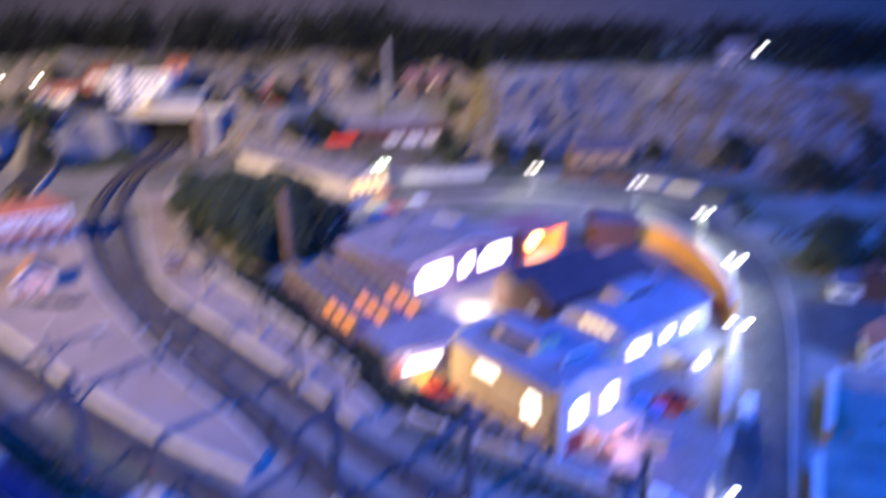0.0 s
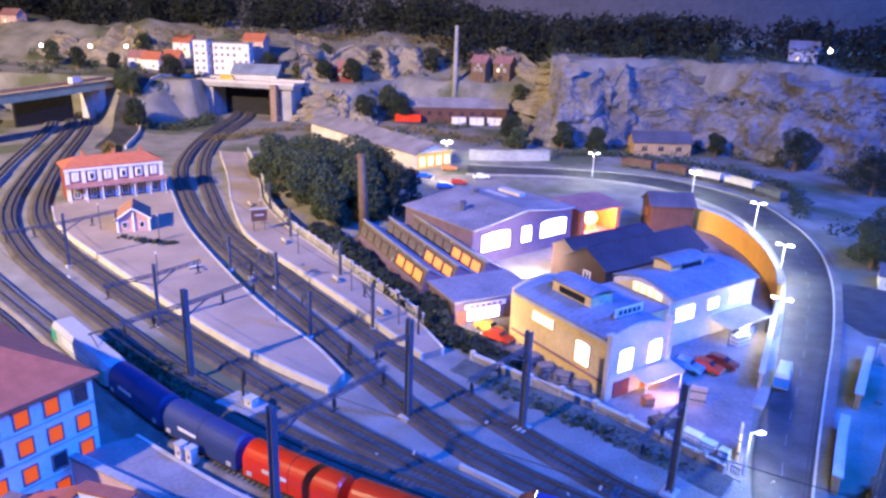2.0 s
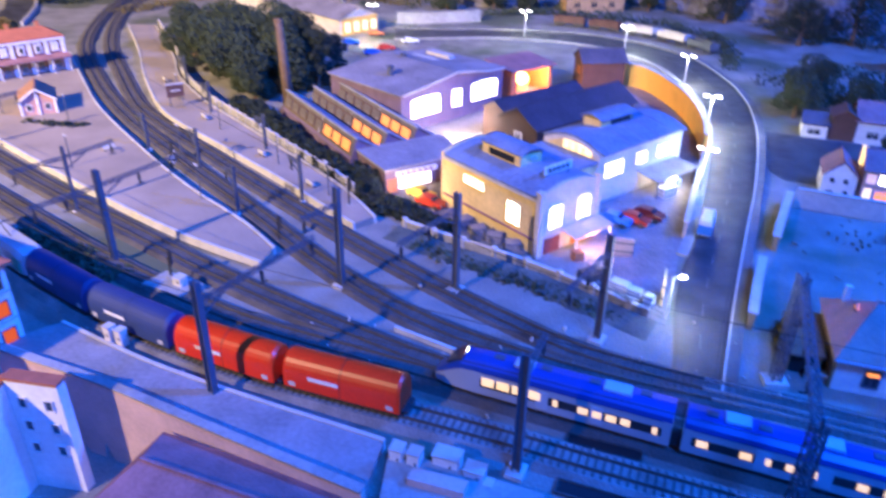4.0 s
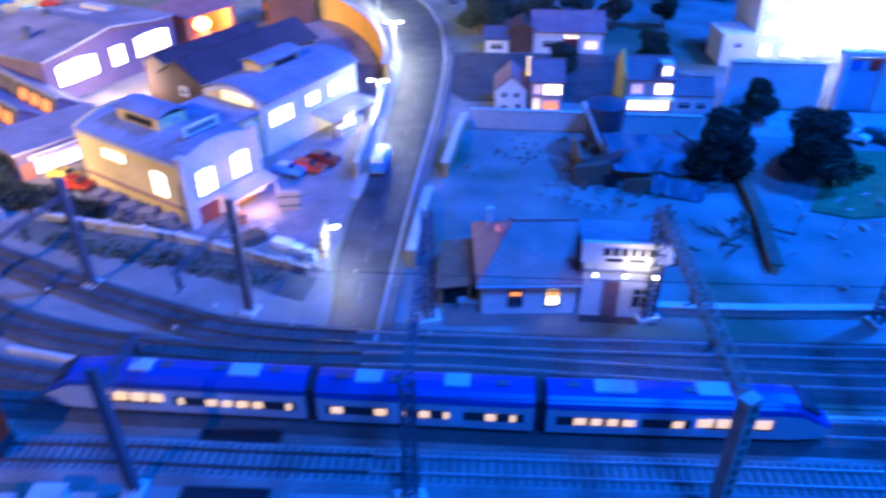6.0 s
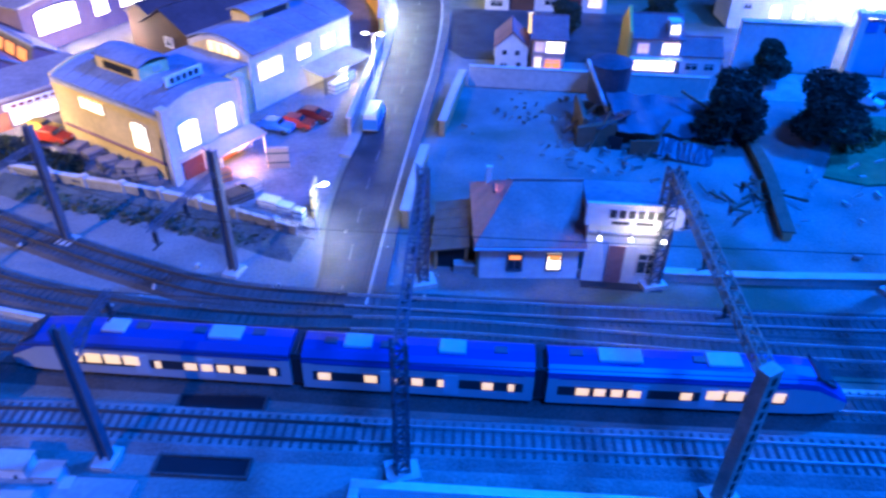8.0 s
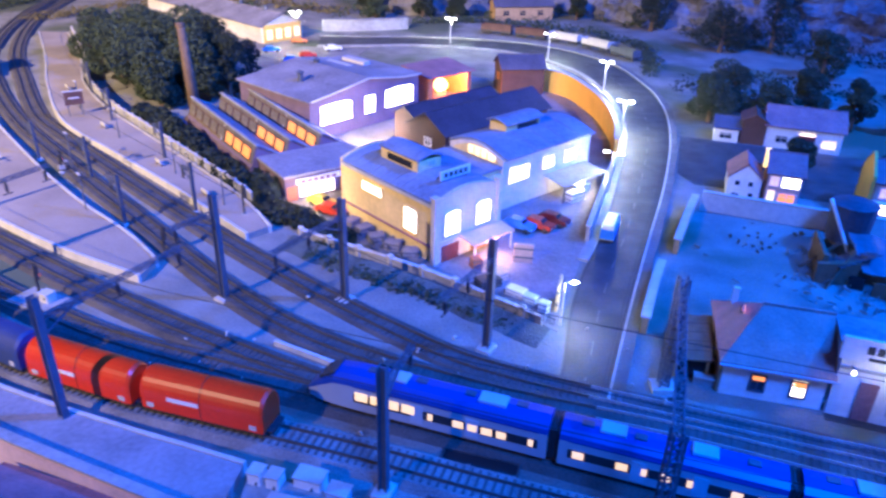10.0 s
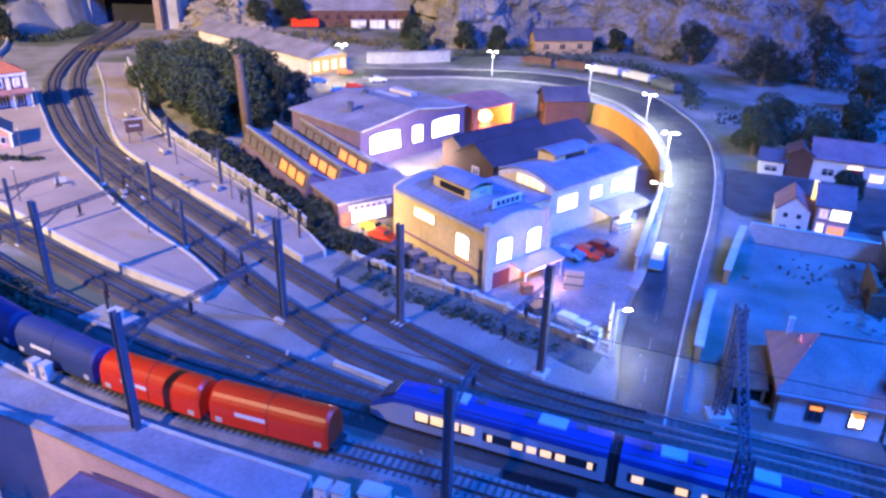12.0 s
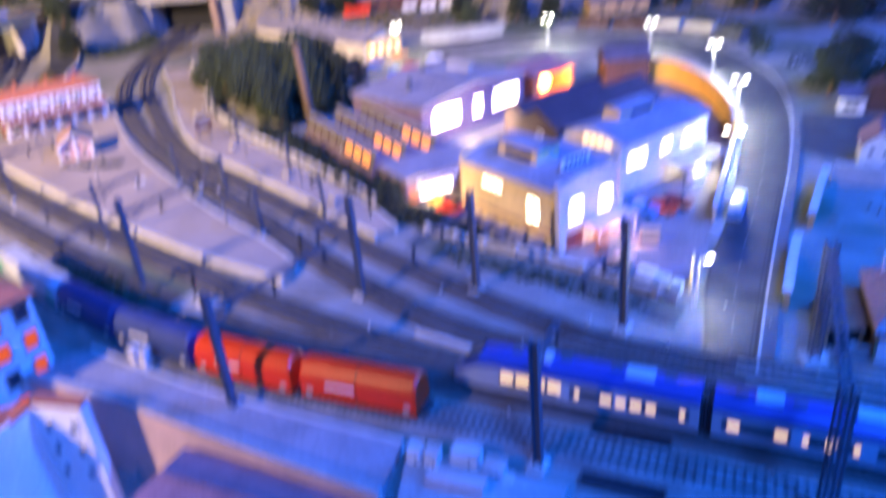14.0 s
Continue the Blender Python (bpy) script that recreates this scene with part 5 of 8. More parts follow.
def lit_hall():
    la, lb, h = 0.29, 0.22, 0.076
    t = thing("lit_workshop_hall", pose(-0.076, 1.297, 0, 0, 0, 49), "mauve brick workshop with three big glowing windows", "workshop")
    prof = [(la, -0.004), (0, -0.004), (0, h), (0.05, h + 0.006), (0.145, h + 0.020), (0.24, h + 0.006), (la, h + 0.004)]
    bm = bmesh.new()
    bm_extrude_y(bm, prof, 0, lb)
    part("wall", bm, M["purple"], t)
    bm = bmesh.new()
    top = [(-0.006, h + 0.0005), (0.05, h + 0.0065), (0.145, h + 0.0205), (0.24, h + 0.0065), (la + 0.006, h + 0.0045)]
    bm_extrude_y(bm, top + [(x, z + 0.0028) for x, z in top[::-1]], -0.005, lb + 0.004)
    part("roof", bm, M["slate"], t, "grey zinc roof")
    bm = bmesh.new()
    for a, b in zip(prof[2:], prof[3:]):
        bm_bar(bm, (a[0], -0.006, a[1] + 0.002), (b[0], -0.006, b[1] + 0.002), 0.0028)
    part("barge_board", bm, M["edge"], t)
    for x, w, n in ((0.063, 0.092, 4), (0.150, 0.034, 1), (0.232, 0.094, 4)):
        window(t, pose(x, 0, 0.026), w * 0.86, 0.036, "lit_hall", "purple", 0.06, bars=n)
    for x, y in ((0.06, 0.10), (0.15, 0.16)):
        bm = bmesh.new()
        bm_tube(bm, (x, y, h + 0.005), (x, y, h + 0.028), 0.006, 0.006, 10)
        bm_tube(bm, (x, y, h + 0.028), (x, y, h + 0.032), 0.009, 0.002, 10)
        part("roof_vent", bm, M["mast"], t)
    for x in (0.20, 0.25):
        bm = bmesh.new()
        bm_box(bm, x, 0.15, h + 0.008, 0.018, 0.07, 0.008)
        part("rooflight", bm, M["edge"], t, "pale rooflight")


lit_hall()


def brick_forge():
    t = thing("brick_forge", pose(0.135, 1.550, 0, 0, 0, 42), "small orange brick forge with glowing open front", "forge")
    la = 0.125
    for x0, x1 in ((0, 0.012), (la - 0.012, la)):
        bm = bmesh.new()
        bm_box(bm, (x0 + x1) / 2, 0.004, -0.004, x1 - x0, 0.008, 0.066)
        part("pier", bm, M["orange"], t)
    for x in (0.003, la - 0.003):
        bm = bmesh.new()
        bm_box(bm, x, 0.044, -0.004, 0.006, 0.072, 0.066)
        part("side_wall", bm, M["orange"], t)
    bm = bmesh.new()
    bm_box(bm, la / 2, 0.079, -0.004, la - 0.012, 0.004, 0.066)
    part("rear_wall", bm, M["orange"], t)
    bm = bmesh.new()
    bm_extrude_x(bm, [(-0.008, 0.0624), (0.090, 0.0724), (0.090, 0.0752), (-0.008, 0.0652)], -0.006, la + 0.006)
    part("roof", bm, M["mauve_tile"], t, "brown lean-to roof")
    bm = bmesh.new()
    bm_tube(bm, (0.072, 0.058, 0.0), (0.072, 0.058, 0.030), 0.026, 0.020, 12)
    part("furnace", bm, M["orange"], t, "brick furnace")
    bm = bmesh.new()
    bmesh.ops.create_icosphere(bm, subdivisions=2, radius=0.017, matrix=Matrix.Translation((0.072, 0.044, 0.028)) @ Matrix.Diagonal((1.1, 0.7, 0.9, 1)))
    for v in bm.verts:
        v.co += v.normal * 0.004 * noise.noise(v.co * 180)
    part("fire", bm, M["fire"], t, "glowing furnace fire")
    bm = bmesh.new()
    bm_bar(bm, (0.020, 0.010, -0.003), (0.020, 0.010, 0.062), 0.004)
    part("post", bm, M["brown"], t)


brick_forge()


def sawtooth():
    la, lb = 0.21, 0.315
    t = thing("sawtooth_hall", pose(-0.160, 1.074, 0, 0, 0, 36), "grey sawtooth factory hall with amber rooflights", "factory")
    lo, hi, w = 0.032, 0.060, 0.0575
    x0 = 0.034
    prof = [(la, -0.004), (0.029, -0.004), (0.029, lo - 0.004), (x0, lo)]
    for k in range(3):
        prof += [(x0 + k * w + 0.009, hi), (x0 + k * w + 0.011, hi), (x0 + k * w + w, lo)]
    bm = bmesh.new()
    bm_extrude_y(bm, prof, 0, lb)
    part("wall", bm, M["purple"], t)
    for k in range(3):
        x = x0 + k * w
        bm = bmesh.new()
        bm_extrude_y(bm, [(x + 0.008, hi + 0.0006), (x + 0.014, hi + 0.0006), (x + w - 0.001, lo + 0.0012), (x + w - 0.001, lo + 0.0034), (x + 0.014, hi + 0.003), (x + 0.008, hi + 0.003)], -0.003, lb + 0.003)
        part("roof_slope", bm, M["slate"], t)
        bm = bmesh.new()
        bm_bar(bm, (x + 0.008, -0.004, hi + 0.003), (x + 0.008, lb + 0.004, hi + 0.003), 0.003)
        part("ridge_board", bm, M["concrete"], t)
        for y in (0.0, lb):
            bm = bmesh.new()
            bm_bar(bm, (x + 0.010, y, hi + 0.004), (x + w - 0.002, y, lo + 0.005), 0.0022)
            part("verge_board", bm, M["edge"], t)
        bm = bmesh.new()
        bm_bar(bm, (x + 0.009, 0.135, hi + 0.004), (x - 0.004, 0.135, lo + 0.002), 0.0018)
        part("downpipe", bm, M["edge"], t)
        bm = bmesh.new()
        bm_extrude_y(bm, [(x - 0.0022, lo + 0.001), (x + 0.0068, hi), (x + 0.0088, hi), (x - 0.0002, lo + 0.001)], 0.002, lb - 0.002)
        part("rooflight_panel", bm, M["boarded"], t, "grey-brown boarded rooflight face")
        for j in range(8):
            y = 0.026 + j * 0.038
            d = Vector((0.009, 0, hi - lo)).normalized()
            m = Matrix(((0, d.x, -d.z, x + 0.0020), (-1, 0, 0, y), (0, d.z, d.x, (hi + lo) / 2), (0, 0, 0, 1)))
            bm = bmesh.new()
            bm_box(bm, 0, 0, 0.0004, 0.033, 0.021, 0.0012)
            fr = part("rooflight", bm, M["brown"], t, at=m)
            bm = bmesh.new()
            bm_box(bm, 0, 0, 0.0012, 0.029, 0.0172, 0.0009)
            part("pane", bm, M["lit_amber"] if j < 3 else M["boarded"], fr, at=None)
    # office front before the hall
    bm = bmesh.new()
    bm_box(bm, 0.120, -0.049, -0.004, 0.150, 0.098, 0.044)
    off = part("office", bm, M["purple"], t, "mauve rendered office front")
    bm = bmesh.new()
    bm_box(bm, 0.120, -0.051, 0.0402, 0.158, 0.106, 0.004)
    part("office_roof", bm, M["slate"], off)
    bm = bmesh.new()
    bm_box(bm, 0.180, -0.096, -0.003, 0.026, 0.010, 0.041)
    part("porch", bm, M["ochre"], t, "ochre porch")
    window(t, pose(0.098, -0.0985, 0.004), 0.060, 0.020, "lit_pink", "white", bars=3)
    door(t, pose(0.056, -0.0985, 0), 0.018, 0.024, "orange")
    door(t, pose(0.150, -0.0985, 0), 0.024, 0.028, "brown", "workshop_door")
    bm = bmesh.new()
    bm_box(bm, 0.100, -0.1010, 0.0265, 0.076, 0.002, 0.0085)
    sg = part("shop_sign", bm, M["white"], t, "white sign with dark lettering")
    for k in range(6):
        bm = bmesh.new()
        bm_box(bm, 0.074 + k * 0.0105, -0.1023, 0.0288, 0.0068, 0.001, 0.0038)
        part("lettering", bm, M["maroon"], sg)
    # windows on the hedge side
    for y in (0.05, 0.11, 0.17, 0.23):
        window(t, pose(0.029, y, 0.008, 0, 0, -90), 0.020, 0.012, "lit_amber" if y < 0.1 else "glass", "mauve_tile")


sawtooth()
house("brick_gatehouse", (0.300, 1.660), 10, 0.10, 0.075, 0.062, 0.022, "brown", "dark_roof", "small dark brown brick gatehouse with slate roof", "gatehouse", "x",
      wins=(("left", 0.037, 0.030, 0.016, 0.016, "glass"),), frame_mat="orange")


def tall_chimney(x, y, h, r, material, label, lean=(0, 0), z=0.0):
    t = thing("factory_chimney", pose(x, y, z), label, "chimney")
    bm = bmesh.new()
    bm_box(bm, 0, 0, -0.004, r * 3, r * 3, 0.022)
    part("plinth", bm, M[material], t)
    bm = bmesh.new()
    bm_tube(bm, (0, 0, 0.018), (lean[0], lean[1], h), r, r * 0.62, 16)
    part("shaft", bm, M[material], t, smooth=True)
    bm = bmesh.new()
    bm_tube(bm, (lean[0], lean[1], h - 0.006), (lean[0], lean[1], h), r * 0.75, r * 0.75, 16)
    part("rim", bm, M[material], t)


tall_chimney(-0.318, 1.385, 0.195, 0.012, "bark", "tall brown brick chimney beside the sawtooth hall", (-0.008, 0))
tall_chimney(-0.425, 3.26, 0.40, 0.013, "concrete", "tall slim grey chimney far behind the yard")


def station():
    la, lb, h = 0.222, 0.078, 0.078
    t = thing("station_building", pose(-1.083, 1.478, 0.0105, 0, 0, 46), "white and maroon station building with red tiled roof", "station")
    bm = bmesh.new()
    bm_box(bm, la / 2, lb / 2, -0.004, la, lb, h + 0.004)
    part("wall", bm, M["maroon"], t, "maroon brick walls with white piers")
    bm = bmesh.new()
    z, d = h + 0.0004, 0.005
    pts = [(-d, -d), (la + d, -d), (la + d, lb + d), (-d, lb + d)]
    lo = [bm.verts.new((x, y, z)) for x, y in pts]
    mid = [bm.verts.new((x, y, z + 0.003)) for x, y in pts]
    r = [bm.verts.new((0.03, lb / 2, z + 0.022)), bm.verts.new((la - 0.03, lb / 2, z + 0.022))]
    bm.faces.new(lo[::-1])
    for i in range(4):
        bm.faces.new((lo[i], lo[(i + 1) % 4], mid[(i + 1) % 4], mid[i]))
    bm.faces.new((mid[0], mid[1], r[1], r[0])), bm.faces.new((mid[2], mid[3], r[0], r[1])), bm.faces.new((mid[1], mid[2], r[1])), bm.faces.new((mid[3], mid[0], r[0]))
    part("roof", bm, M["red_tile"], t, "red tiled hipped roof")
    bm = bmesh.new()
    bm_box(bm, la / 2, -0.0025, h - 0.006, la + 0.008, 0.005, 0.006)
    part("cornice", bm, M["white"], t)
    for x in (0.002, 0.038, 0.074, 0.110, 0.147, 0.184, la - 0.002):
        bm = bmesh.new()
        bm_box(bm, x, -0.001, -0.004, 0.009, 0.004, h)
        part("pier", bm, M["white"], t)
    for k in range(6):
        x = 0.020 + k * 0.0365
        bm = bmesh.new()
        bm_box(bm, x, -0.0007, 0.046, 0.017, 0.0022, 0.023)
        sh = part("window_surround", bm, M["white"], t)
        window(t, pose(x, -0.002, 0.049), 0.010, 0.016, "glass" if k in (1, 3, 4) else "white", "white")
        window(t, pose(x, -0.0005, 0.004), 0.014, 0.024, "glass", "white", name="french_window")
    bm = bmesh.new()
    bm_extrude_x(bm, [(0, 0.040), (0, 0.0425), (-0.030, 0.0375), (-0.030, 0.035)], -0.006, la + 0.006)
    part("canopy", bm, M["mauve_tile"], t, "brown tiled canopy along the platform front")
    for k in range(7):
        bm = bmesh.new()
        bm_tube(bm, (0.0 + k * la / 6, -0.027, -0.004), (k * la / 6, -0.027, 0.036), 0.0011, 0.0011, 6)
        part("canopy_post", bm, M["white"], t)
    for x in (0.05, 0.12, 0.185):
        chimney(t, x, lb / 2, h + 0.016, 0.016)


station()
hut = house("platform_hut", (-0.832, 1.290, 0.0105), 31, 0.062, 0.075, 0.030, 0.020, "hut_boards", "pink_tile", "small platform hut with pale boards, white trim and a faded roof", "hut", "y", 0.005,
            wins=(("front", 0.014, 0.008, 0.009, 0.014, "glass"), ("front", 0.048, 0.008, 0.009, 0.014, "glass")))
for x in (0.0, 0.031, 0.062):
    bm = bmesh.new()
    bm_box(bm, x, -0.001, -0.004, 0.004, 0.004, 0.034 if x != 0.031 else 0.05)
    part("corner_board", bm, M["white"], hut)
bm = bmesh.new()
bm_bar(bm, (-0.005, -0.006, 0.028), (0.031, -0.006, 0.052), 0.003)
bm_bar(bm, (0.067, -0.006, 0.028), (0.031, -0.006, 0.052), 0.003)
part("barge_board", bm, M["white"], hut)

shed = house("goods_shed", (-0.865, 2.585), -42.5, 0.68, 0.14, 0.050, 0.026, "grey_render", "slate", "long low goods shed with grey roof and lit yellow end", "shed", over=0.01)
for k in range(5):
    bm = bmesh.new()
    bm_tube(bm, (0.08 + k * 0.13, 0.07, 0.072), (0.08 + k * 0.13, 0.07, 0.090), 0.009, 0.006, 8)
    part("roof_vent", bm, M["mast"], shed)
bm = bmesh.new()
bm_box(bm, 0.682, 0.07, -0.004, 0.004, 0.13, 0.054)
part("end_wall", bm, M["yellow"], shed, "yellow end wall")
for s in (0.022, 0.054, 0.086, 0.118):
    window(shed, pose(0.6845, s, 0.008, 0, 0, 90), 0.020, 0.030, "lit_yellow", "ochre")

back = house("brick_warehouse", (-0.58, 3.03), 14, 0.42, 0.10, 0.070, 0.030, "brown", "slate", "long brown brick warehouse with a tiled roof", "warehouse", over=0.008)
for k in range(8):
    window(back, pose(0.035 + k * 0.047, 0, 0.030), 0.020, 0.022, "glass", "maroon")
for k, m in ((0, "white"), (1, "white"), (2, "white")):
    t = thing("white_container", pose(-0.37 + k * 0.075, 3.05 + 0.019 * k, 0, 0, 0, 14), "white goods container before the warehouse", "container", "white containers")
    bm = bmesh.new()
    bm_box(bm, 0, 0, -0.003, 0.060, 0.026, 0.034)
    part("body", bm, M["white"], t)
    bm = bmesh.new()
    bm_box(bm, 0, -0.0135, 0.002, 0.002, 0.0015, 0.028)
    part("door_bar", bm, M["mast"], t)


def apartment(name, place, turn, la, lb, h, cols, rows, walls, label, lit=0.0):
    rng = random.Random(cols * 7 + rows)
    t = thing(name, pose(*place, 0, 0, turn), label, "apartment house")
    bm = bmesh.new()
    bm_box(bm, la / 2, lb / 2, -0.03, la, lb, h + 0.03)
    part("wall", bm, M[walls], t)
    bm = bmesh.new()
    bm_box(bm, la / 2, lb / 2, h, la + 0.006, lb + 0.006, 0.005)
    part("roof", bm, M["slate"], t)
    for wall, n, ln in (("front", cols, la), ("right", 3, lb)):
        for i in range(n):
            for j in range(rows):
                window(t, side(wall, la, lb, ln * (i + 0.5) / n, 0.012 + j * (h - 0.01) / rows), 0.013, 0.017, "lit_yellow" if rng.random() < lit else "glass", walls)
    return t


apartment("apartment_block", (-1.53, 3.15, 0.155), 8, 0.165, 0.07, 0.130, 6, 4, "white", "pale blue-grey apartment block on the hill", 0.1)
apartment("apartment_block", (-1.605, 3.11, 0.155), 8, 0.060, 0.09, 0.140, 2, 4, "white", "tall white apartment block lit from one side", 0.1)
for i, (x, y, z, w, m, r) in enumerate(((-1.76, 3.12, 0.16, 0.07, "pink_render", "red_tile"), (-1.86, 3.10, 0.15, 0.08, "white", "red_tile"), (-1.96, 3.15, 0.15, 0.08, "white", "mauve_tile"),
                                        (-1.45, 3.30, 0.24, 0.10, "pink_render", "red_tile"), (-1.80, 3.28, 0.22, 0.09, "white", "red_tile"), (-2.98, 3.6, 0.30, 0.11, "pink_render", "mauve_tile"),
                                        (-0.95, 3.14, 0.15, 0.09, "maroon", "mauve_tile"), (0.90, 3.0, 0.315, 0.10, "grey_render", "slate"), (-0.36, 3.30, 0.19, 0.07, "bark", "mauve_tile"), (-0.26, 3.32, 0.19, 0.08, "bark", "mauve_tile"))):
    house("village_house", (x, y, z), 8 - i * 3, w, 0.07, 0.055, 0.028, m, r, "small village house with tiled roof on the hillside", "house", group="hillside houses", base=0.05,
          wins=(("front", w * 0.3, 0.015, 0.012, 0.016, "lit_yellow" if i % 2 else "glass"), ("front", w * 0.7, 0.015, 0.012, 0.016, "glass"), ("front", w * 0.5, 0.036, 0.012, 0.013, "lit_yellow" if i == 1 else "glass")))


house("blue_roofed_store", (-1.40, 3.06, 0.145), 6, 0.20, 0.12, 0.022, 0.034, "grey_render", "blue_roof", "low store with a broad blue-grey roof by the bridge", "store", over=0.008, base=0.05)
house("cliff_shed", (0.33, 2.60), 14, 0.21, 0.07, 0.05, 0.03, "tan", "dark_roof", "low tan shed with dark roof below the cliff", "shed", over=0.006,
      wins=(("front", 0.04, 0.015, 0.022, 0.02, "glass"), ("front", 0.10, 0.015, 0.022, 0.02, "glass"), ("front", 0.165, 0.015, 0.022, 0.02, "glass")), frame_mat="tan")


def road_bridge():
    t = thing("road_bridge", pose(0, 0, 0), "pale concrete road bridge over the curved tracks", "bridge", "", "structure")
    bm = bmesh.new()
    bm_box(bm, -1.258, 2.94, 0.128, 0.424, 0.13, 0.016)
    part("deck", bm, M["concrete"], t)
    for y in (2.877, 3.003):
        bm = bmesh.new()
        bm_box(bm, -1.258, y, 0.1445, 0.434, 0.005, 0.012)
        part("parapet", bm, M["edge"], t)
    for x, w in ((-1.435, 0.05), (-1.085, 0.05)):
        bm = bmesh.new()
        bm_box(bm, x, 2.95, -0.004, w, 0.12, 0.132)
        part("abutment", bm, M["concrete"], t)
    bm = bmesh.new()
    bm_box(bm, -1.125, 2.865, -0.004, 0.026, 0.03, 0.150)
    part("pier", bm, M["rust"], t, "rust-brown pier")
    # added black sheet: paints the shade under the bridge
    bm = bmesh.new()
    bm_box(bm, -1.25, 3.012, -0.003, 0.32, 0.006, 0.13)
    part("tunnel_shade", bm, M["dark"], t)


road_bridge()


def viaduct():
    t = thing("rail_viaduct", pose(0, 0, 0), "cream concrete viaduct crossing the left tracks", "bridge", "", "structure")
    line = spline([(-1.95, 1.55), (-1.85, 1.95), (-1.80, 2.3), (-1.77, 2.85)], 0.04)
    bm = bmesh.new()
    bm_sweep(bm, line, [(-0.05, 0.125), (-0.05, 0.145), (0.05, 0.145), (0.05, 0.125)])
    part("deck", bm, M["ochre"], t)
    # black sheet added for the viaduct's shade; no wall stands here
    bm = bmesh.new()
    bm_box(bm, -1.90, 2.47, -0.003, 0.012, 0.24, 0.127, -18)
    part("underpass_shade", bm, M["dark"], t, "black sheet painting the shade below the deck")
    for o in (-0.049, 0.049):
        bm = bmesh.new()
        bm_sweep(bm, line, [(o - 0.002, 0.1452), (o - 0.002, 0.157), (o + 0.002, 0.157), (o + 0.002, 0.1452)])
        part("parapet", bm, M["tan"], t)
    for x, y in ((-1.86, 1.93), (-1.79, 2.62)):
        bm = bmesh.new()
        bm_box(bm, x, y, -0.004, 0.09, 0.03, 0.128)
        part("pier", bm, M["edge"], t)


viaduct()
bm = bmesh.new()
line = [Vector((p.x, p.y, max(0.004, height(p.x, p.y) + 0.004))) for p in spline([(-1.40, 2.12), (-1.50, 2.36), (-1.60, 2.56), (-1.655, 2.74), (-1.63, 2.90), (-1.60, 3.04)], 0.03)]
bm_sweep(bm, line, [(-0.045, -0.01), (-0.045, 0.003), (0.045, 0.003), (0.045, -0.01)])
structure("hill_road", bm, M["asphalt"], "grey road climbing from the station to the bridge", "road")
bm = bmesh.new()
bm_sweep(bm, line, [(-0.052, -0.01), (-0.052, 0.006), (-0.046, 0.006), (-0.046, -0.01)])
structure("hill_road_kerb_trim", bm, M["edge"], "pale kerb of the climbing road", "kerb")

# ---- buildings beside the demolition yard ----
h1 = thing("crossing_house", pose(0.461, 0.590, 0, 0, 0, -13.5), "pale rendered cottage with large brown hipped tile roof", "house")
bm = bmesh.new()
bm_box(bm, 0.048, 0.0525, -0.004, 0.096, 0.105, 0.048)
part("wall", bm, M["white"], h1)
bm = bmesh.new()
eave = [bm.verts.new(p) for p in ((-0.006, -0.007, 0.0405), (0.101, -0.007, 0.0405), (0.101, 0.112, 0.0405), (-0.006, 0.112, 0.0405))]
lip = [bm.verts.new(v.co + Vector((0, 0, 0.0022))) for v in eave]
r0, r1 = bm.verts.new((0.034, 0.0525, 0.081)), bm.verts.new((0.101, 0.0525, 0.081))
bm.faces.new(eave[::-1])
for i in range(4):
    bm.faces.new((eave[i], eave[(i + 1) % 4], lip[(i + 1) % 4], lip[i]))
bm.faces.new((lip[0], lip[1], r1, r0)), bm.faces.new((lip[2], lip[3], r0, r1)), bm.faces.new((lip[1], lip[2], r1)), bm.faces.new((lip[3], lip[0], r0))
part("roof", bm, M["cottage_tile"], h1, "brown tiled roof with one hipped end")
bm = bmesh.new()
bm_bar(bm, (0.033, 0.0525, 0.0815), (0.102, 0.0525, 0.0815), 0.0025)
part("ridge_cap", bm, M["cottage_tile"], h1)
for s_, pane in ((0.034, "glass"), (0.072, "lit")):
    window(h1, pose(s_, 0, 0.010), 0.014, 0.020, pane, "mast")
    bm = bmesh.new()
    bm_box(bm, s_, -0.0022, 0.0245, 0.011, 0.0012, 0.0042)
    part("top_light", bm, M["lit_amber"], h1, "amber-lit top light")
bm = bmesh.new()
bm_extrude_x(bm, [(0.001, -0.003), (0.104, -0.003), (0.104, 0.0420), (0.001, 0.0420)], -0.0025, -0.0005)
part("gable_cladding", bm, M["tan"], h1, "tan timber gable")
for s, z in ((0.03, 0.008), (0.075, 0.008)):
    window(h1, pose(-0.0026, s, z, 0, 0, -90), 0.010, 0.013, "glass", "brown")
window(h1, pose(0.0165, 0.060, 0.0650, 0, 45, -90), 0.007, 0.010, "lit_amber", "mast", name="skylight")
bm = bmesh.new()
bm_box(bm, 0.048, -0.0078, 0.0392, 0.108, 0.002, 0.0018)
part("gutter", bm, M["cab_blue"], h1)
chimney(h1, 0.012, 0.085, 0.050, 0.026, "white", 0.005)


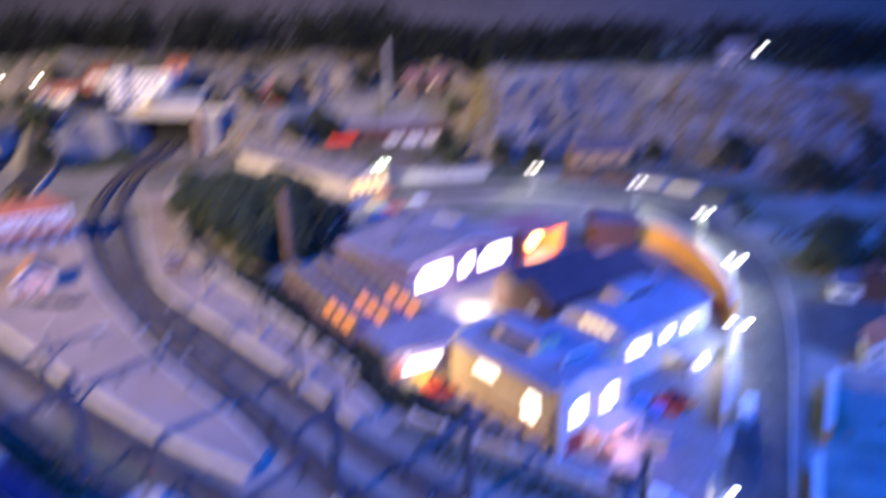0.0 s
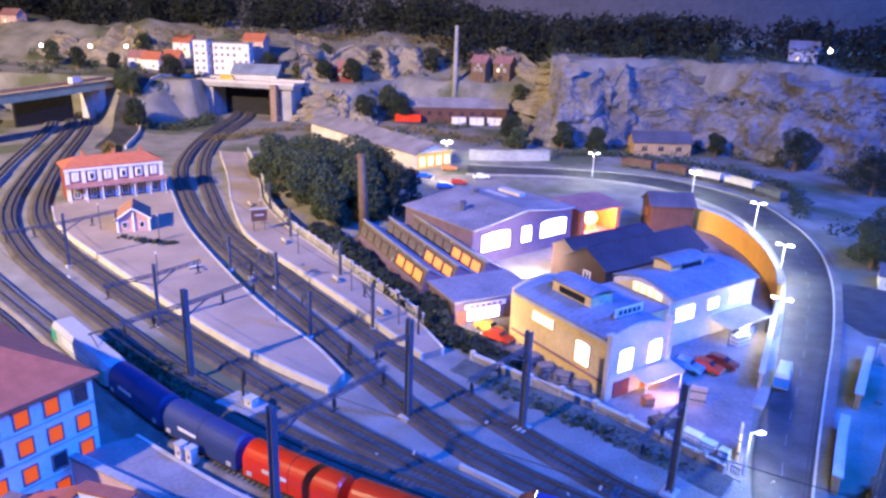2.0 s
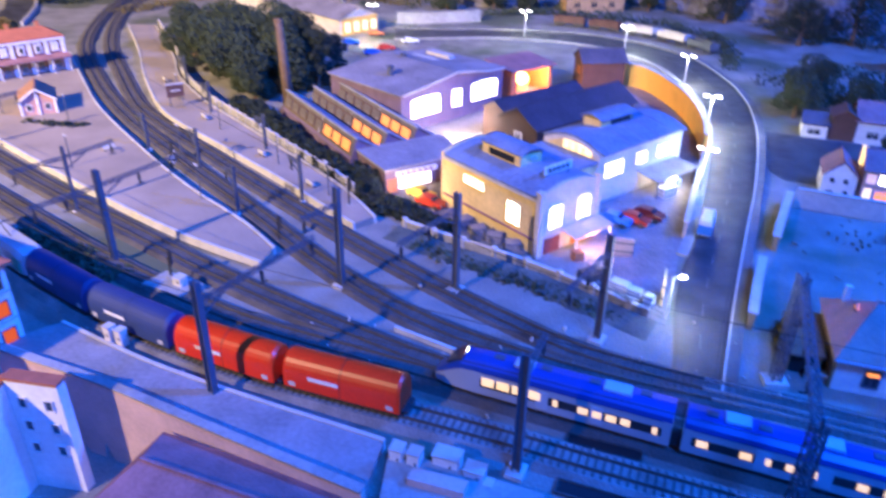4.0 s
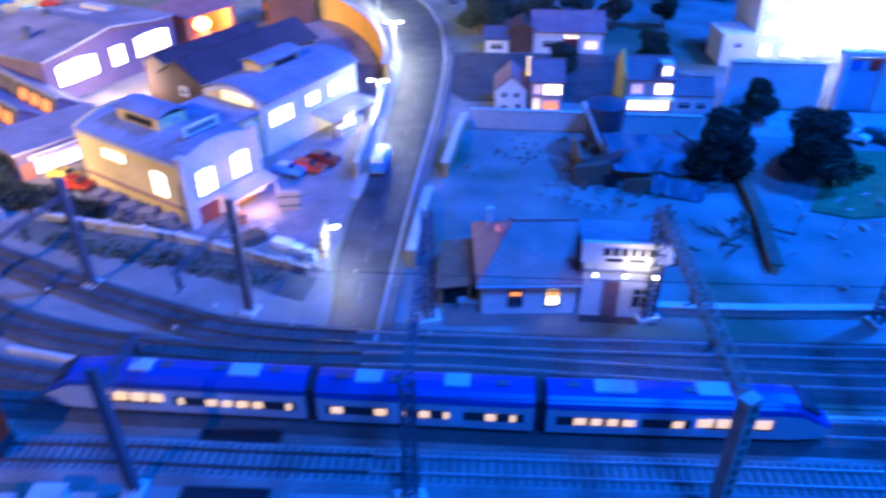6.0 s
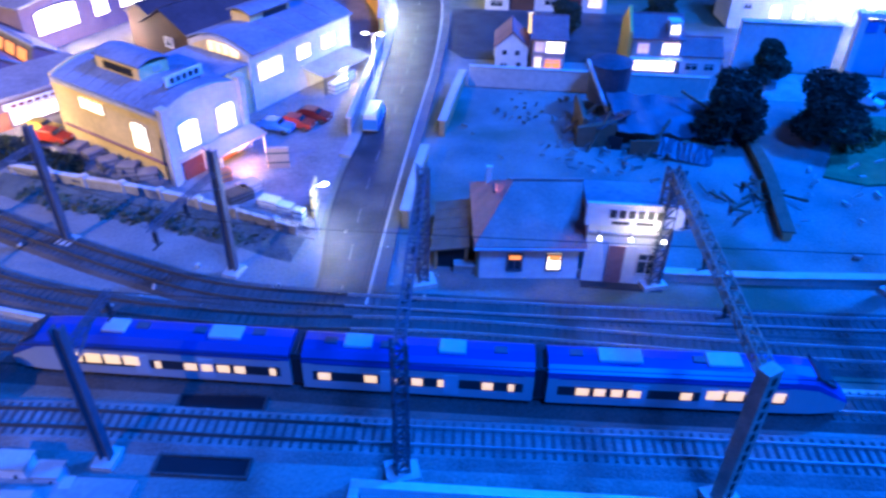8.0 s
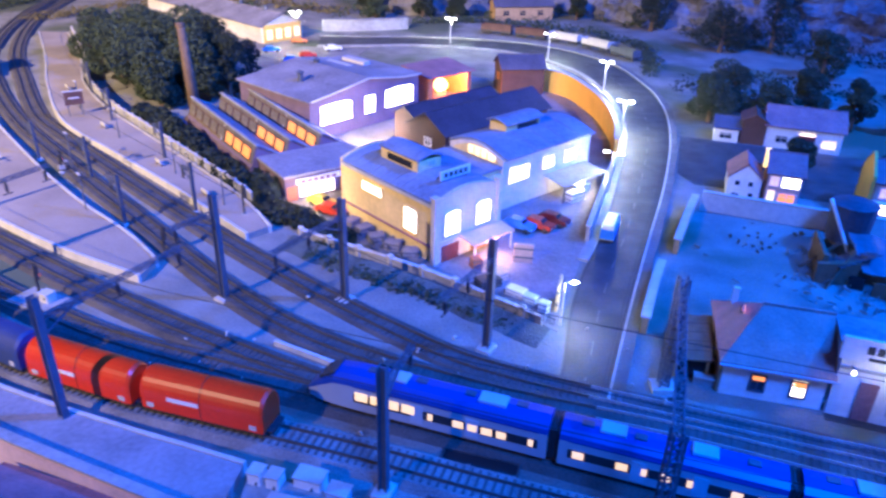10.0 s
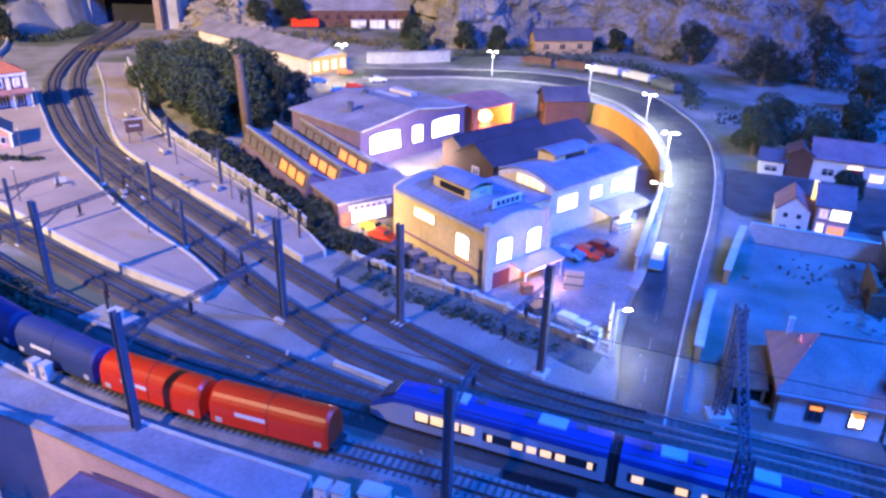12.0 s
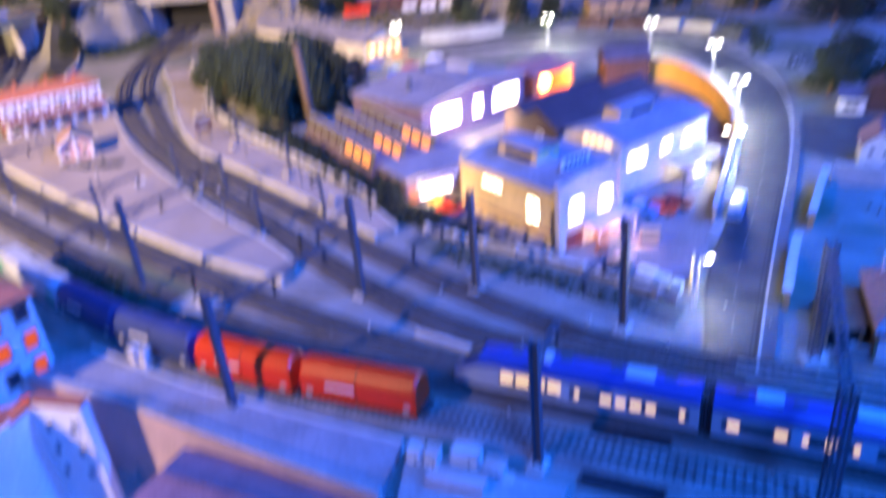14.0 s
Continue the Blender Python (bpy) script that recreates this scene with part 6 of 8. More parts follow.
def shop():
    la, lb, h = 0.078, 0.06, 0.074
    t = thing("corner_shop", pose(0.557, 0.564, 0, 0, 0, -19), "white shop with a floodlit sign board", "shop")
    bm = bmesh.new()
    bm_box(bm, la / 2, lb / 2, -0.004, la, lb, h + 0.004)
    part("wall", bm, M["white"], t)
    bm = bmesh.new()
    bm_box(bm, la / 2, lb / 2 + 0.002, h, la + 0.004, lb + 0.002, 0.003)
    part("roof", bm, M["slate"], t)
    bm = bmesh.new()
    bm_box(bm, la / 2 + 0.001, -0.002, 0.068, la + 0.010, 0.004, 0.024)
    s = part("sign_board", bm, M["white"], t, "white sign board with dark lettering")
    for k in range(6):
        bm = bmesh.new()
        bm_box(bm, 0.020 + k * 0.0085, -0.0045, 0.078, 0.006, 0.0012, 0.008)
        part("lettering", bm, M["black"], s)
    for k in range(2):
        bm = bmesh.new()
        bm_box(bm, 0.028 + k * 0.022, -0.0045, 0.071, 0.016, 0.0012, 0.003)
        part("lettering", bm, M["black"], s)
    for x in (0.010, 0.039, 0.068):
        bm = bmesh.new()
        bm_bar(bm, (x, 0, 0.060), (x, -0.012, 0.062), 0.0012)
        arm = part("lamp_arm", bm, M["mast"], t)
        bm = bmesh.new()
        bmesh.ops.create_uvsphere(bm, u_segments=10, v_segments=6, radius=0.0019, matrix=Matrix.Translation((x, -0.013, 0.060)))
        part("bulb", bm, M["lamp"], arm)
    bm = bmesh.new()
    bm_box(bm, la / 2, -0.001, 0.056, la, 0.003, 0.0025)
    part("string_course", bm, M["concrete"], t)
    door(t, pose(0.030, 0, 0), 0.016, 0.044, "mauve_tile")
    window(t, pose(0.060, 0, 0.012), 0.018, 0.026, "glass", "grey_render")
    bm = bmesh.new()
    bm_box(bm, la / 2, -0.006, -0.003, la, 0.010, 0.004)
    part("doorstep", bm, M["black"], t)


shop()


def lean_to():
    t = thing("timber_lean_to", pose(0.424, 0.616, 0, 0, 0, -17), "dark timber lean-to with brown roof beside the cottage", "shed")
    # solid black fill paints the shaded inside of the open shed
    bm = bmesh.new()
    bm_box(bm, 0.015, 0.040, -0.004, 0.028, 0.076, 0.026)
    part("wall", bm, M["dark"], t, "black fill painting the shade of the open front")
    for x in (0.0, 0.030):
        for y in (0.0, 0.040, 0.080):
            bm = bmesh.new()
            bm_box(bm, x, y, -0.004, 0.003, 0.003, 0.026 + (0.006 if x else 0))
            part("post", bm, M["tan"], t)
    for k in range(5):
        bm = bmesh.new()
        y = -0.005 + k * 0.018
        bm_extrude_y(bm, [(-0.005, 0.0222), (0.033, 0.0285), (0.033, 0.0305), (-0.005, 0.0242)], y, y + 0.0172)
        part("roof_board", bm, M["bark"], t)


lean_to()


def ruin():
    t = thing("ruined_barn", pose(0.752, 0.828, 0, 0, 0, -22), "collapsed barn with broken grey roof and bare walls", "ruin")
    for x, y, w, d, h, r in ((-0.06, -0.03, 0.05, 0.006, 0.030, 10), (-0.08, 0.01, 0.006, 0.07, 0.035, 8), (0.0, -0.045, 0.035, 0.006, 0.022, -6), (0.07, -0.03, 0.04, 0.006, 0.016, 4), (0.09, 0.02, 0.006, 0.05, 0.02, 0)):
        bm = bmesh.new()
        vs = bm_box(bm, x, y, -0.004, w, d, h + 0.004, r)
        for v in vs:
            if v.co.z > 0.005:
                v.co.z += 0.012 * noise.noise(v.co * 60)
        part("broken_wall", bm, M["bark"], t)
    for at, w, d in ((pose(0.035, 0.02, 0.027, 12, 7, 12), 0.155, 0.085), (pose(-0.045, -0.005, 0.028, -22, -18, 30), 0.055, 0.05), (pose(0.05, -0.045, 0.010, 24, 4, -12), 0.07, 0.03)):
        bm = bmesh.new()
        g = bmesh.ops.create_grid(bm, x_segments=26, y_segments=6, size=0.5, matrix=Matrix.Diagonal((w, d, 1, 1)))["verts"]
        for i, v in enumerate(g):
            v.co.z += 0.0012 * math.sin(v.co.x * 900) + 0.004 * noise.noise(v.co * 40)
            v.co.x += 0.004 * noise.noise(v.co * 90 + Vector((3, 1, 0)))
        bmesh.ops.solidify(bm, geom=bm.faces[:], thickness=0.0014)
        part("roof_sheet", bm, M["mast"], t, "buckled grey-blue roofing sheet", at=at)
    # no opening is cut: a black slab paints the doorway's shade
    bm = bmesh.new()
    bm_box(bm, -0.035, -0.0335, -0.003, 0.018, 0.004, 0.020)
    part("doorway_shade", bm, M["dark"], t)
    for a, b in (((-0.07, -0.05, 0.0), (-0.045, -0.02, 0.045)), ((0.0, -0.06, 0.0), (0.03, -0.02, 0.04)), ((-0.1, 0.0, 0), (-0.06, 0.01, 0.04)), ((0.05, 0.05, 0.05), (0.12, 0.02, 0.02))):
        bm = bmesh.new()
        bm_bar(bm, a, b, 0.003)
        part("fallen_beam", bm, M["bark"], t)


ruin()


def tank():
    t = thing("water_tank", pose(0.745, 0.925, 0), "dark slate-blue round tank on timber legs", "tank")
    bm = bmesh.new()
    bm_tube(bm, (0, 0, 0.016), (0, 0, 0.070), 0.027, 0.030, 18)
    part("tank_body", bm, M["dark_roof"], t)
    bm = bmesh.new()
    bm_tube(bm, (0, 0, 0.070), (0, 0, 0.076), 0.031, 0.012, 18)
    part("lid", bm, M["dark_roof"], t)
    for a in range(4):
        bm = bmesh.new()
        x, y = 0.018 * math.cos(a * 1.57 + 0.4), 0.018 * math.sin(a * 1.57 + 0.4)
        bm_box(bm, x, y, -0.004, 0.004, 0.004, 0.021)
        part("leg", bm, M["bark"], t)
    bm = bmesh.new()
    bm_bar(bm, (-0.012, -0.055, 0.0), (-0.034, 0.002, 0.075), 0.0035)
    part("pole", bm, M["white"], t, "pale leaning pole")


tank()

w1 = house("white_gabled_house", (0.636, 1.100), -18, 0.050, 0.070, 0.036, 0.022, "white", "mauve_tile", "white gabled house with small windows", "house", "y", 0.003,
           wins=(("front", 0.014, 0.022, 0.008, 0.010, "glass"), ("front", 0.034, 0.022, 0.008, 0.010, "glass"), ("front", 0.014, 0.003, 0.012, 0.009, "glass"), ("front", 0.037, 0.003, 0.008, 0.010, "glass"), ("left", 0.03, 0.01, 0.01, 0.012, "lit_yellow")))
w2 = house("lit_terrace_house", (0.690, 1.080), -18, 0.050, 0.075, 0.052, 0.022, "pink_render", "mauve_tile", "house with warmly lit rooms and brown roof", "house", "x", 0.004,
           wins=(("front", 0.010, 0.030, 0.014, 0.018, "lit_dim"), ("front", 0.034, 0.029, 0.028, 0.020, "lit"), ("front", 0.009, 0.003, 0.012, 0.021, "lit_yellow"), ("front", 0.032, 0.003, 0.026, 0.018, "lit_amber")))
# chimney given window emission to stand in for light falling on it
chimney(w2, -0.004, 0.045, 0.045, 0.030, "lit_yellow", 0.006)
w3 = house("yellow_house", (0.838, 1.040), -18, 0.074, 0.075, 0.056, 0.024, "pink_render", "mauve_tile", "tall house with yellow gable and lit front", "house", "x", 0.003,
           wins=(("front", 0.058, 0.031, 0.026, 0.019, "lit_pink"), ("front", 0.037, 0.004, 0.064, 0.020, "lit_pink")))
bm = bmesh.new()
bm_box(bm, 0.037, -0.007, 0.0255, 0.078, 0.014, 0.002)
part("balcony", bm, M["white"], w3, "white balcony slab")
for k in range(9):
    bm = bmesh.new()
    bm_bar(bm, (0.001 + k * 0.009, -0.0133, 0.027), (0.001 + k * 0.009, -0.0133, 0.034), 0.0006)
    part("baluster", bm, M["white"], w3)
window(w3, pose(0.016, 0, 0.031), 0.018, 0.018, "lit_dim", "white")
bm = bmesh.new()
bm_extrude_x(bm, [(-0.004, -0.003), (0.079, -0.003), (0.079, 0.060), (0.0375, 0.094), (-0.004, 0.066)], -0.008, -0.0035)
part("gable_wall", bm, M["yellow"], w3, "glowing yellow painted gable wall")
bm = bmesh.new()
bm_box(bm, 0.060, 0.012, 0.058, 0.018, 0.022, 0.024)
dm = part("dormer", bm, M["white"], w3)
window(w3, pose(0.060, 0.001, 0.062), 0.014, 0.016, "lit", "white", name="dormer_window")
house("low_annex", (0.912, 1.018), -18, 0.062, 0.06, 0.030, 0.018, "white", "mauve_tile", "low annex with brown roof beside the house", "house", "x", 0.003,
      wins=(("front", 0.018, 0.006, 0.020, 0.014, "glass"), ("front", 0.045, 0.006, 0.016, 0.014, "glass")))
g1 = house("garage_house", (0.795, 1.360), -18, 0.135, 0.085, 0.044, 0.026, "white", "mauve_tile", "house with maroon garage door and lit window", "house", "x", 0.005,
           wins=(("front", 0.030, 0.010, 0.022, 0.016, "glass"), ("front", 0.114, 0.008, 0.026, 0.018, "lit_yellow")))
house("timber_carport", (0.752, 1.372), -18, 0.045, 0.06, 0.046, 0.012, "brown", "brown", "tall brown timber carport beside the garage", "carport", "y", 0.003)
house("white_carport", (0.705, 1.385), -18, 0.045, 0.06, 0.028, 0.014, "white", "dark_roof", "low white shed with dark roof", "shed", "x", 0.004,
      wins=(("front", 0.022, 0.006, 0.024, 0.014, "glass"),))
door(g1, pose(0.074, 0, 0), 0.030, 0.028, "maroon", "garage_door")
window(g1, pose(0.074, -0.0012, 0.029), 0.028, 0.006, "lit", "maroon")


def school():
    la, lb, h = 0.28, 0.12, 0.140
    t = thing("floodlit_school", pose(1.175, 1.20, 0, 0, 0, -15), "large white school building glowing under floodlight", "school")
    bm = bmesh.new()
    bm_box(bm, la / 2, lb / 2, -0.004, la, lb, h + 0.004)
    part("wall", bm, M["white"], t)
    bm = bmesh.new()
    bm_extrude_x(bm, [(-0.004, h + 0.0004), (lb + 0.004, h + 0.0004), (lb / 2, h + 0.045)], -0.004, la + 0.004)
    part("roof", bm, M["white"], t, "pale roof")
    for j in range(3):
        for i in range(6):
            window(t, pose(0.025 + i * 0.043, 0, 0.012 + j * 0.042), 0.018, 0.024, "lit", "white")
    bm = bmesh.new()
    bm_box(bm, 0.34, 0.04, -0.004, 0.14, 0.09, 0.062)
    wg = part("side_wing", bm, M["grey_render"], t, "lower grey side wing")
    bm = bmesh.new()
    bm_box(bm, 0.34, 0.04, 0.0582, 0.148, 0.098, 0.004)
    part("wing_roof", bm, M["white"], wg)
    for x in (0.30, 0.345, 0.39):
        window(t, pose(x, -0.005, 0.020), 0.014, 0.018, "glass", "white")
    bm = bmesh.new()
    bm_box(bm, -0.035, 0.02, -0.004, 0.06, 0.08, 0.064)
    part("west_wing", bm, M["white"], t)
    window(t, pose(-0.035, -0.02, 0.034), 0.014, 0.012, "glass", "white")
    for k, (x0, x1) in enumerate(((1.008, 1.168), (1.238, 1.50))):
        y0, y1 = 1.023 - (x0 - 1.008) * 0.358, 1.023 - (x1 - 1.008) * 0.358
        wall_along("school_wall", [(x0, y0), ((x0 + x1) / 2, (y0 + y1) / 2), (x1, y1)], 0.076, 0.010, M["white"], M["edge"], "tall white rendered school wall", "wall")
    g = thing("school_gate", pose(1.203, 0.953, 0, 0, 0, -19.7), "white school gate with blue and red panels", "gate")
    for x in (-0.031, 0.031):
        bm = bmesh.new()
        bm_box(bm, x, 0, -0.004, 0.010, 0.014, 0.096)
        part("gate_pillar", bm, M["white"], g)
    bm = bmesh.new()
    bm_box(bm, 0, 0, 0.092, 0.080, 0.018, 0.007)
    part("lintel", bm, M["white"], g)
    bm = bmesh.new()
    bm_box(bm, 0, 0.002, -0.003, 0.054, 0.004, 0.090)
    part("gate_leaf", bm, M["cab_blue"], g)
    for x, m in ((-0.014, "car_blue"), (0.014, "car_red")):
        bm = bmesh.new()
        bm_box(bm, x, -0.001, 0.068, 0.016, 0.003, 0.016)
        part("panel", bm, M[m], g)


school()

# ---- buildings below the embankment ----
cb = thing("corner_apartment_house", pose(-0.482, 0.403, 0, 0, 0, 66), "white corner apartment house with orange-lit windows", "apartment house")
bm = bmesh.new()
bm_box(bm, 0.10, 0.11, -0.092, 0.20, 0.22, 0.192)
part("wall", bm, M["white"], cb)
bm = bmesh.new()
q = [(-0.006, -0.008), (0.206, -0.008), (0.206, 0.226), (-0.006, 0.226)]
lo = [bm.verts.new((x, y, 0.1004)) for x, y in q]
mid = [bm.verts.new((x, y, 0.104)) for x, y in q]
r0, r1 = bm.verts.new((0.07, 0.11, 0.140)), bm.verts.new((0.13, 0.11, 0.140))
bm.faces.new(lo[::-1])
for i in range(4):
    bm.faces.new((lo[i], lo[(i + 1) % 4], mid[(i + 1) % 4], mid[i]))
bm.faces.new((mid[0], mid[1], r1, r0)), bm.faces.new((mid[2], mid[3], r0, r1)), bm.faces.new((mid[1], mid[2], r1)), bm.faces.new((mid[3], mid[0], r0))
part("roof", bm, M["red_tile"], cb, "pinkish red tiled roof")
M["lit_orange"] = mat("orange_curtain_window", (0.75, 0.12, 0.0), 0.95, 0.1, 60, 0, emit=(1.0, 0.09, 0.0), power=0.75)
for i in range(6):
    for j in range(5):
        window(cb, pose(0.185 - i * 0.031, 0, 0.074 - j * 0.033), 0.0155, 0.0205, "lit_orange" if (i + 2 * j) % 5 else "glass", "rust", bars=0)
for j in range(5):
    bm = bmesh.new()
    bm_box(bm, 0.1, -0.0006, 0.069 - j * 0.033, 0.198, 0.002, 0.0015)
    part("string_course", bm, M["edge"], cb)
def embankment_house():
    """A white house front with a lower tiled wing beside it, both rising from the lower ground."""
    t = thing("embankment_house", pose(-0.342, 0.484, 0.027, 0, 0, -6), "white house with a red-tiled wing below the embankment", "house")
    bm = bmesh.new()
    bm_box(bm, 0.0275, -0.007, -0.121, 0.055, 0.012, 0.139)
    part("wall", bm, M["white"], t)
    bm = bmesh.new()
    bm_box(bm, 0.0275, -0.007, 0.018, 0.058, 0.015, 0.003)
    part("roof", bm, M["red_tile"], t, "narrow tiled roof")
    for x in (0.014, 0.042):
        for z in (-0.014, -0.042, -0.070):
            window(t, pose(x, -0.013, z), 0.009, 0.014, "glass", "white")
    bm = bmesh.new()
    bm_extrude_y(bm, [(-0.080, -0.121), (-0.0005, -0.121), (-0.0005, 0.012), (-0.080, -0.020)], -0.085, 0.0)
    part("wing_wall", bm, M["white"], t, "white rendered wing")
    bm = bmesh.new()
    bm_extrude_y(bm, [(-0.085, -0.0215), (-0.001, 0.0125), (-0.001, 0.0155), (-0.085, -0.0185)], -0.090, 0.004)
    part("wing_roof", bm, M["red_tile"], t, "pinkish red tiled roof")
    bm = bmesh.new()
    bm_box(bm, 0.0005, -0.065, 0.004, 0.003, 0.05, 0.014)
    part("barge_board", bm, M["white"], t)
    bm = bmesh.new()
    bm_box(bm, -0.045, -0.045, -0.008, 0.014, 0.012, 0.030)
    bm_box(bm, -0.045, -0.045, 0.020, 0.017, 0.015, 0.004)
    part("chimney", bm, M["rust"], t, "short brick chimney")


embankment_house()
lr = thing("low_workshop", pose(-0.224, 0.366, 0, 0, 0, -17), "low workshop with mauve hipped roof below the parapet", "workshop")
bm = bmesh.new()
bm_box(bm, 0.098, 0.052, -0.092, 0.186, 0.092, 0.090)
part("wall", bm, M["pink_render"], lr)
bm = bmesh.new()
q = [(-0.002, 0.0), (0.196, 0.0), (0.196, 0.104), (-0.002, 0.104)]
lo = [bm.verts.new((x, y, -0.002)) for x, y in q]
r0, r1 = bm.verts.new((0.022, 0.052, 0.020)), bm.verts.new((0.176, 0.052, 0.020))
bm.faces.new(lo[::-1]), bm.faces.new((lo[0], lo[1], r1, r0)), bm.faces.new((lo[2], lo[3], r0, r1)), bm.faces.new((lo[1], lo[2], r1)), bm.faces.new((lo[3], lo[0], r0))
part("roof", bm, M["mauve_tile"], lr, "mauve weathered roof")
bm = bmesh.new()
bm_bar(bm, (0.022, 0.052, 0.0205), (0.176, 0.052, 0.0205), 0.003)
part("ridge_cap", bm, M["mauve_tile"], lr)


def trackside_building():
    """A low building on the lower ground, its parapet level with the tracks."""
    t = thing("trackside_building", pose(0.309, 0.381, 0, 0, 0, -17.6), "low blue-lit building with pale parapet and mauve roof", "building")
    la, lb = 0.26, 0.15
    bm = bmesh.new()
    bm_box(bm, la / 2, -lb / 2, -0.092, la, lb - 0.012, 0.084)
    part("wall", bm, M["pink_render"], t)
    for x, y, w, d in ((la / 2, -0.003, la + 0.006, 0.007), (0, -lb / 2 - 0.003, 0.007, lb - 0.008), (la, -lb / 2 - 0.003, 0.007, lb - 0.008)):
        bm = bmesh.new()
        bm_box(bm, x, y, -0.092, w, d, 0.097)
        part("parapet", bm, M["white"], t, "pale rendered parapet")
    bm = bmesh.new()
    q = [(0.006, -lb + 0.01), (la - 0.006, -lb + 0.01), (la - 0.006, -0.009), (0.006, -0.009)]
    lo = [bm.verts.new((x, y, -0.0075)) for x, y in q]
    r0, r1 = bm.verts.new((0.05, -0.07, 0.012)), bm.verts.new((la - 0.05, -0.07, 0.012))
    bm.faces.new(lo[::-1]), bm.faces.new((lo[0], lo[1], r1, r0)), bm.faces.new((lo[2], lo[3], r0, r1)), bm.faces.new((lo[1], lo[2], r1)), bm.faces.new((lo[3], lo[0], r0))
    part("roof", bm, M["mauve_tile"], t, "mauve hipped roof")


trackside_building()

# ---- overhead line ----
def bm_lattice(bm, a, b, w, panels):
    """A square lattice girder between two points."""
    a, b = Vector(a), Vector(b)
    d = (b - a).normalized()
    u = d.cross(Vector((0, 0, 1)))
    u = u.normalized() if u.length > 0.1 else Vector((1, 0, 0))
    v = d.cross(u)
    c = [(u * i + v * j) * (w / 2) for i, j in ((-1, -1), (1, -1), (1, 1), (-1, 1))]
    for o in c:
        bm_bar(bm, a + o, b + o, w * 0.16)
    for k in range(panels):
        p, q = a + (b - a) * (k / panels), a + (b - a) * ((k + 1) / panels)
        for i in range(4):
            bm_bar(bm, p + c[i], q + c[(i + 1) % 4], w * 0.11)
            bm_bar(bm, p + c[i], p + c[(i + 1) % 4], w * 0.11)


def insulator(t, x, y, z):
    bm = bmesh.new()
    bm_bar(bm, (x, y, z), (x, y, z - 0.016), 0.0014)
    for k in range(3):
        bm_tube(bm, (x, y, z - 0.004 - k * 0.003), (x, y, z - 0.0055 - k * 0.003), 0.0022, 0.0022, 8)
    bm_bar(bm, (x - 0.006, y, z - 0.016), (x + 0.006, y, z - 0.016), 0.0012)
    part("insulator", bm, M["black"], t)


def mast(x, y, h, turn, fore, aft, label="grey steel catenary mast on a pale concrete foot", z=0.0):
    """A rolled-steel mast with cross-arms fore and aft along its own x."""
    t = thing("catenary_mast", pose(x, y, z, 0, 0, turn), label, "mast", "catenary masts")
    bm = bmesh.new()
    k = 1.0 if h > 0.12 else 0.55
    bm_box(bm, 0, -0.0032 * k, -0.004, 0.0070 * k, 0.0012, h + 0.004)
    bm_box(bm, 0, 0.0032 * k, -0.004, 0.0070 * k, 0.0012, h + 0.004)
    bm_box(bm, 0, 0, -0.004, 0.0012, 0.0064 * k, h + 0.003)
    part("post", bm, M["mast"], t)
    bm = bmesh.new()
    bm_box(bm, 0, 0, -0.004, 0.020 * k, 0.016 * k, 0.008)
    part("foot", bm, M["edge"], t, "pale concrete foot")
    za = h * 0.84
    for d, ln in ((1, fore), (-1, aft)):
        if ln:
            bm = bmesh.new()
            bm_lattice(bm, (d * 0.004, 0, za), (d * ln, 0, za + 0.002), 0.0042, max(3, int(ln / 0.012)))
            bm_bar(bm, (0, 0, za - 0.018), (d * min(ln, 0.035), 0, za - 0.001), 0.0016)
            part("cross_arm", bm, M["mast"], t)
            insulator(t, d * (ln - 0.006), 0, za - 0.001)
            if ln > 0.08:
                insulator(t, d * ln * 0.5, 0, za - 0.001)
    return t


mast(-0.162, 0.512, 0.138, 60, 0.155, 0)
mast(-0.387, 0.765, 0.132, 61, 0.115, 0.09)
mast(-0.515, 0.905, 0.105, 60, 0.08, 0.08)
mast(-0.815, 1.105, 0.105, 60, 0.105, 0.105)
mast(0.063, 0.742, 0.134, 240, 0.115, 0)
mast(-0.080, 0.738, 0.136, 238, 0.060, 0)
mast(0.229, 0.652, 0.135, 240, 0.100, 0)
mast(0.136, 0.443, 0.130, 70, 0.06, 0)
for x, y, h in ((-0.304, 1.168, 0.075), (-0.394, 1.085, 0.075), (-0.190, 0.975, 0.080), (-0.475, 1.36, 0.075), (-0.60, 1.55, 0.075), (-0.275, 0.925, 0.078), (-0.52, 1.165, 0.07)):
    mast(x, y, h, 140, 0.028, 0, "slim grey mast beside the curved line", 0.0)
mast(-1.00, 1.72, 0.075, 150, 0.03, 0, "slim grey mast beside the curved line")


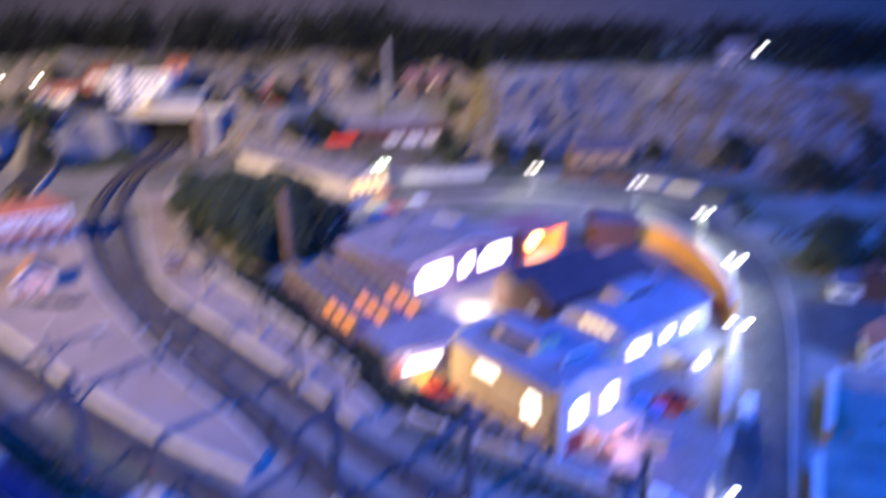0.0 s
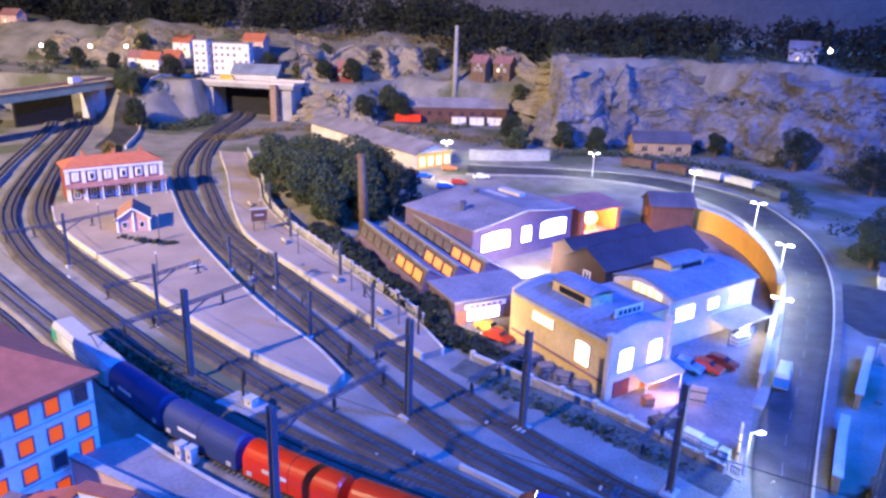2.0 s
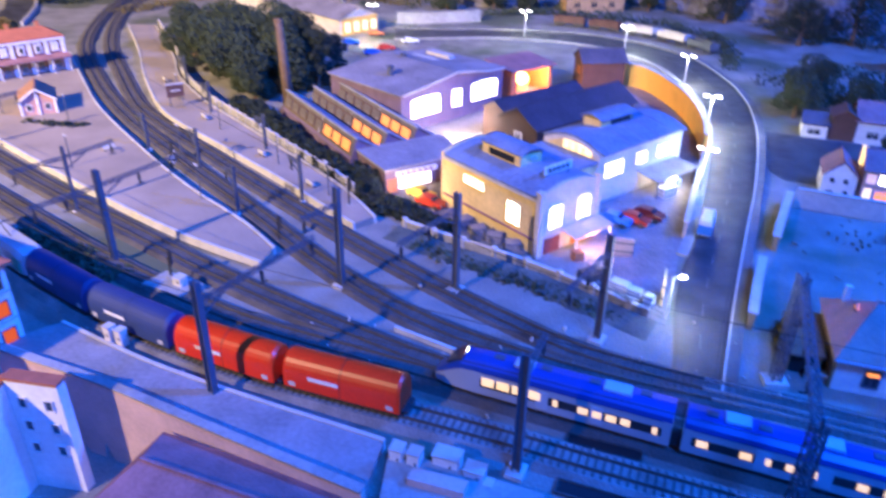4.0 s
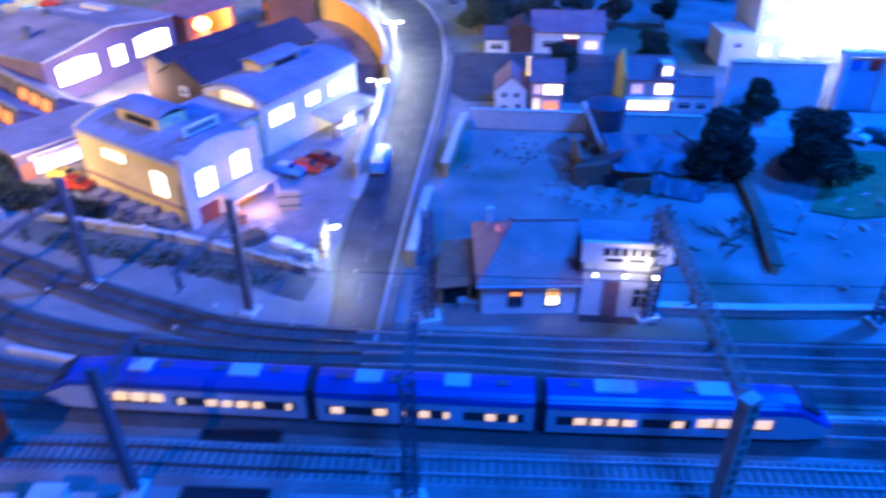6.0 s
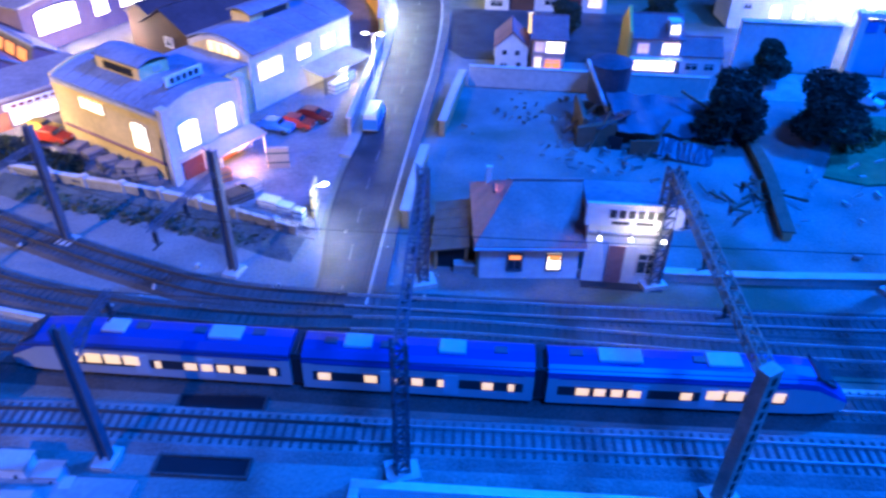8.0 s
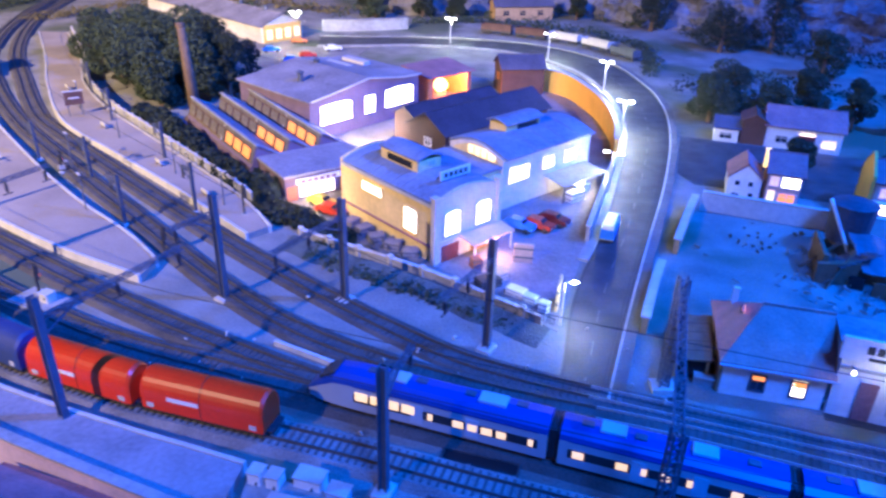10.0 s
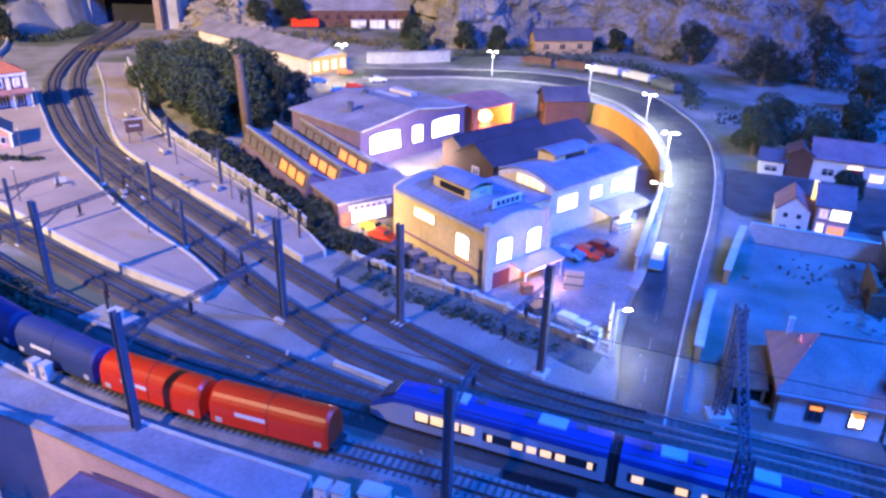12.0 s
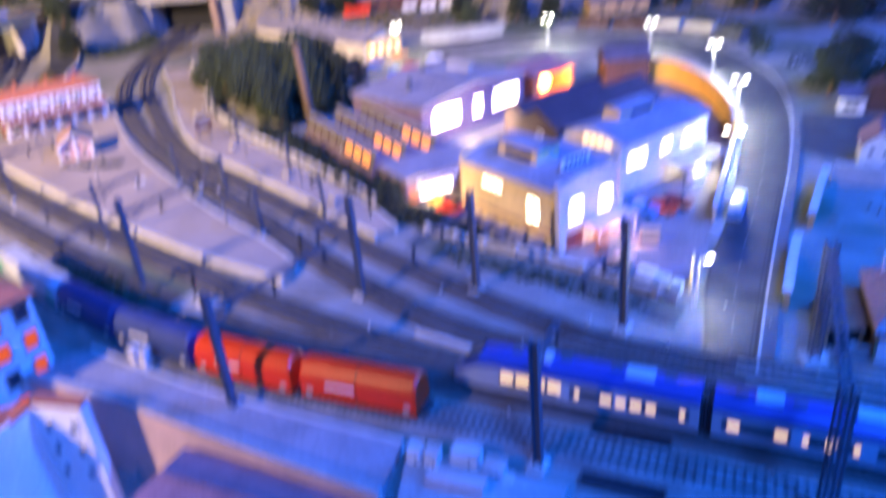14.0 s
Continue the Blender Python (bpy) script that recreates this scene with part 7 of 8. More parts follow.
def portal(a, b, h, near="rust", w=0.0115):
    t = thing("catenary_portal", pose(0, 0, 0), "rusty lattice portal spanning the tracks", "portal", "catenary portals")
    for p in (a, b):
        bm = bmesh.new()
        if p is a or near == "mast":
            bm_lattice(bm, (*p, -0.004), (*p, h), w, 11)
            part("lattice_post", bm, M["mast"] if p is a else M[near], t)
        else:
            bm_box(bm, *p, -0.004, w * 1.15, w * 0.8, h + 0.004, 16)
            post = part("plate_post", bm, M["post_warm_lit"], t, "beige plated post, its slots painted as dark plates")
            # dark plates on the face paint the shade of punched holes
            for k in range(12):
                bm = bmesh.new()
                bm_box(bm, 0, -w * 0.4, 0, w * 0.30, 0.0012, 0.0062)
                part("slot_shade", bm, M["dark"], post, at=pose(p[0], p[1], 0.008 + k * 0.0102, 0, 0, 16))
        bm = bmesh.new()
        bm_box(bm, *p, -0.004, 0.024, 0.020, 0.009)
        part("foot", bm, M["edge"], t, "pale concrete foot")
    bm = bmesh.new()
    bm_lattice(bm, (*a, h - 0.006), (*b, h - 0.006), w * 0.75, 16)
    part("beam", bm, M[near], t)
    for k in (0.22, 0.45, 0.68):
        insulator(t, a[0] + (b[0] - a[0]) * k, a[1] + (b[1] - a[1]) * k, h - 0.011)


portal((0.622, 0.542), (0.556, 0.308), 0.130)
portal((0.846, 0.474), (0.776, 0.238), 0.132)
portal((0.406, 0.594), (0.343, 0.382), 0.130, "mast", 0.009)

for key in ("t0", "t1", "t4"):
    bm = bmesh.new()
    bm_sweep(bm, LINES[key][::4], [(-0.0003, 0.0835), (0.0003, 0.0835), (0.0, 0.0842)])
    structure("overhead_wire", bm, M["black"], "thin dark overhead wire above the track", "wire")


# ---- street lamps ----
def street_lamp(x, y, h, turn, double=True):
    t = thing("street_lamp", pose(x, y, 0, 0, 0, turn), "white street lamp with glowing twin heads" if double else "white street lamp with one glowing head", "street lamp", "street lamps")
    bm = bmesh.new()
    bm_tube(bm, (0, 0, -0.004), (0, 0, h), 0.0016, 0.0011)
    part("post", bm, M["white"], t)
    for d in ((-1, 1) if double else (1,)):
        bm = bmesh.new()
        bm_bar(bm, (0, 0, h - 0.001), (d * 0.009, 0, h + 0.002), 0.0013)
        arm = part("arm", bm, M["white"], t)
        bm = bmesh.new()
        bmesh.ops.create_uvsphere(bm, u_segments=12, v_segments=8, radius=0.0046, matrix=Matrix.Translation((d * 0.011, 0, h)) @ Matrix.Diagonal((1.2, 0.6, 0.36, 1)))
        part("lamp_head", bm, M["lamp"], arm, "glowing white lamp head")


for x, y, turn in STREET_LAMPS:
    street_lamp(x, y, 0.074, turn)
street_lamp(0.316, 0.705, 0.056, 10, False)


def hill_lamp(x, y):
    g = height(x, y)
    t = thing("hill_lamp", pose(x, y, g), "small lamp with glowing globe on the hillside", "lamp", "hillside lamps")
    bm = bmesh.new()
    bm_tube(bm, (0, 0, -0.01), (0, 0, 0.06), 0.0018, 0.0014, 6)
    part("post", bm, M["mast"], t)
    bm = bmesh.new()
    bmesh.ops.create_uvsphere(bm, u_segments=10, v_segments=6, radius=0.008, matrix=Matrix.Translation((0, 0, 0.066)))
    part("globe", bm, M["lamp"], t, "glowing white globe")


for x, y in ((-2.52, 3.3), (-2.25, 3.3), (-2.07, 3.32), (1.06, 3.05)):
    hill_lamp(x, y)


# ---- cars ----
def car(x, y, turn, paint, label, z=0.0015, van=False, s=1.0, name="car"):
    t = thing(name, pose(x, y, z, 0, 0, turn), label, "van" if van else "car", "parked cars")
    L, W = (0.062, 0.0195) if van else (0.048, 0.020)
    prof = [(-L / 2, 0.004), (L / 2, 0.004), (L / 2, 0.0095), (L * 0.46, 0.0105), (L * 0.2, 0.0115), (L * 0.1, 0.0165), (-L * 0.28, 0.017), (-L * 0.44, 0.012), (-L / 2, 0.011)]
    if van:
        prof = [(-L / 2, 0.004), (L / 2, 0.004), (L / 2, 0.011), (L * 0.42, 0.014), (L * 0.3, 0.026), (-L * 0.48, 0.027), (-L / 2, 0.024)]
    bm = bmesh.new()
    bm_extrude_y(bm, prof, -W / 2, W / 2)
    for v in bm.verts:
        if v.co.z > 0.0115:
            v.co.y *= 0.84
    bmesh.ops.bevel(bm, geom=bm.edges[:], offset=0.0008, segments=1, affect="EDGES")
    body = part("body", bm, M[paint], t)
    bm = bmesh.new()
    if van:
        bm_extrude_y(bm, [(L * 0.325, 0.0245), (L * 0.41, 0.0155), (L * 0.425, 0.0155), (L * 0.335, 0.0245)], -W * 0.36, W * 0.36)
    else:
        bm_extrude_y(bm, [(L * 0.115, 0.0162), (L * 0.19, 0.0122), (L * 0.205, 0.0124), (L * 0.125, 0.0164)], -W * 0.34, W * 0.34)
        bm_extrude_y(bm, [(-L * 0.30, 0.0165), (-L * 0.425, 0.0125), (-L * 0.44, 0.0127), (-L * 0.31, 0.0168)], -W * 0.34, W * 0.34)
    part("windscreen", bm, M["glass"], body)
    for sx in (-0.31, 0.31):
        for sy in (-1, 1):
            bm = bmesh.new()
            bm_tube(bm, (L * sx, sy * W * 0.40, 0.0036), (L * sx, sy * W * 0.51, 0.0036), 0.0036, 0.0036, 10)
            wh = part("wheel", bm, M["black"], t)
            bm = bmesh.new()
            bm_tube(bm, (L * sx, sy * W * 0.505, 0.0036), (L * sx, sy * W * 0.52, 0.0036), 0.0019, 0.0019, 8)
            part("hubcap", bm, M["rail"], wh)
    for sy in (-1, 1):
        bm = bmesh.new()
        bm_box(bm, L * 0.497, sy * W * 0.34, 0.0068, 0.001, 0.003, 0.002)
        part("headlight", bm, M["edge"], t)
    return t


car(0.288, 0.952, -32, "car_blue", "blue car parked in the factory yard")
car(0.316, 0.956, -32, "car_red", "red car parked in the factory yard")
car(0.340, 0.974, -32, "car_maroon", "dark red car parked in the factory yard")
car(-0.008, 1.012, -30, "car_yellow", "yellow car outside the factory office")
car(0.010, 0.982, -30, "car_red", "red car outside the factory office")
v = car(0.418, 0.944, 70, "car_white", "white and blue delivery van on the street", van=True, name="delivery_van")
bm = bmesh.new()
bm_box(bm, -0.0135, 0, 0.0055, 0.036, 0.0203, 0.0148)
part("load_panel", bm, M["car_blue"], v, "bright blue load body")
car(0.015, 1.68, 49, "car_blue", "blue car behind the workshop roof")
for x, y, r, c in ((-0.315, 2.02, 20, "car_blue"), (-0.262, 2.145, 15, "car_orange"), (-0.235, 1.915, 15, "car_blue"), (-0.205, 1.97, 15, "car_red"), (-0.15, 2.06, 20, "car_white")):
    car(x, y, r, c, "small car parked by the goods shed")
for x, y, c in ((1.12, 0.852, "car_white"), (1.155, 0.842, "car_green"), (1.202, 0.826, "car_orange"), (1.238, 0.814, "car_orange"), (1.345, 0.850, "car_red")):
    car(x, y, -55, c, "car parked before the school wall")
car(-1.36, 2.93, 4, "car_yellow", "yellow van on the road bridge", 0.146, True)
car(-1.81, 2.55, 92, "car_white", "white van on the viaduct", 0.1475, True)


# ---- trains ----
def bm_loft(bm, rings):
    made = [[bm.verts.new(p) for p in r] for r in rings]
    k = len(rings[0])
    for a, b in zip(made, made[1:]):
        for i in range(k):
            bm.faces.new((a[i], a[(i + 1) % k], b[(i + 1) % k], b[i]))
    bm.faces.new(made[0][::-1]), bm.faces.new(made[-1])


def bogie(t, x):
    bm = bmesh.new()
    bm_box(bm, x, 0, 0.004, 0.030, 0.020, 0.006)
    b = part("bogie", bm, M["black"], t)
    for dx in (-0.0105, 0.0105):
        for sy in (-0.0083, 0.0083):
            bm = bmesh.new()
            bm_tube(bm, (x + dx, sy - 0.0012, 0.0046), (x + dx, sy + 0.0012, 0.0046), 0.0046, 0.0046, 12)
            part("wheel", bm, M["rail"], b)


def railcar(place, turn, L, nose, label, seed):
    """One car of the railcar set; nose: 1 or -1 for the end that has the cab, 0 for none."""
    rng = random.Random(seed)
    t = thing("railcar", pose(place.x, place.y, 0.0044, 0, 0, turn), label, "train car", "blue railcar set")
    W = 0.0165
    side_prof = [(-W, 0.0075), (-W, 0.0335), (W, 0.0335), (W, 0.0075)]
    roof_prof = [(-W, 0.0335), (-W * 0.93, 0.0385), (-W * 0.6, 0.0425), (0, 0.0435), (W * 0.6, 0.0425), (W * 0.93, 0.0385), (W, 0.0335)]
    stations = [(-L / 2, 1, 1, 0), (L / 2, 1, 1, 0)]
    if nose:
        stations = [(-nose * L / 2, 1, 1, 0), (nose * (L / 2 - 0.045), 1, 1, 0), (nose * (L / 2 - 0.028), 0.94, 0.97, 0), (nose * (L / 2 - 0.012), 0.60, 0.86, 0), (nose * L / 2, 0.28, 0.62, 0)]
        stations.sort()
    for name, prof, m in (("body", side_prof, "train_silver"), ("roof", roof_prof, "train_blue")):
        rings = []
        for x, up, wide, _ in stations:
            rings.append([(x, y * wide, (0.0075 + (z - 0.0075) * up) + (0.0003 if name == "roof" else 0)) for y, z in prof])
        bm = bmesh.new()
        bm_loft(bm, rings)
        part(name, bm, M[m], t, "bright blue roof" if name == "roof" else "silver-grey side")
    x0, x1 = -L / 2 + (0.050 if nose < 0 else 0.008), L / 2 - (0.050 if nose > 0 else 0.008)
    bm = bmesh.new()
    bm_box(bm, (x0 + x1) / 2, 0, 0.0062, x1 - x0, 0.0318, 0.0062)
    part("underframe", bm, M["black"], t)
    for sy in (-1, 1):
        bm = bmesh.new()
        bm_box(bm, (x0 + x1) / 2, sy * W, 0.0168, x1 - x0, 0.0006, 0.0092)
        part("window_band", bm, M["black"], t)
        for i, big in enumerate((1, 1, 1, 1) if nose else ()):
            x = nose * (L / 2 - 0.058 - i * 0.0155)
            bm = bmesh.new()
            bm_box(bm, x, sy * (W + 0.0005), 0.0195, 0.0125, 0.0006, 0.0092)
            part("window", bm, M["train_lit"], t, "tall amber-lit window")
        n = 8 if nose else 9
        for i in range(n):
            if rng.random() < 0.22:
                continue
            x = -nose * (L / 2 - 0.014) + nose * i * 0.0132 if nose else x0 + (x1 - x0) * (i + 0.5) / n
            bm = bmesh.new()
            bm_box(bm, x, sy * (W + 0.0005), 0.0178, rng.choice((0.0098, 0.0085, 0.0045)), 0.0006, 0.0072)
            part("window", bm, M["train_lit"], t)
        for x in (x0 + (x1 - x0) * 0.36, x0 + (x1 - x0) * 0.66):
            bm = bmesh.new()
            bm_box(bm, x, sy * (W + 0.0002), 0.010, 0.012, 0.0009, 0.0205)
            part("door", bm, M["roof_box"], t)
    for k in range(2):
        x = x0 + (x1 - x0) * (0.25 + 0.45 * k) + rng.uniform(-0.01, 0.01)
        bm = bmesh.new()
        bm_box(bm, x, 0.001, 0.0425, rng.uniform(0.018, 0.034), 0.015, 0.0032)
        bmesh.ops.bevel(bm, geom=bm.edges[:], offset=0.0006, segments=1, affect="EDGES")
        part("roof_equipment", bm, M["roof_box"], t, "pale grey roof box")
    for k in range(4):
        bm = bmesh.new()
        bm_box(bm, x0 + (x1 - x0) * (0.08 + 0.27 * k), rng.uniform(-0.004, 0.004), 0.0425, 0.010, 0.007, 0.0022)
        part("roof_grille", bm, M["mast"], t, "dark roof grille")
    bm = bmesh.new()
    for sy in (-1, 1):
        bm_box(bm, (x0 + x1) / 2, sy * W * 0.985, 0.0335, x1 - x0, 0.0012, 0.0022)
    part("roof_gutter", bm, M["train_blue"], t)
    if nose:
        bm = bmesh.new()
        a, b = nose * (L / 2 - 0.030), nose * (L / 2 - 0.0125)
        for y0, y1 in ((-0.013, 0.013),):
            vs = [bm.verts.new(p) for p in ((a, y0, 0.0418), (a, y1, 0.0418), (b, y1 * 0.82, 0.0302), (b, y0 * 0.82, 0.0302))]
            ws = [bm.verts.new(v.co + Vector((nose * 0.0008, 0, 0.0012))) for v in vs]
            bm.faces.new(vs[::-1]), bm.faces.new(ws)
            for i in range(4):
                bm.faces.new((vs[i], vs[(i + 1) % 4], ws[(i + 1) % 4], ws[i]))
        part("windscreen", bm, M["glass"], t)
        for y in (-0.008, 0.008):
            bm = bmesh.new()
            bmesh.ops.create_uvsphere(bm, u_segments=8, v_segments=6, radius=0.0016, matrix=Matrix.Translation((nose * (L / 2 - 0.001), y, 0.0125)))
            part("headlight", bm, M["lamp"], t)
    for x in (x0 + 0.03, x1 - 0.03):
        bogie(t, x)
    return t


def bellows(place, turn):
    t = thing("gangway_bellows", pose(place.x, place.y, 0.0044, 0, 0, turn), "black rubber gangway between two railcars", "gangway")
    bm = bmesh.new()
    for k in range(3):
        bm_box(bm, -0.003 + k * 0.003, 0, 0.008, 0.0022, 0.027, 0.031)
    part("fold", bm, M["black"], t)


def heading(line, s, half):
    a, b = along(line, s - half), along(line, s + half)
    return (a + b) / 2, math.degrees(math.atan2(b.y - a.y, b.x - a.x))


def s_at(line, x):
    s = 0.0
    for a, b in zip(line, line[1:]):
        d = (b - a).length
        if a.x <= x <= b.x:
            return s + d * (x - a.x) / (b.x - a.x)
        s += d


def railcar_set(front_x):
    line = LINES["t1"]
    s = s_at(line, front_x)
    for L, nose, seed, label in ((0.232, 1, 1, "blue and silver railcar with rounded blue cab"), (0.180, 0, 2, "blue and silver middle railcar with lit windows"), (0.232, -1, 3, "blue and silver railcar with lit windows and rear cab")):
        p, a = heading(line, s - L / 2, L * 0.33)
        railcar(p, a, L, nose, label, seed)
        s -= L
        if nose >= 0:
            p, a = heading(line, s - 0.005, 0.004)
            bellows(p, a)
        s -= 0.010


railcar_set(RAILCAR_FRONT)


def hood_wagon(place, turn, L, paint, label):
    t = thing("hood_wagon", pose(place.x, place.y, 0.0065, 0, 0, turn), label, "freight wagon", "freight train")
    W = 0.0165
    prof = [(-W, 0.010), (-W, 0.020)] + [(-W * math.cos(math.pi * k / 14), 0.026 + 0.0188 * math.sin(math.pi * k / 14)) for k in range(15)] + [(W, 0.020), (W, 0.010)]
    bm = bmesh.new()
    rings = [[(x, y * k, 0.010 + (z - 0.010) * k) for y, z in prof] for x, k in ((-L / 2, 0.94), (-L / 2 + 0.003, 1), (L / 2 - 0.003, 1), (L / 2, 0.94))]
    bm_loft(bm, rings)
    part("hood", bm, M[paint], t)
    bm = bmesh.new()
    for a, b in zip(prof, prof[1:]):
        bm_bar(bm, (0, a[0] * 1.01, a[1] + 0.0002), (0, b[0] * 1.01, b[1] + 0.0002), 0.0004)
    part("hood_seam", bm, M["black"], t)
    bm = bmesh.new()
    bm_box(bm, 0, 0, 0.0065, L, 0.030, 0.004)
    part("underframe", bm, M["black"], t)
    for sy in (-1, 1):
        bm = bmesh.new()
        bm_box(bm, -L * 0.14, sy * (W + 0.0003), 0.0235, 0.032, 0.0006, 0.0042)
        part("lettering", bm, M["white"], t, "white lettering bar")
        for x in (-L * 0.42, L * 0.42):
            bm = bmesh.new()
            bm_box(bm, x, sy * (W + 0.0003), 0.0125, 0.007, 0.0006, 0.005)
            part("data_panel", bm, M["edge"], t)
    for x in (-L * 0.32, L * 0.32):
        bogie(t, x)
    for x in (-1, 1):
        bm = bmesh.new()
        bm_box(bm, x * (L / 2 + 0.003), 0, 0.0075, 0.006, 0.022, 0.003)
        part("buffer_beam", bm, M["black"], t)


def freight(end_x):
    line = LINES["t0"]
    s = s_at(line, end_x)
    L = 0.124
    for paint, label in (("wagon_red", "orange-red hooded steel wagon with white lettering"), ("wagon_red", "orange-red hooded steel wagon with white lettering"), ("wagon_blue", "navy blue hooded wagon coupled in the train"), ("wagon_blue", "navy blue hooded wagon coupled in the train")):
        p, a = heading(line, s - L / 2, L * 0.33)
        hood_wagon(p, a, L, paint, label)
        s -= L + 0.009
    L = 0.19
    p, a = heading(line, s - L / 2, L * 0.33)
    t = thing("locomotive", pose(p.x, p.y, 0.0065, 0, 0, a), "grey and green electric locomotive with red tail lights", "locomotive")
    bm = bmesh.new()
    prof = [(-0.0165, 0.009), (-0.0165, 0.033), (-0.012, 0.040), (0.012, 0.040), (0.0165, 0.033), (0.0165, 0.009)]
    bm_loft(bm, [[(x, y * k, 0.009 + (z - 0.009) * k) for y, z in prof] for x, k in ((-L / 2, 0.85), (-L / 2 + 0.012, 1), (L / 2 - 0.012, 1), (L / 2, 0.85))])
    part("body", bm, M["train_silver"], t)
    for x in (-L * 0.42, L * 0.42):
        bm = bmesh.new()
        bm_box(bm, x, 0, 0.0115, 0.020, 0.0336, 0.018)
        part("cab_panel", bm, M["green"], t)
    for sy in (-1, 1):
        for z in (0.020, 0.0265):
            bm = bmesh.new()
            bm_box(bm, 0, sy * 0.0167, z, L * 0.5, 0.0006, 0.0022)
            part("stripe", bm, M["white"], t)
        for x in (-1, 1):
            bm = bmesh.new()
            bm_box(bm, x * (L / 2 + 0.0002), sy * 0.009, 0.013, 0.001, 0.0028, 0.0028)
            part("tail_light", bm, M["red_glow"], t)
    bm = bmesh.new()
    bm_bar(bm, (0.04, 0, 0.040), (0.015, 0, 0.052), 0.001)
    bm_bar(bm, (0.015, 0, 0.052), (0.04, 0, 0.062), 0.001)
    bm_bar(bm, (0.04, -0.011, 0.062), (0.04, 0.011, 0.062), 0.0012)
    part("pantograph", bm, M["black"], t)
    bm = bmesh.new()
    bm_box(bm, 0, 0, 0.0055, L * 0.94, 0.028, 0.0045)
    part("underframe", bm, M["black"], t)
    for x in (-0.058, 0.058):
        bogie(t, x)


freight(FREIGHT_END)


# ---- line-side things ----
def cabinet(x, y, turn, w, d, h, m, z=0.0):
    t = thing("relay_cabinet", pose(x, y, z, 0, 0, turn), "pale blue-grey relay cabinet beside the track", "cabinet", "relay cabinets")
    bm = bmesh.new()
    bm_box(bm, 0, 0, -0.003, w, d, h)
    bmesh.ops.bevel(bm, geom=bm.edges[:], offset=0.0006, segments=1, affect="EDGES")
    part("body", bm, M[m], t)
    bm = bmesh.new()
    bm_box(bm, 0, 0, h - 0.003, w * 1.08, d * 1.08, 0.0016)
    part("lid", bm, M["edge"], t)
    bm = bmesh.new()
    bm_box(bm, w * 0.2, -d / 2 - 0.0004, h * 0.35, 0.0014, 0.001, 0.003)
    part("handle", bm, M["black"], t)


for x, y, w, d, h, m in ((0.030, 0.447, 0.012, 0.013, 0.020, "white"), (0.046, 0.443, 0.012, 0.013, 0.020, "white"), (0.075, 0.445, 0.024, 0.016, 0.018, "white"), (0.100, 0.434, 0.018, 0.014, 0.014, "cab_blue"), (0.112, 0.424, 0.008, 0.010, 0.008, "cab_blue")):
    cabinet(x, y, -16, w, d, h, m)
for x, y in ((-0.303, 0.587), (-0.288, 0.582)):
    cabinet(x, y, -24, 0.010, 0.010, 0.020, "grey_render", 0.0105)
cabinet(-0.275, 0.708, -25, 0.014, 0.012, 0.013, "edge", 0.009)
flat_patch("signal_plinth", [(-0.324, 0.705), (-0.268, 0.682), (-0.248, 0.712), (-0.306, 0.738)], 0.009, M["concrete"], "pale concrete plinth of the signal", "plinth")
flat_patch("crossing_slab", [(0.021, 0.456), (0.16, 0.415), (0.135, 0.345), (0.021, 0.385)], 0.006, M["concrete"], "pale concrete slab at the platform end", "slab")
flat_patch("beige_block", [(0.046, 0.428), (0.095, 0.416), (0.091, 0.402), (0.042, 0.414)], 0.014, M["pink_render"], "beige stone block by the cabinets", "block")


def signal(x, y, turn, h, z=0.0105):
    t = thing("railway_signal", pose(x, y, z, 0, 0, turn), "black colour-light signal on a slim post", "signal", "railway signals")
    bm = bmesh.new()
    bm_tube(bm, (0, 0, -0.004), (0, 0, h), 0.0017, 0.0014)
    part("post", bm, M["black"], t)
    bm = bmesh.new()
    bm_box(bm, 0, -0.002, h - 0.010, 0.009, 0.003, 0.018)
    hd = part("signal_head", bm, M["black"], t)
    for k, m in ((0, "red_glow"), (1, "glass"), (2, "glass")):
        bm = bmesh.new()
        bm_tube(bm, (0, -0.0033, h - 0.006 + k * 0.0048), (0, -0.0042, h - 0.006 + k * 0.0048), 0.0014, 0.0014, 8)
        part("lens", bm, M[m], hd)
    bm = bmesh.new()
    bm_box(bm, 0, 0, -0.003, 0.009, 0.009, 0.006)
    part("foot", bm, M["concrete"], t)


signal(-0.190, 0.845, 130, 0.032, 0.0)
signal(-0.292, 0.722, 130, 0.030, 0.009)
signal(-0.112, 0.955, 130, 0.038, 0.008)
signal(-0.455, 1.112, 130, 0.020)


def pit(x, y, turn, L):
    t = thing("inspection_pit", pose(x, y, 0.0, 0, 0, turn), "inspection pit beside the track, its shaded depth painted black", "pit", "inspection pits")
    # black slab at ground level; the pit's deep shade is in its colour
    bm = bmesh.new()
    bm_box(bm, 0, 0, -0.0028, L, 0.0148, 0.0042)
    part("pit_shade", bm, M["dark"], t)
    for sy in (-1, 1):
        bm = bmesh.new()
        bm_box(bm, 0, sy * 0.0082, -0.003, L + 0.004, 0.0016, 0.0062)
        part("kerb", bm, M["ballast"], t)
    for sx in (-1, 1):
        bm = bmesh.new()
        bm_box(bm, sx * (L / 2 + 0.001), 0, -0.003, 0.002, 0.0148, 0.0061)
        part("kerb", bm, M["ballast"], t)


pit(0.217, 0.479, -15, 0.067)
pit(0.203, 0.420, -17, 0.066)


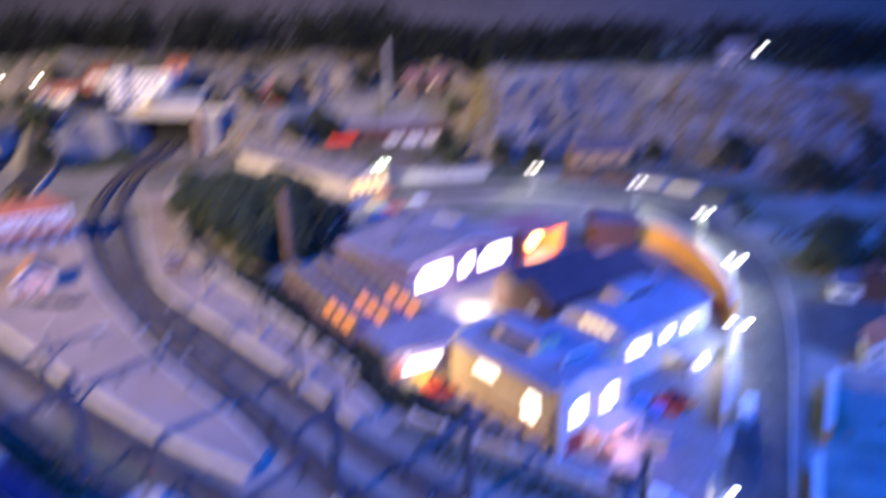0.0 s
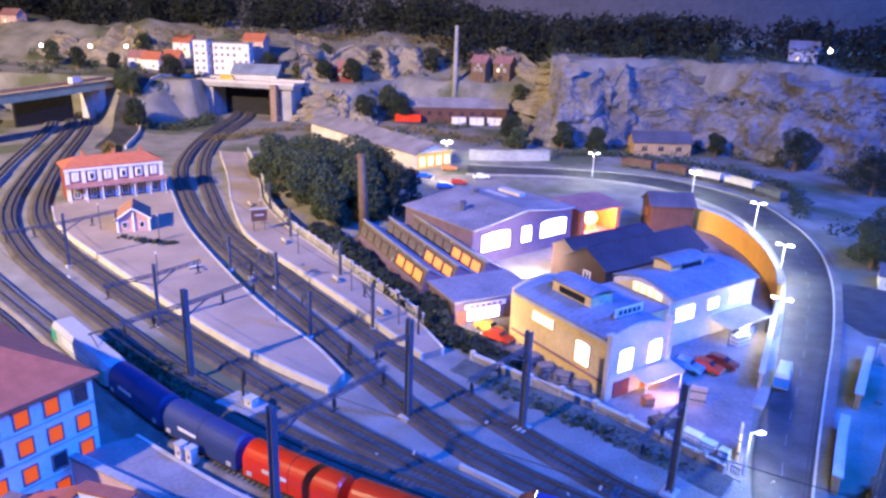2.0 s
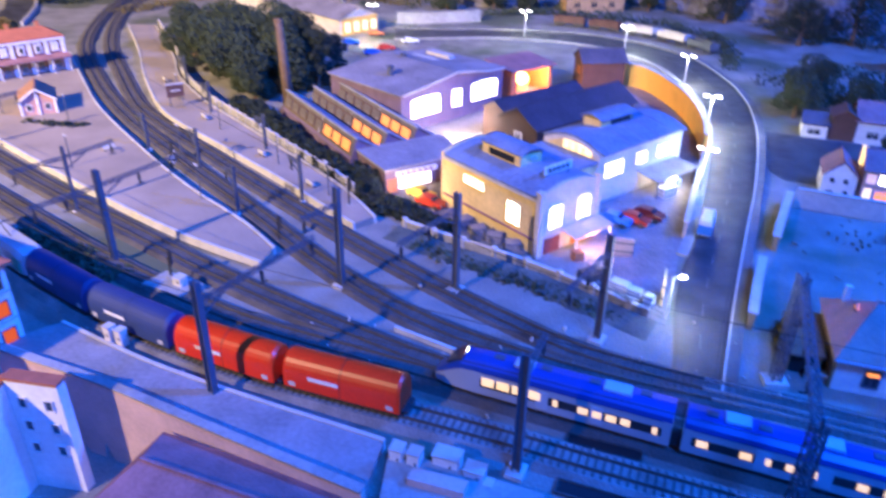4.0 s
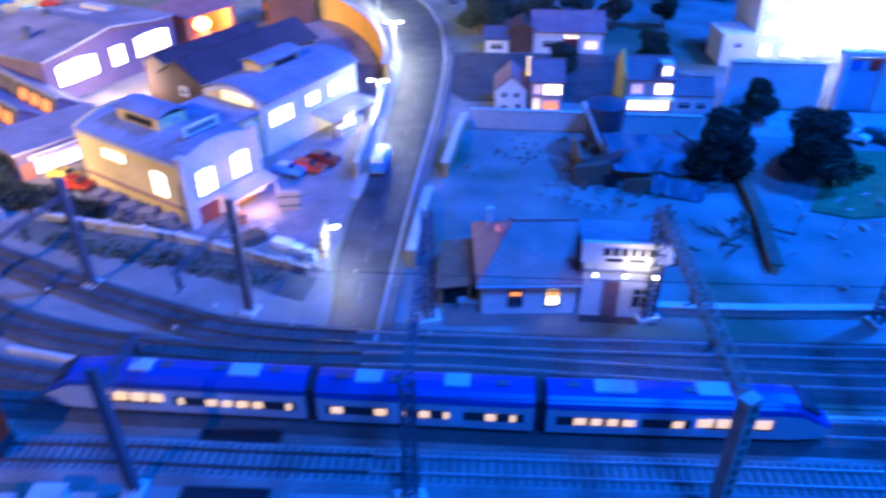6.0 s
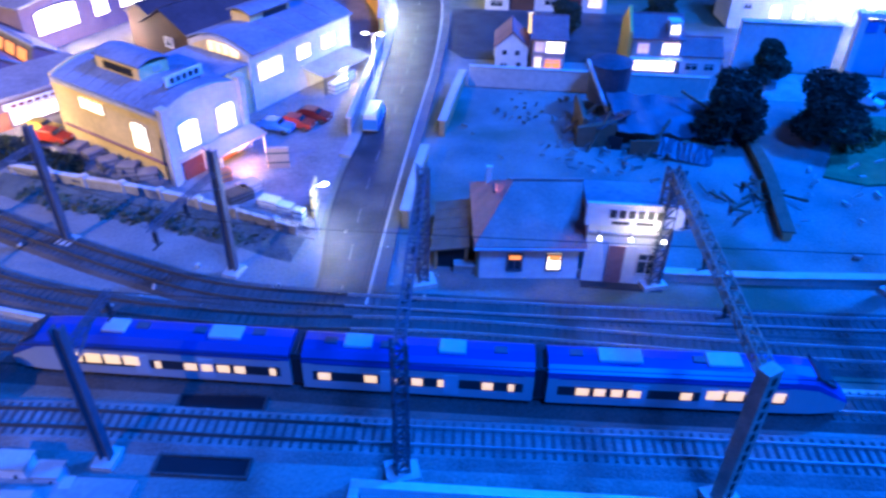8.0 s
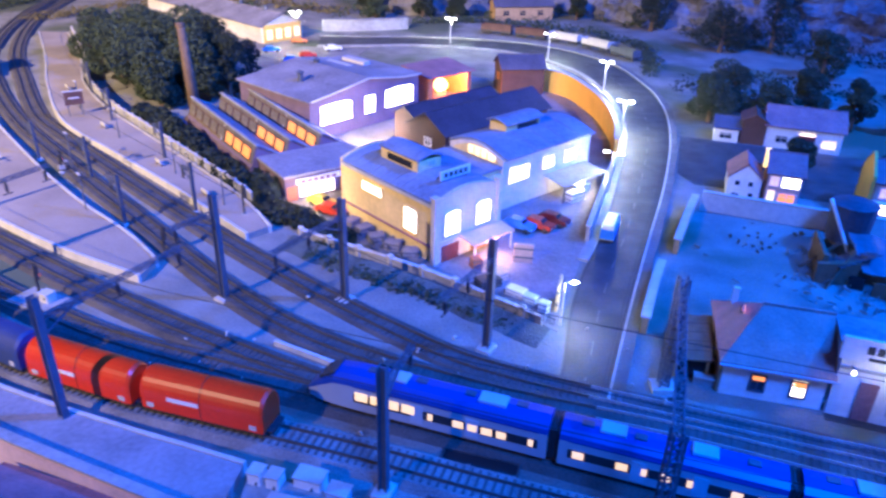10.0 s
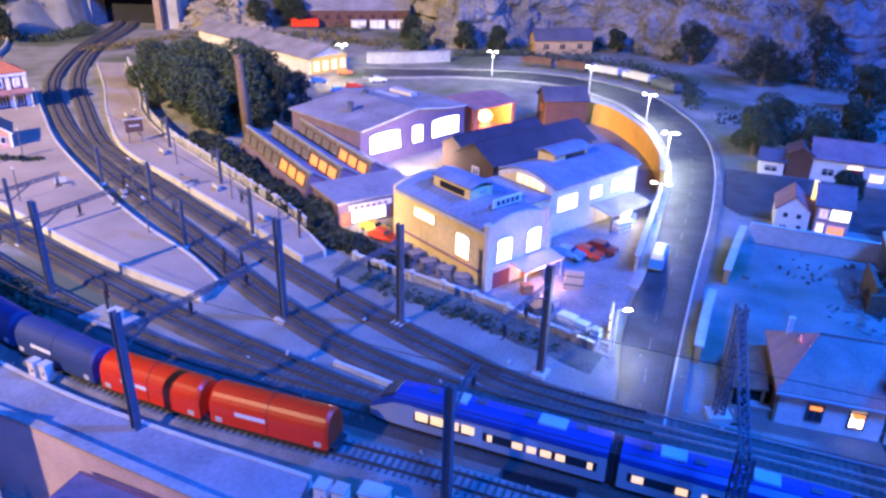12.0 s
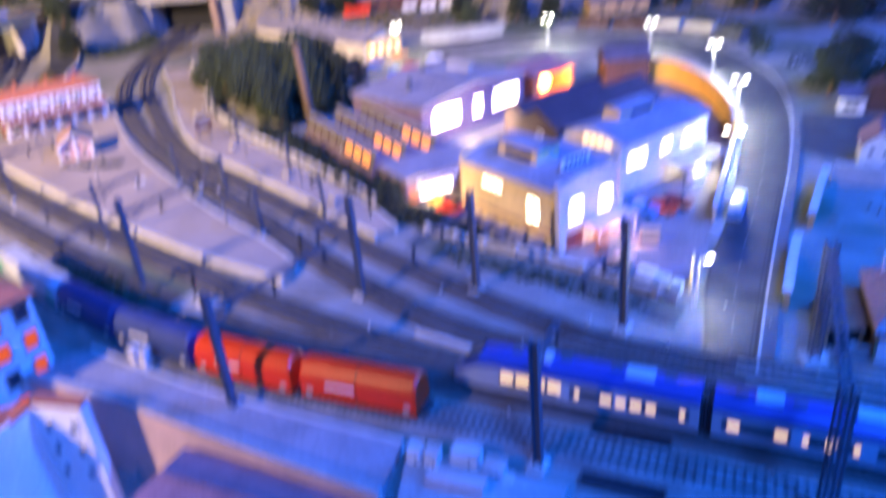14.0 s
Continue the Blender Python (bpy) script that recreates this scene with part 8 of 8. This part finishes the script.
def name_board(x, y, turn):
    t = thing("station_name_board", pose(x, y, 0.0105, 0, 0, turn), "dark brown station name board on two posts", "sign")
    for sx in (-0.012, 0.012):
        bm = bmesh.new()
        bm_bar(bm, (sx, 0, -0.003), (sx, 0, 0.045), 0.002)
        part("post", bm, M["mast"], t)
    bm = bmesh.new()
    bm_box(bm, 0, -0.002, 0.022, 0.034, 0.002, 0.026)
    b = part("board", bm, M["brown"], t)
    bm = bmesh.new()
    bm_box(bm, 0, -0.0034, 0.034, 0.020, 0.001, 0.003)
    part("lettering", bm, M["edge"], b)
    bm = bmesh.new()
    bm_box(bm, 0, -0.002, 0.048, 0.038, 0.004, 0.002)
    part("cap", bm, M["edge"], b)


name_board(-0.556, 1.385, 35)


def bench(x, y, turn):
    t = thing("platform_bench", pose(x, y, 0.0105, 0, 0, turn), "small pale bench on the platform", "bench", "platform benches")
    bm = bmesh.new()
    bm_box(bm, 0, 0, 0.004, 0.020, 0.006, 0.0014)
    part("seat", bm, M["edge"], t)
    bm = bmesh.new()
    bm_box(bm, 0, 0.0032, 0.0055, 0.020, 0.0012, 0.006)
    part("backrest", bm, M["edge"], t)
    for sx in (-0.008, 0.008):
        bm = bmesh.new()
        bm_box(bm, sx, 0, -0.002, 0.0016, 0.005, 0.0062)
        part("leg", bm, M["mast"], t)


for x, y, r in ((-0.575, 1.13, 40), (-0.47, 1.315, 135), (-0.30, 1.135, 135), (-0.185, 1.015, 135), (-0.655, 1.56, 130)):
    bench(x, y, r)


def lamp_post(x, y, h=0.055):
    t = thing("platform_lamp", pose(x, y, 0.0105, 0, 0, 130), "slim unlit platform lamp", "lamp post", "platform lamps")
    bm = bmesh.new()
    bm_tube(bm, (0, 0, -0.003), (0, 0, h), 0.0012, 0.0009, 6)
    part("post", bm, M["mast"], t)
    bm = bmesh.new()
    bm_box(bm, 0.005, 0, h - 0.001, 0.012, 0.003, 0.0016)
    part("lamp_head", bm, M["edge"], t)


for x, y in ((-0.44, 1.12), (-0.60, 1.05), (-0.34, 0.95), (-0.42, 1.26), (-0.262, 1.10), (-0.15, 0.985), (-0.57, 1.43), (-0.72, 1.26), (-0.88, 1.30)):
    lamp_post(x, y)


# ---- factory yard clutter ----
def crate(x, y, turn, w, d, h, m, label, name="crate"):
    t = thing(name, pose(x, y, 0.0006, 0, 0, turn), label, name.replace("_", " "), "yard clutter")
    bm = bmesh.new()
    bm_box(bm, 0, 0, 0, w, d, h)
    bmesh.ops.bevel(bm, geom=bm.edges[:], offset=0.0005, segments=1, affect="EDGES")
    part("body", bm, M[m], t)
    for z in (h * 0.25, h * 0.7):
        bm = bmesh.new()
        bm_box(bm, 0, 0, z, w * 1.03, d * 1.03, h * 0.08)
        part("batten", bm, M["mast"], t)


crate(0.248, 0.805, 35, 0.024, 0.018, 0.012, "pink_render", "pinkish crate before the workshop door")
crate(0.236, 0.788, 30, 0.030, 0.020, 0.012, "black", "black covered crate by the wall")
crate(0.285, 0.852, -8, 0.026, 0.004, 0.028, "pink_render", "pale pink hoarding board in the yard", "hoarding")
crate(0.270, 0.768, -35, 0.024, 0.014, 0.010, "white", "white crate by the wall")
crate(0.286, 0.752, -35, 0.018, 0.012, 0.010, "cab_blue", "pale blue crate by the wall")
crate(0.300, 0.732, -35, 0.012, 0.010, 0.014, "cab_blue", "pale blue bin by the gate", "bin")
crate(0.222, 0.836, 20, 0.014, 0.012, 0.014, "orange", "orange crate under the awning")
crate(0.385, 1.065, 40, 0.03, 0.014, 0.016, "white", "white crate under the canopy")
crate(0.40, 1.10, 46, 0.03, 0.014, 0.014, "cab_blue", "pale blue crate under the canopy")
crate(0.318, 0.745, 75, 0.03, 0.003, 0.036, "ochre", "ochre gate leaf beside the street lamp", "gate_leaf")
for x, y, r in ((0.085, 0.90, 20), (0.11, 0.880, -15), (0.065, 0.925, 40), (0.135, 0.858, 5), (0.045, 0.945, 60)):
    crate(x, y, r, 0.022, 0.016, 0.012, "slate", "dark scrap crate by the factory wall")
for k in range(9):
    a = k * 0.012
    t = thing("yard_railing", pose(0.214 + a * 0.87, 0.757 - a * 0.72, 0.014, 0, 0, -40), "dark iron railing panel on the wall", "railing", "railing panels")
    for i in range(4):
        bm = bmesh.new()
        bm_bar(bm, (i * 0.003, 0, -0.001), (i * 0.003, 0, 0.010), 0.0005)
        part("bar", bm, M["black"], t)
    bm = bmesh.new()
    bm_bar(bm, (-0.001, 0, 0.008), (0.011, 0, 0.008), 0.0006)
    part("top_rail", bm, M["black"], t)


def debris(name, cx, cy, w, d, n, seed, m, label, long=0.03):
    """Loose rubble and timber as one object."""
    rng = random.Random(seed)
    bm = bmesh.new()
    for i in range(n):
        x, y = cx + rng.gauss(0, w), cy + rng.gauss(0, d)
        a, ln = rng.uniform(0, 6.28), rng.uniform(0.3, 1) * long
        z = rng.uniform(0.0, 0.006)
        bm_bar(bm, (x, y, z), (x + ln * math.cos(a), y + ln * math.sin(a), z + rng.uniform(-0.002, 0.008)), rng.uniform(0.0012, 0.0035))
    structure(name, bm, m, label, "debris", kind="stuff")


def tarpaulin(x, y, turn, w, d, h):
    t = thing("blue_tarpaulin", pose(x, y, 0, 0, 0, turn), "crumpled bright blue tarpaulin over stacked goods", "tarpaulin", "tarpaulins")
    bm = bmesh.new()
    g = bmesh.ops.create_grid(bm, x_segments=14, y_segments=12, size=0.5, matrix=Matrix.Diagonal((w, d, 1, 1)))["verts"]
    for v in g:
        e = max(abs(v.co.x) / (w / 2), abs(v.co.y) / (d / 2))
        v.co.z = h * step((1 - e) / 0.45) + 0.003 * noise.noise(v.co * 90) * step((1 - e) / 0.2) - 0.001
    bmesh.ops.solidify(bm, geom=bm.faces[:], thickness=0.0012)
    part("sheet", bm, M["tarp"], t, smooth=True)


tarpaulin(-0.268, 1.425, 40, 0.055, 0.040, 0.030)
tarpaulin(-0.335, 1.345, 20, 0.030, 0.026, 0.018)
debris("timber_debris", 0.80, 0.655, 0.026, 0.03, 26, 1, M["bark"], "scattered logs and broken timber in the yard", 0.034)
debris("rubble", 0.70, 0.80, 0.06, 0.05, 80, 2, M["ground"], "grey rubble round the ruined barn", 0.014)
debris("earth_clods", 0.64, 0.93, 0.04, 0.05, 22, 3, M["bark"], "earth clods on the demolition yard", 0.006)
debris("yard_scrap", 0.10, 0.885, 0.025, 0.02, 50, 4, M["mast"], "dark scrap metal along the factory wall", 0.018)
debris("trackside_scraps", 0.95, 0.66, 0.10, 0.05, 26, 5, M["edge"], "pale scraps on the open ground", 0.012)

debris("track_litter", 0.0, 0.60, 0.22, 0.05, 60, 6, M["edge"], "tiny pale scraps lying between the tracks", 0.004)
debris("platform_litter", -0.55, 1.08, 0.20, 0.05, 12, 7, M["edge"], "small pale scraps on the station ground", 0.007)


def wagon_far(x, y, turn, m):
    t = thing("parked_wagon", pose(x, y, 0.004, 0, 0, turn), "old open wagon standing below the cliff", "freight wagon", "wagons below the cliff")
    bm = bmesh.new()
    bm_box(bm, 0, 0, 0.008, 0.10, 0.030, 0.004)
    part("underframe", bm, M["black"], t)
    for sy in (-1, 1):
        bm = bmesh.new()
        bm_box(bm, 0, sy * 0.014, 0.012, 0.098, 0.002, 0.016)
        part("side_board", bm, M[m], t)
    for sx in (-1, 1):
        bm = bmesh.new()
        bm_box(bm, sx * 0.048, 0, 0.012, 0.002, 0.026, 0.018)
        part("end_board", bm, M[m], t)
    for x in (-0.032, 0.032):
        bogie(t, x)


t = thing("orange_wagon", pose(-0.62, 2.99, 0, 0, 0, 16), "orange covered wagon parked before the warehouse", "freight wagon")
bm = bmesh.new()
bm_box(bm, 0.04, 0, 0.008, 0.11, 0.03, 0.030)
bmesh.ops.bevel(bm, geom=bm.edges[:], offset=0.002, segments=2, affect="EDGES")
part("body", bm, M["wagon_red"], t)
bm = bmesh.new()
bm_box(bm, 0.04, 0, -0.003, 0.10, 0.024, 0.012)
part("underframe", bm, M["black"], t)
for k, m in enumerate(("mast", "edge", "edge", "brown", "brown")):
    p = along(spline([(0.70, 2.02), (0.60, 2.18), (0.43, 2.31), (0.20, 2.40), (0.0, 2.42)], 0.02), 0.06 + k * 0.115)
    q = along(spline([(0.70, 2.02), (0.60, 2.18), (0.43, 2.31), (0.20, 2.40), (0.0, 2.42)], 0.02), 0.07 + k * 0.115)
    wagon_far(p.x, p.y, math.degrees(math.atan2(q.y - p.y, q.x - p.x)), m)
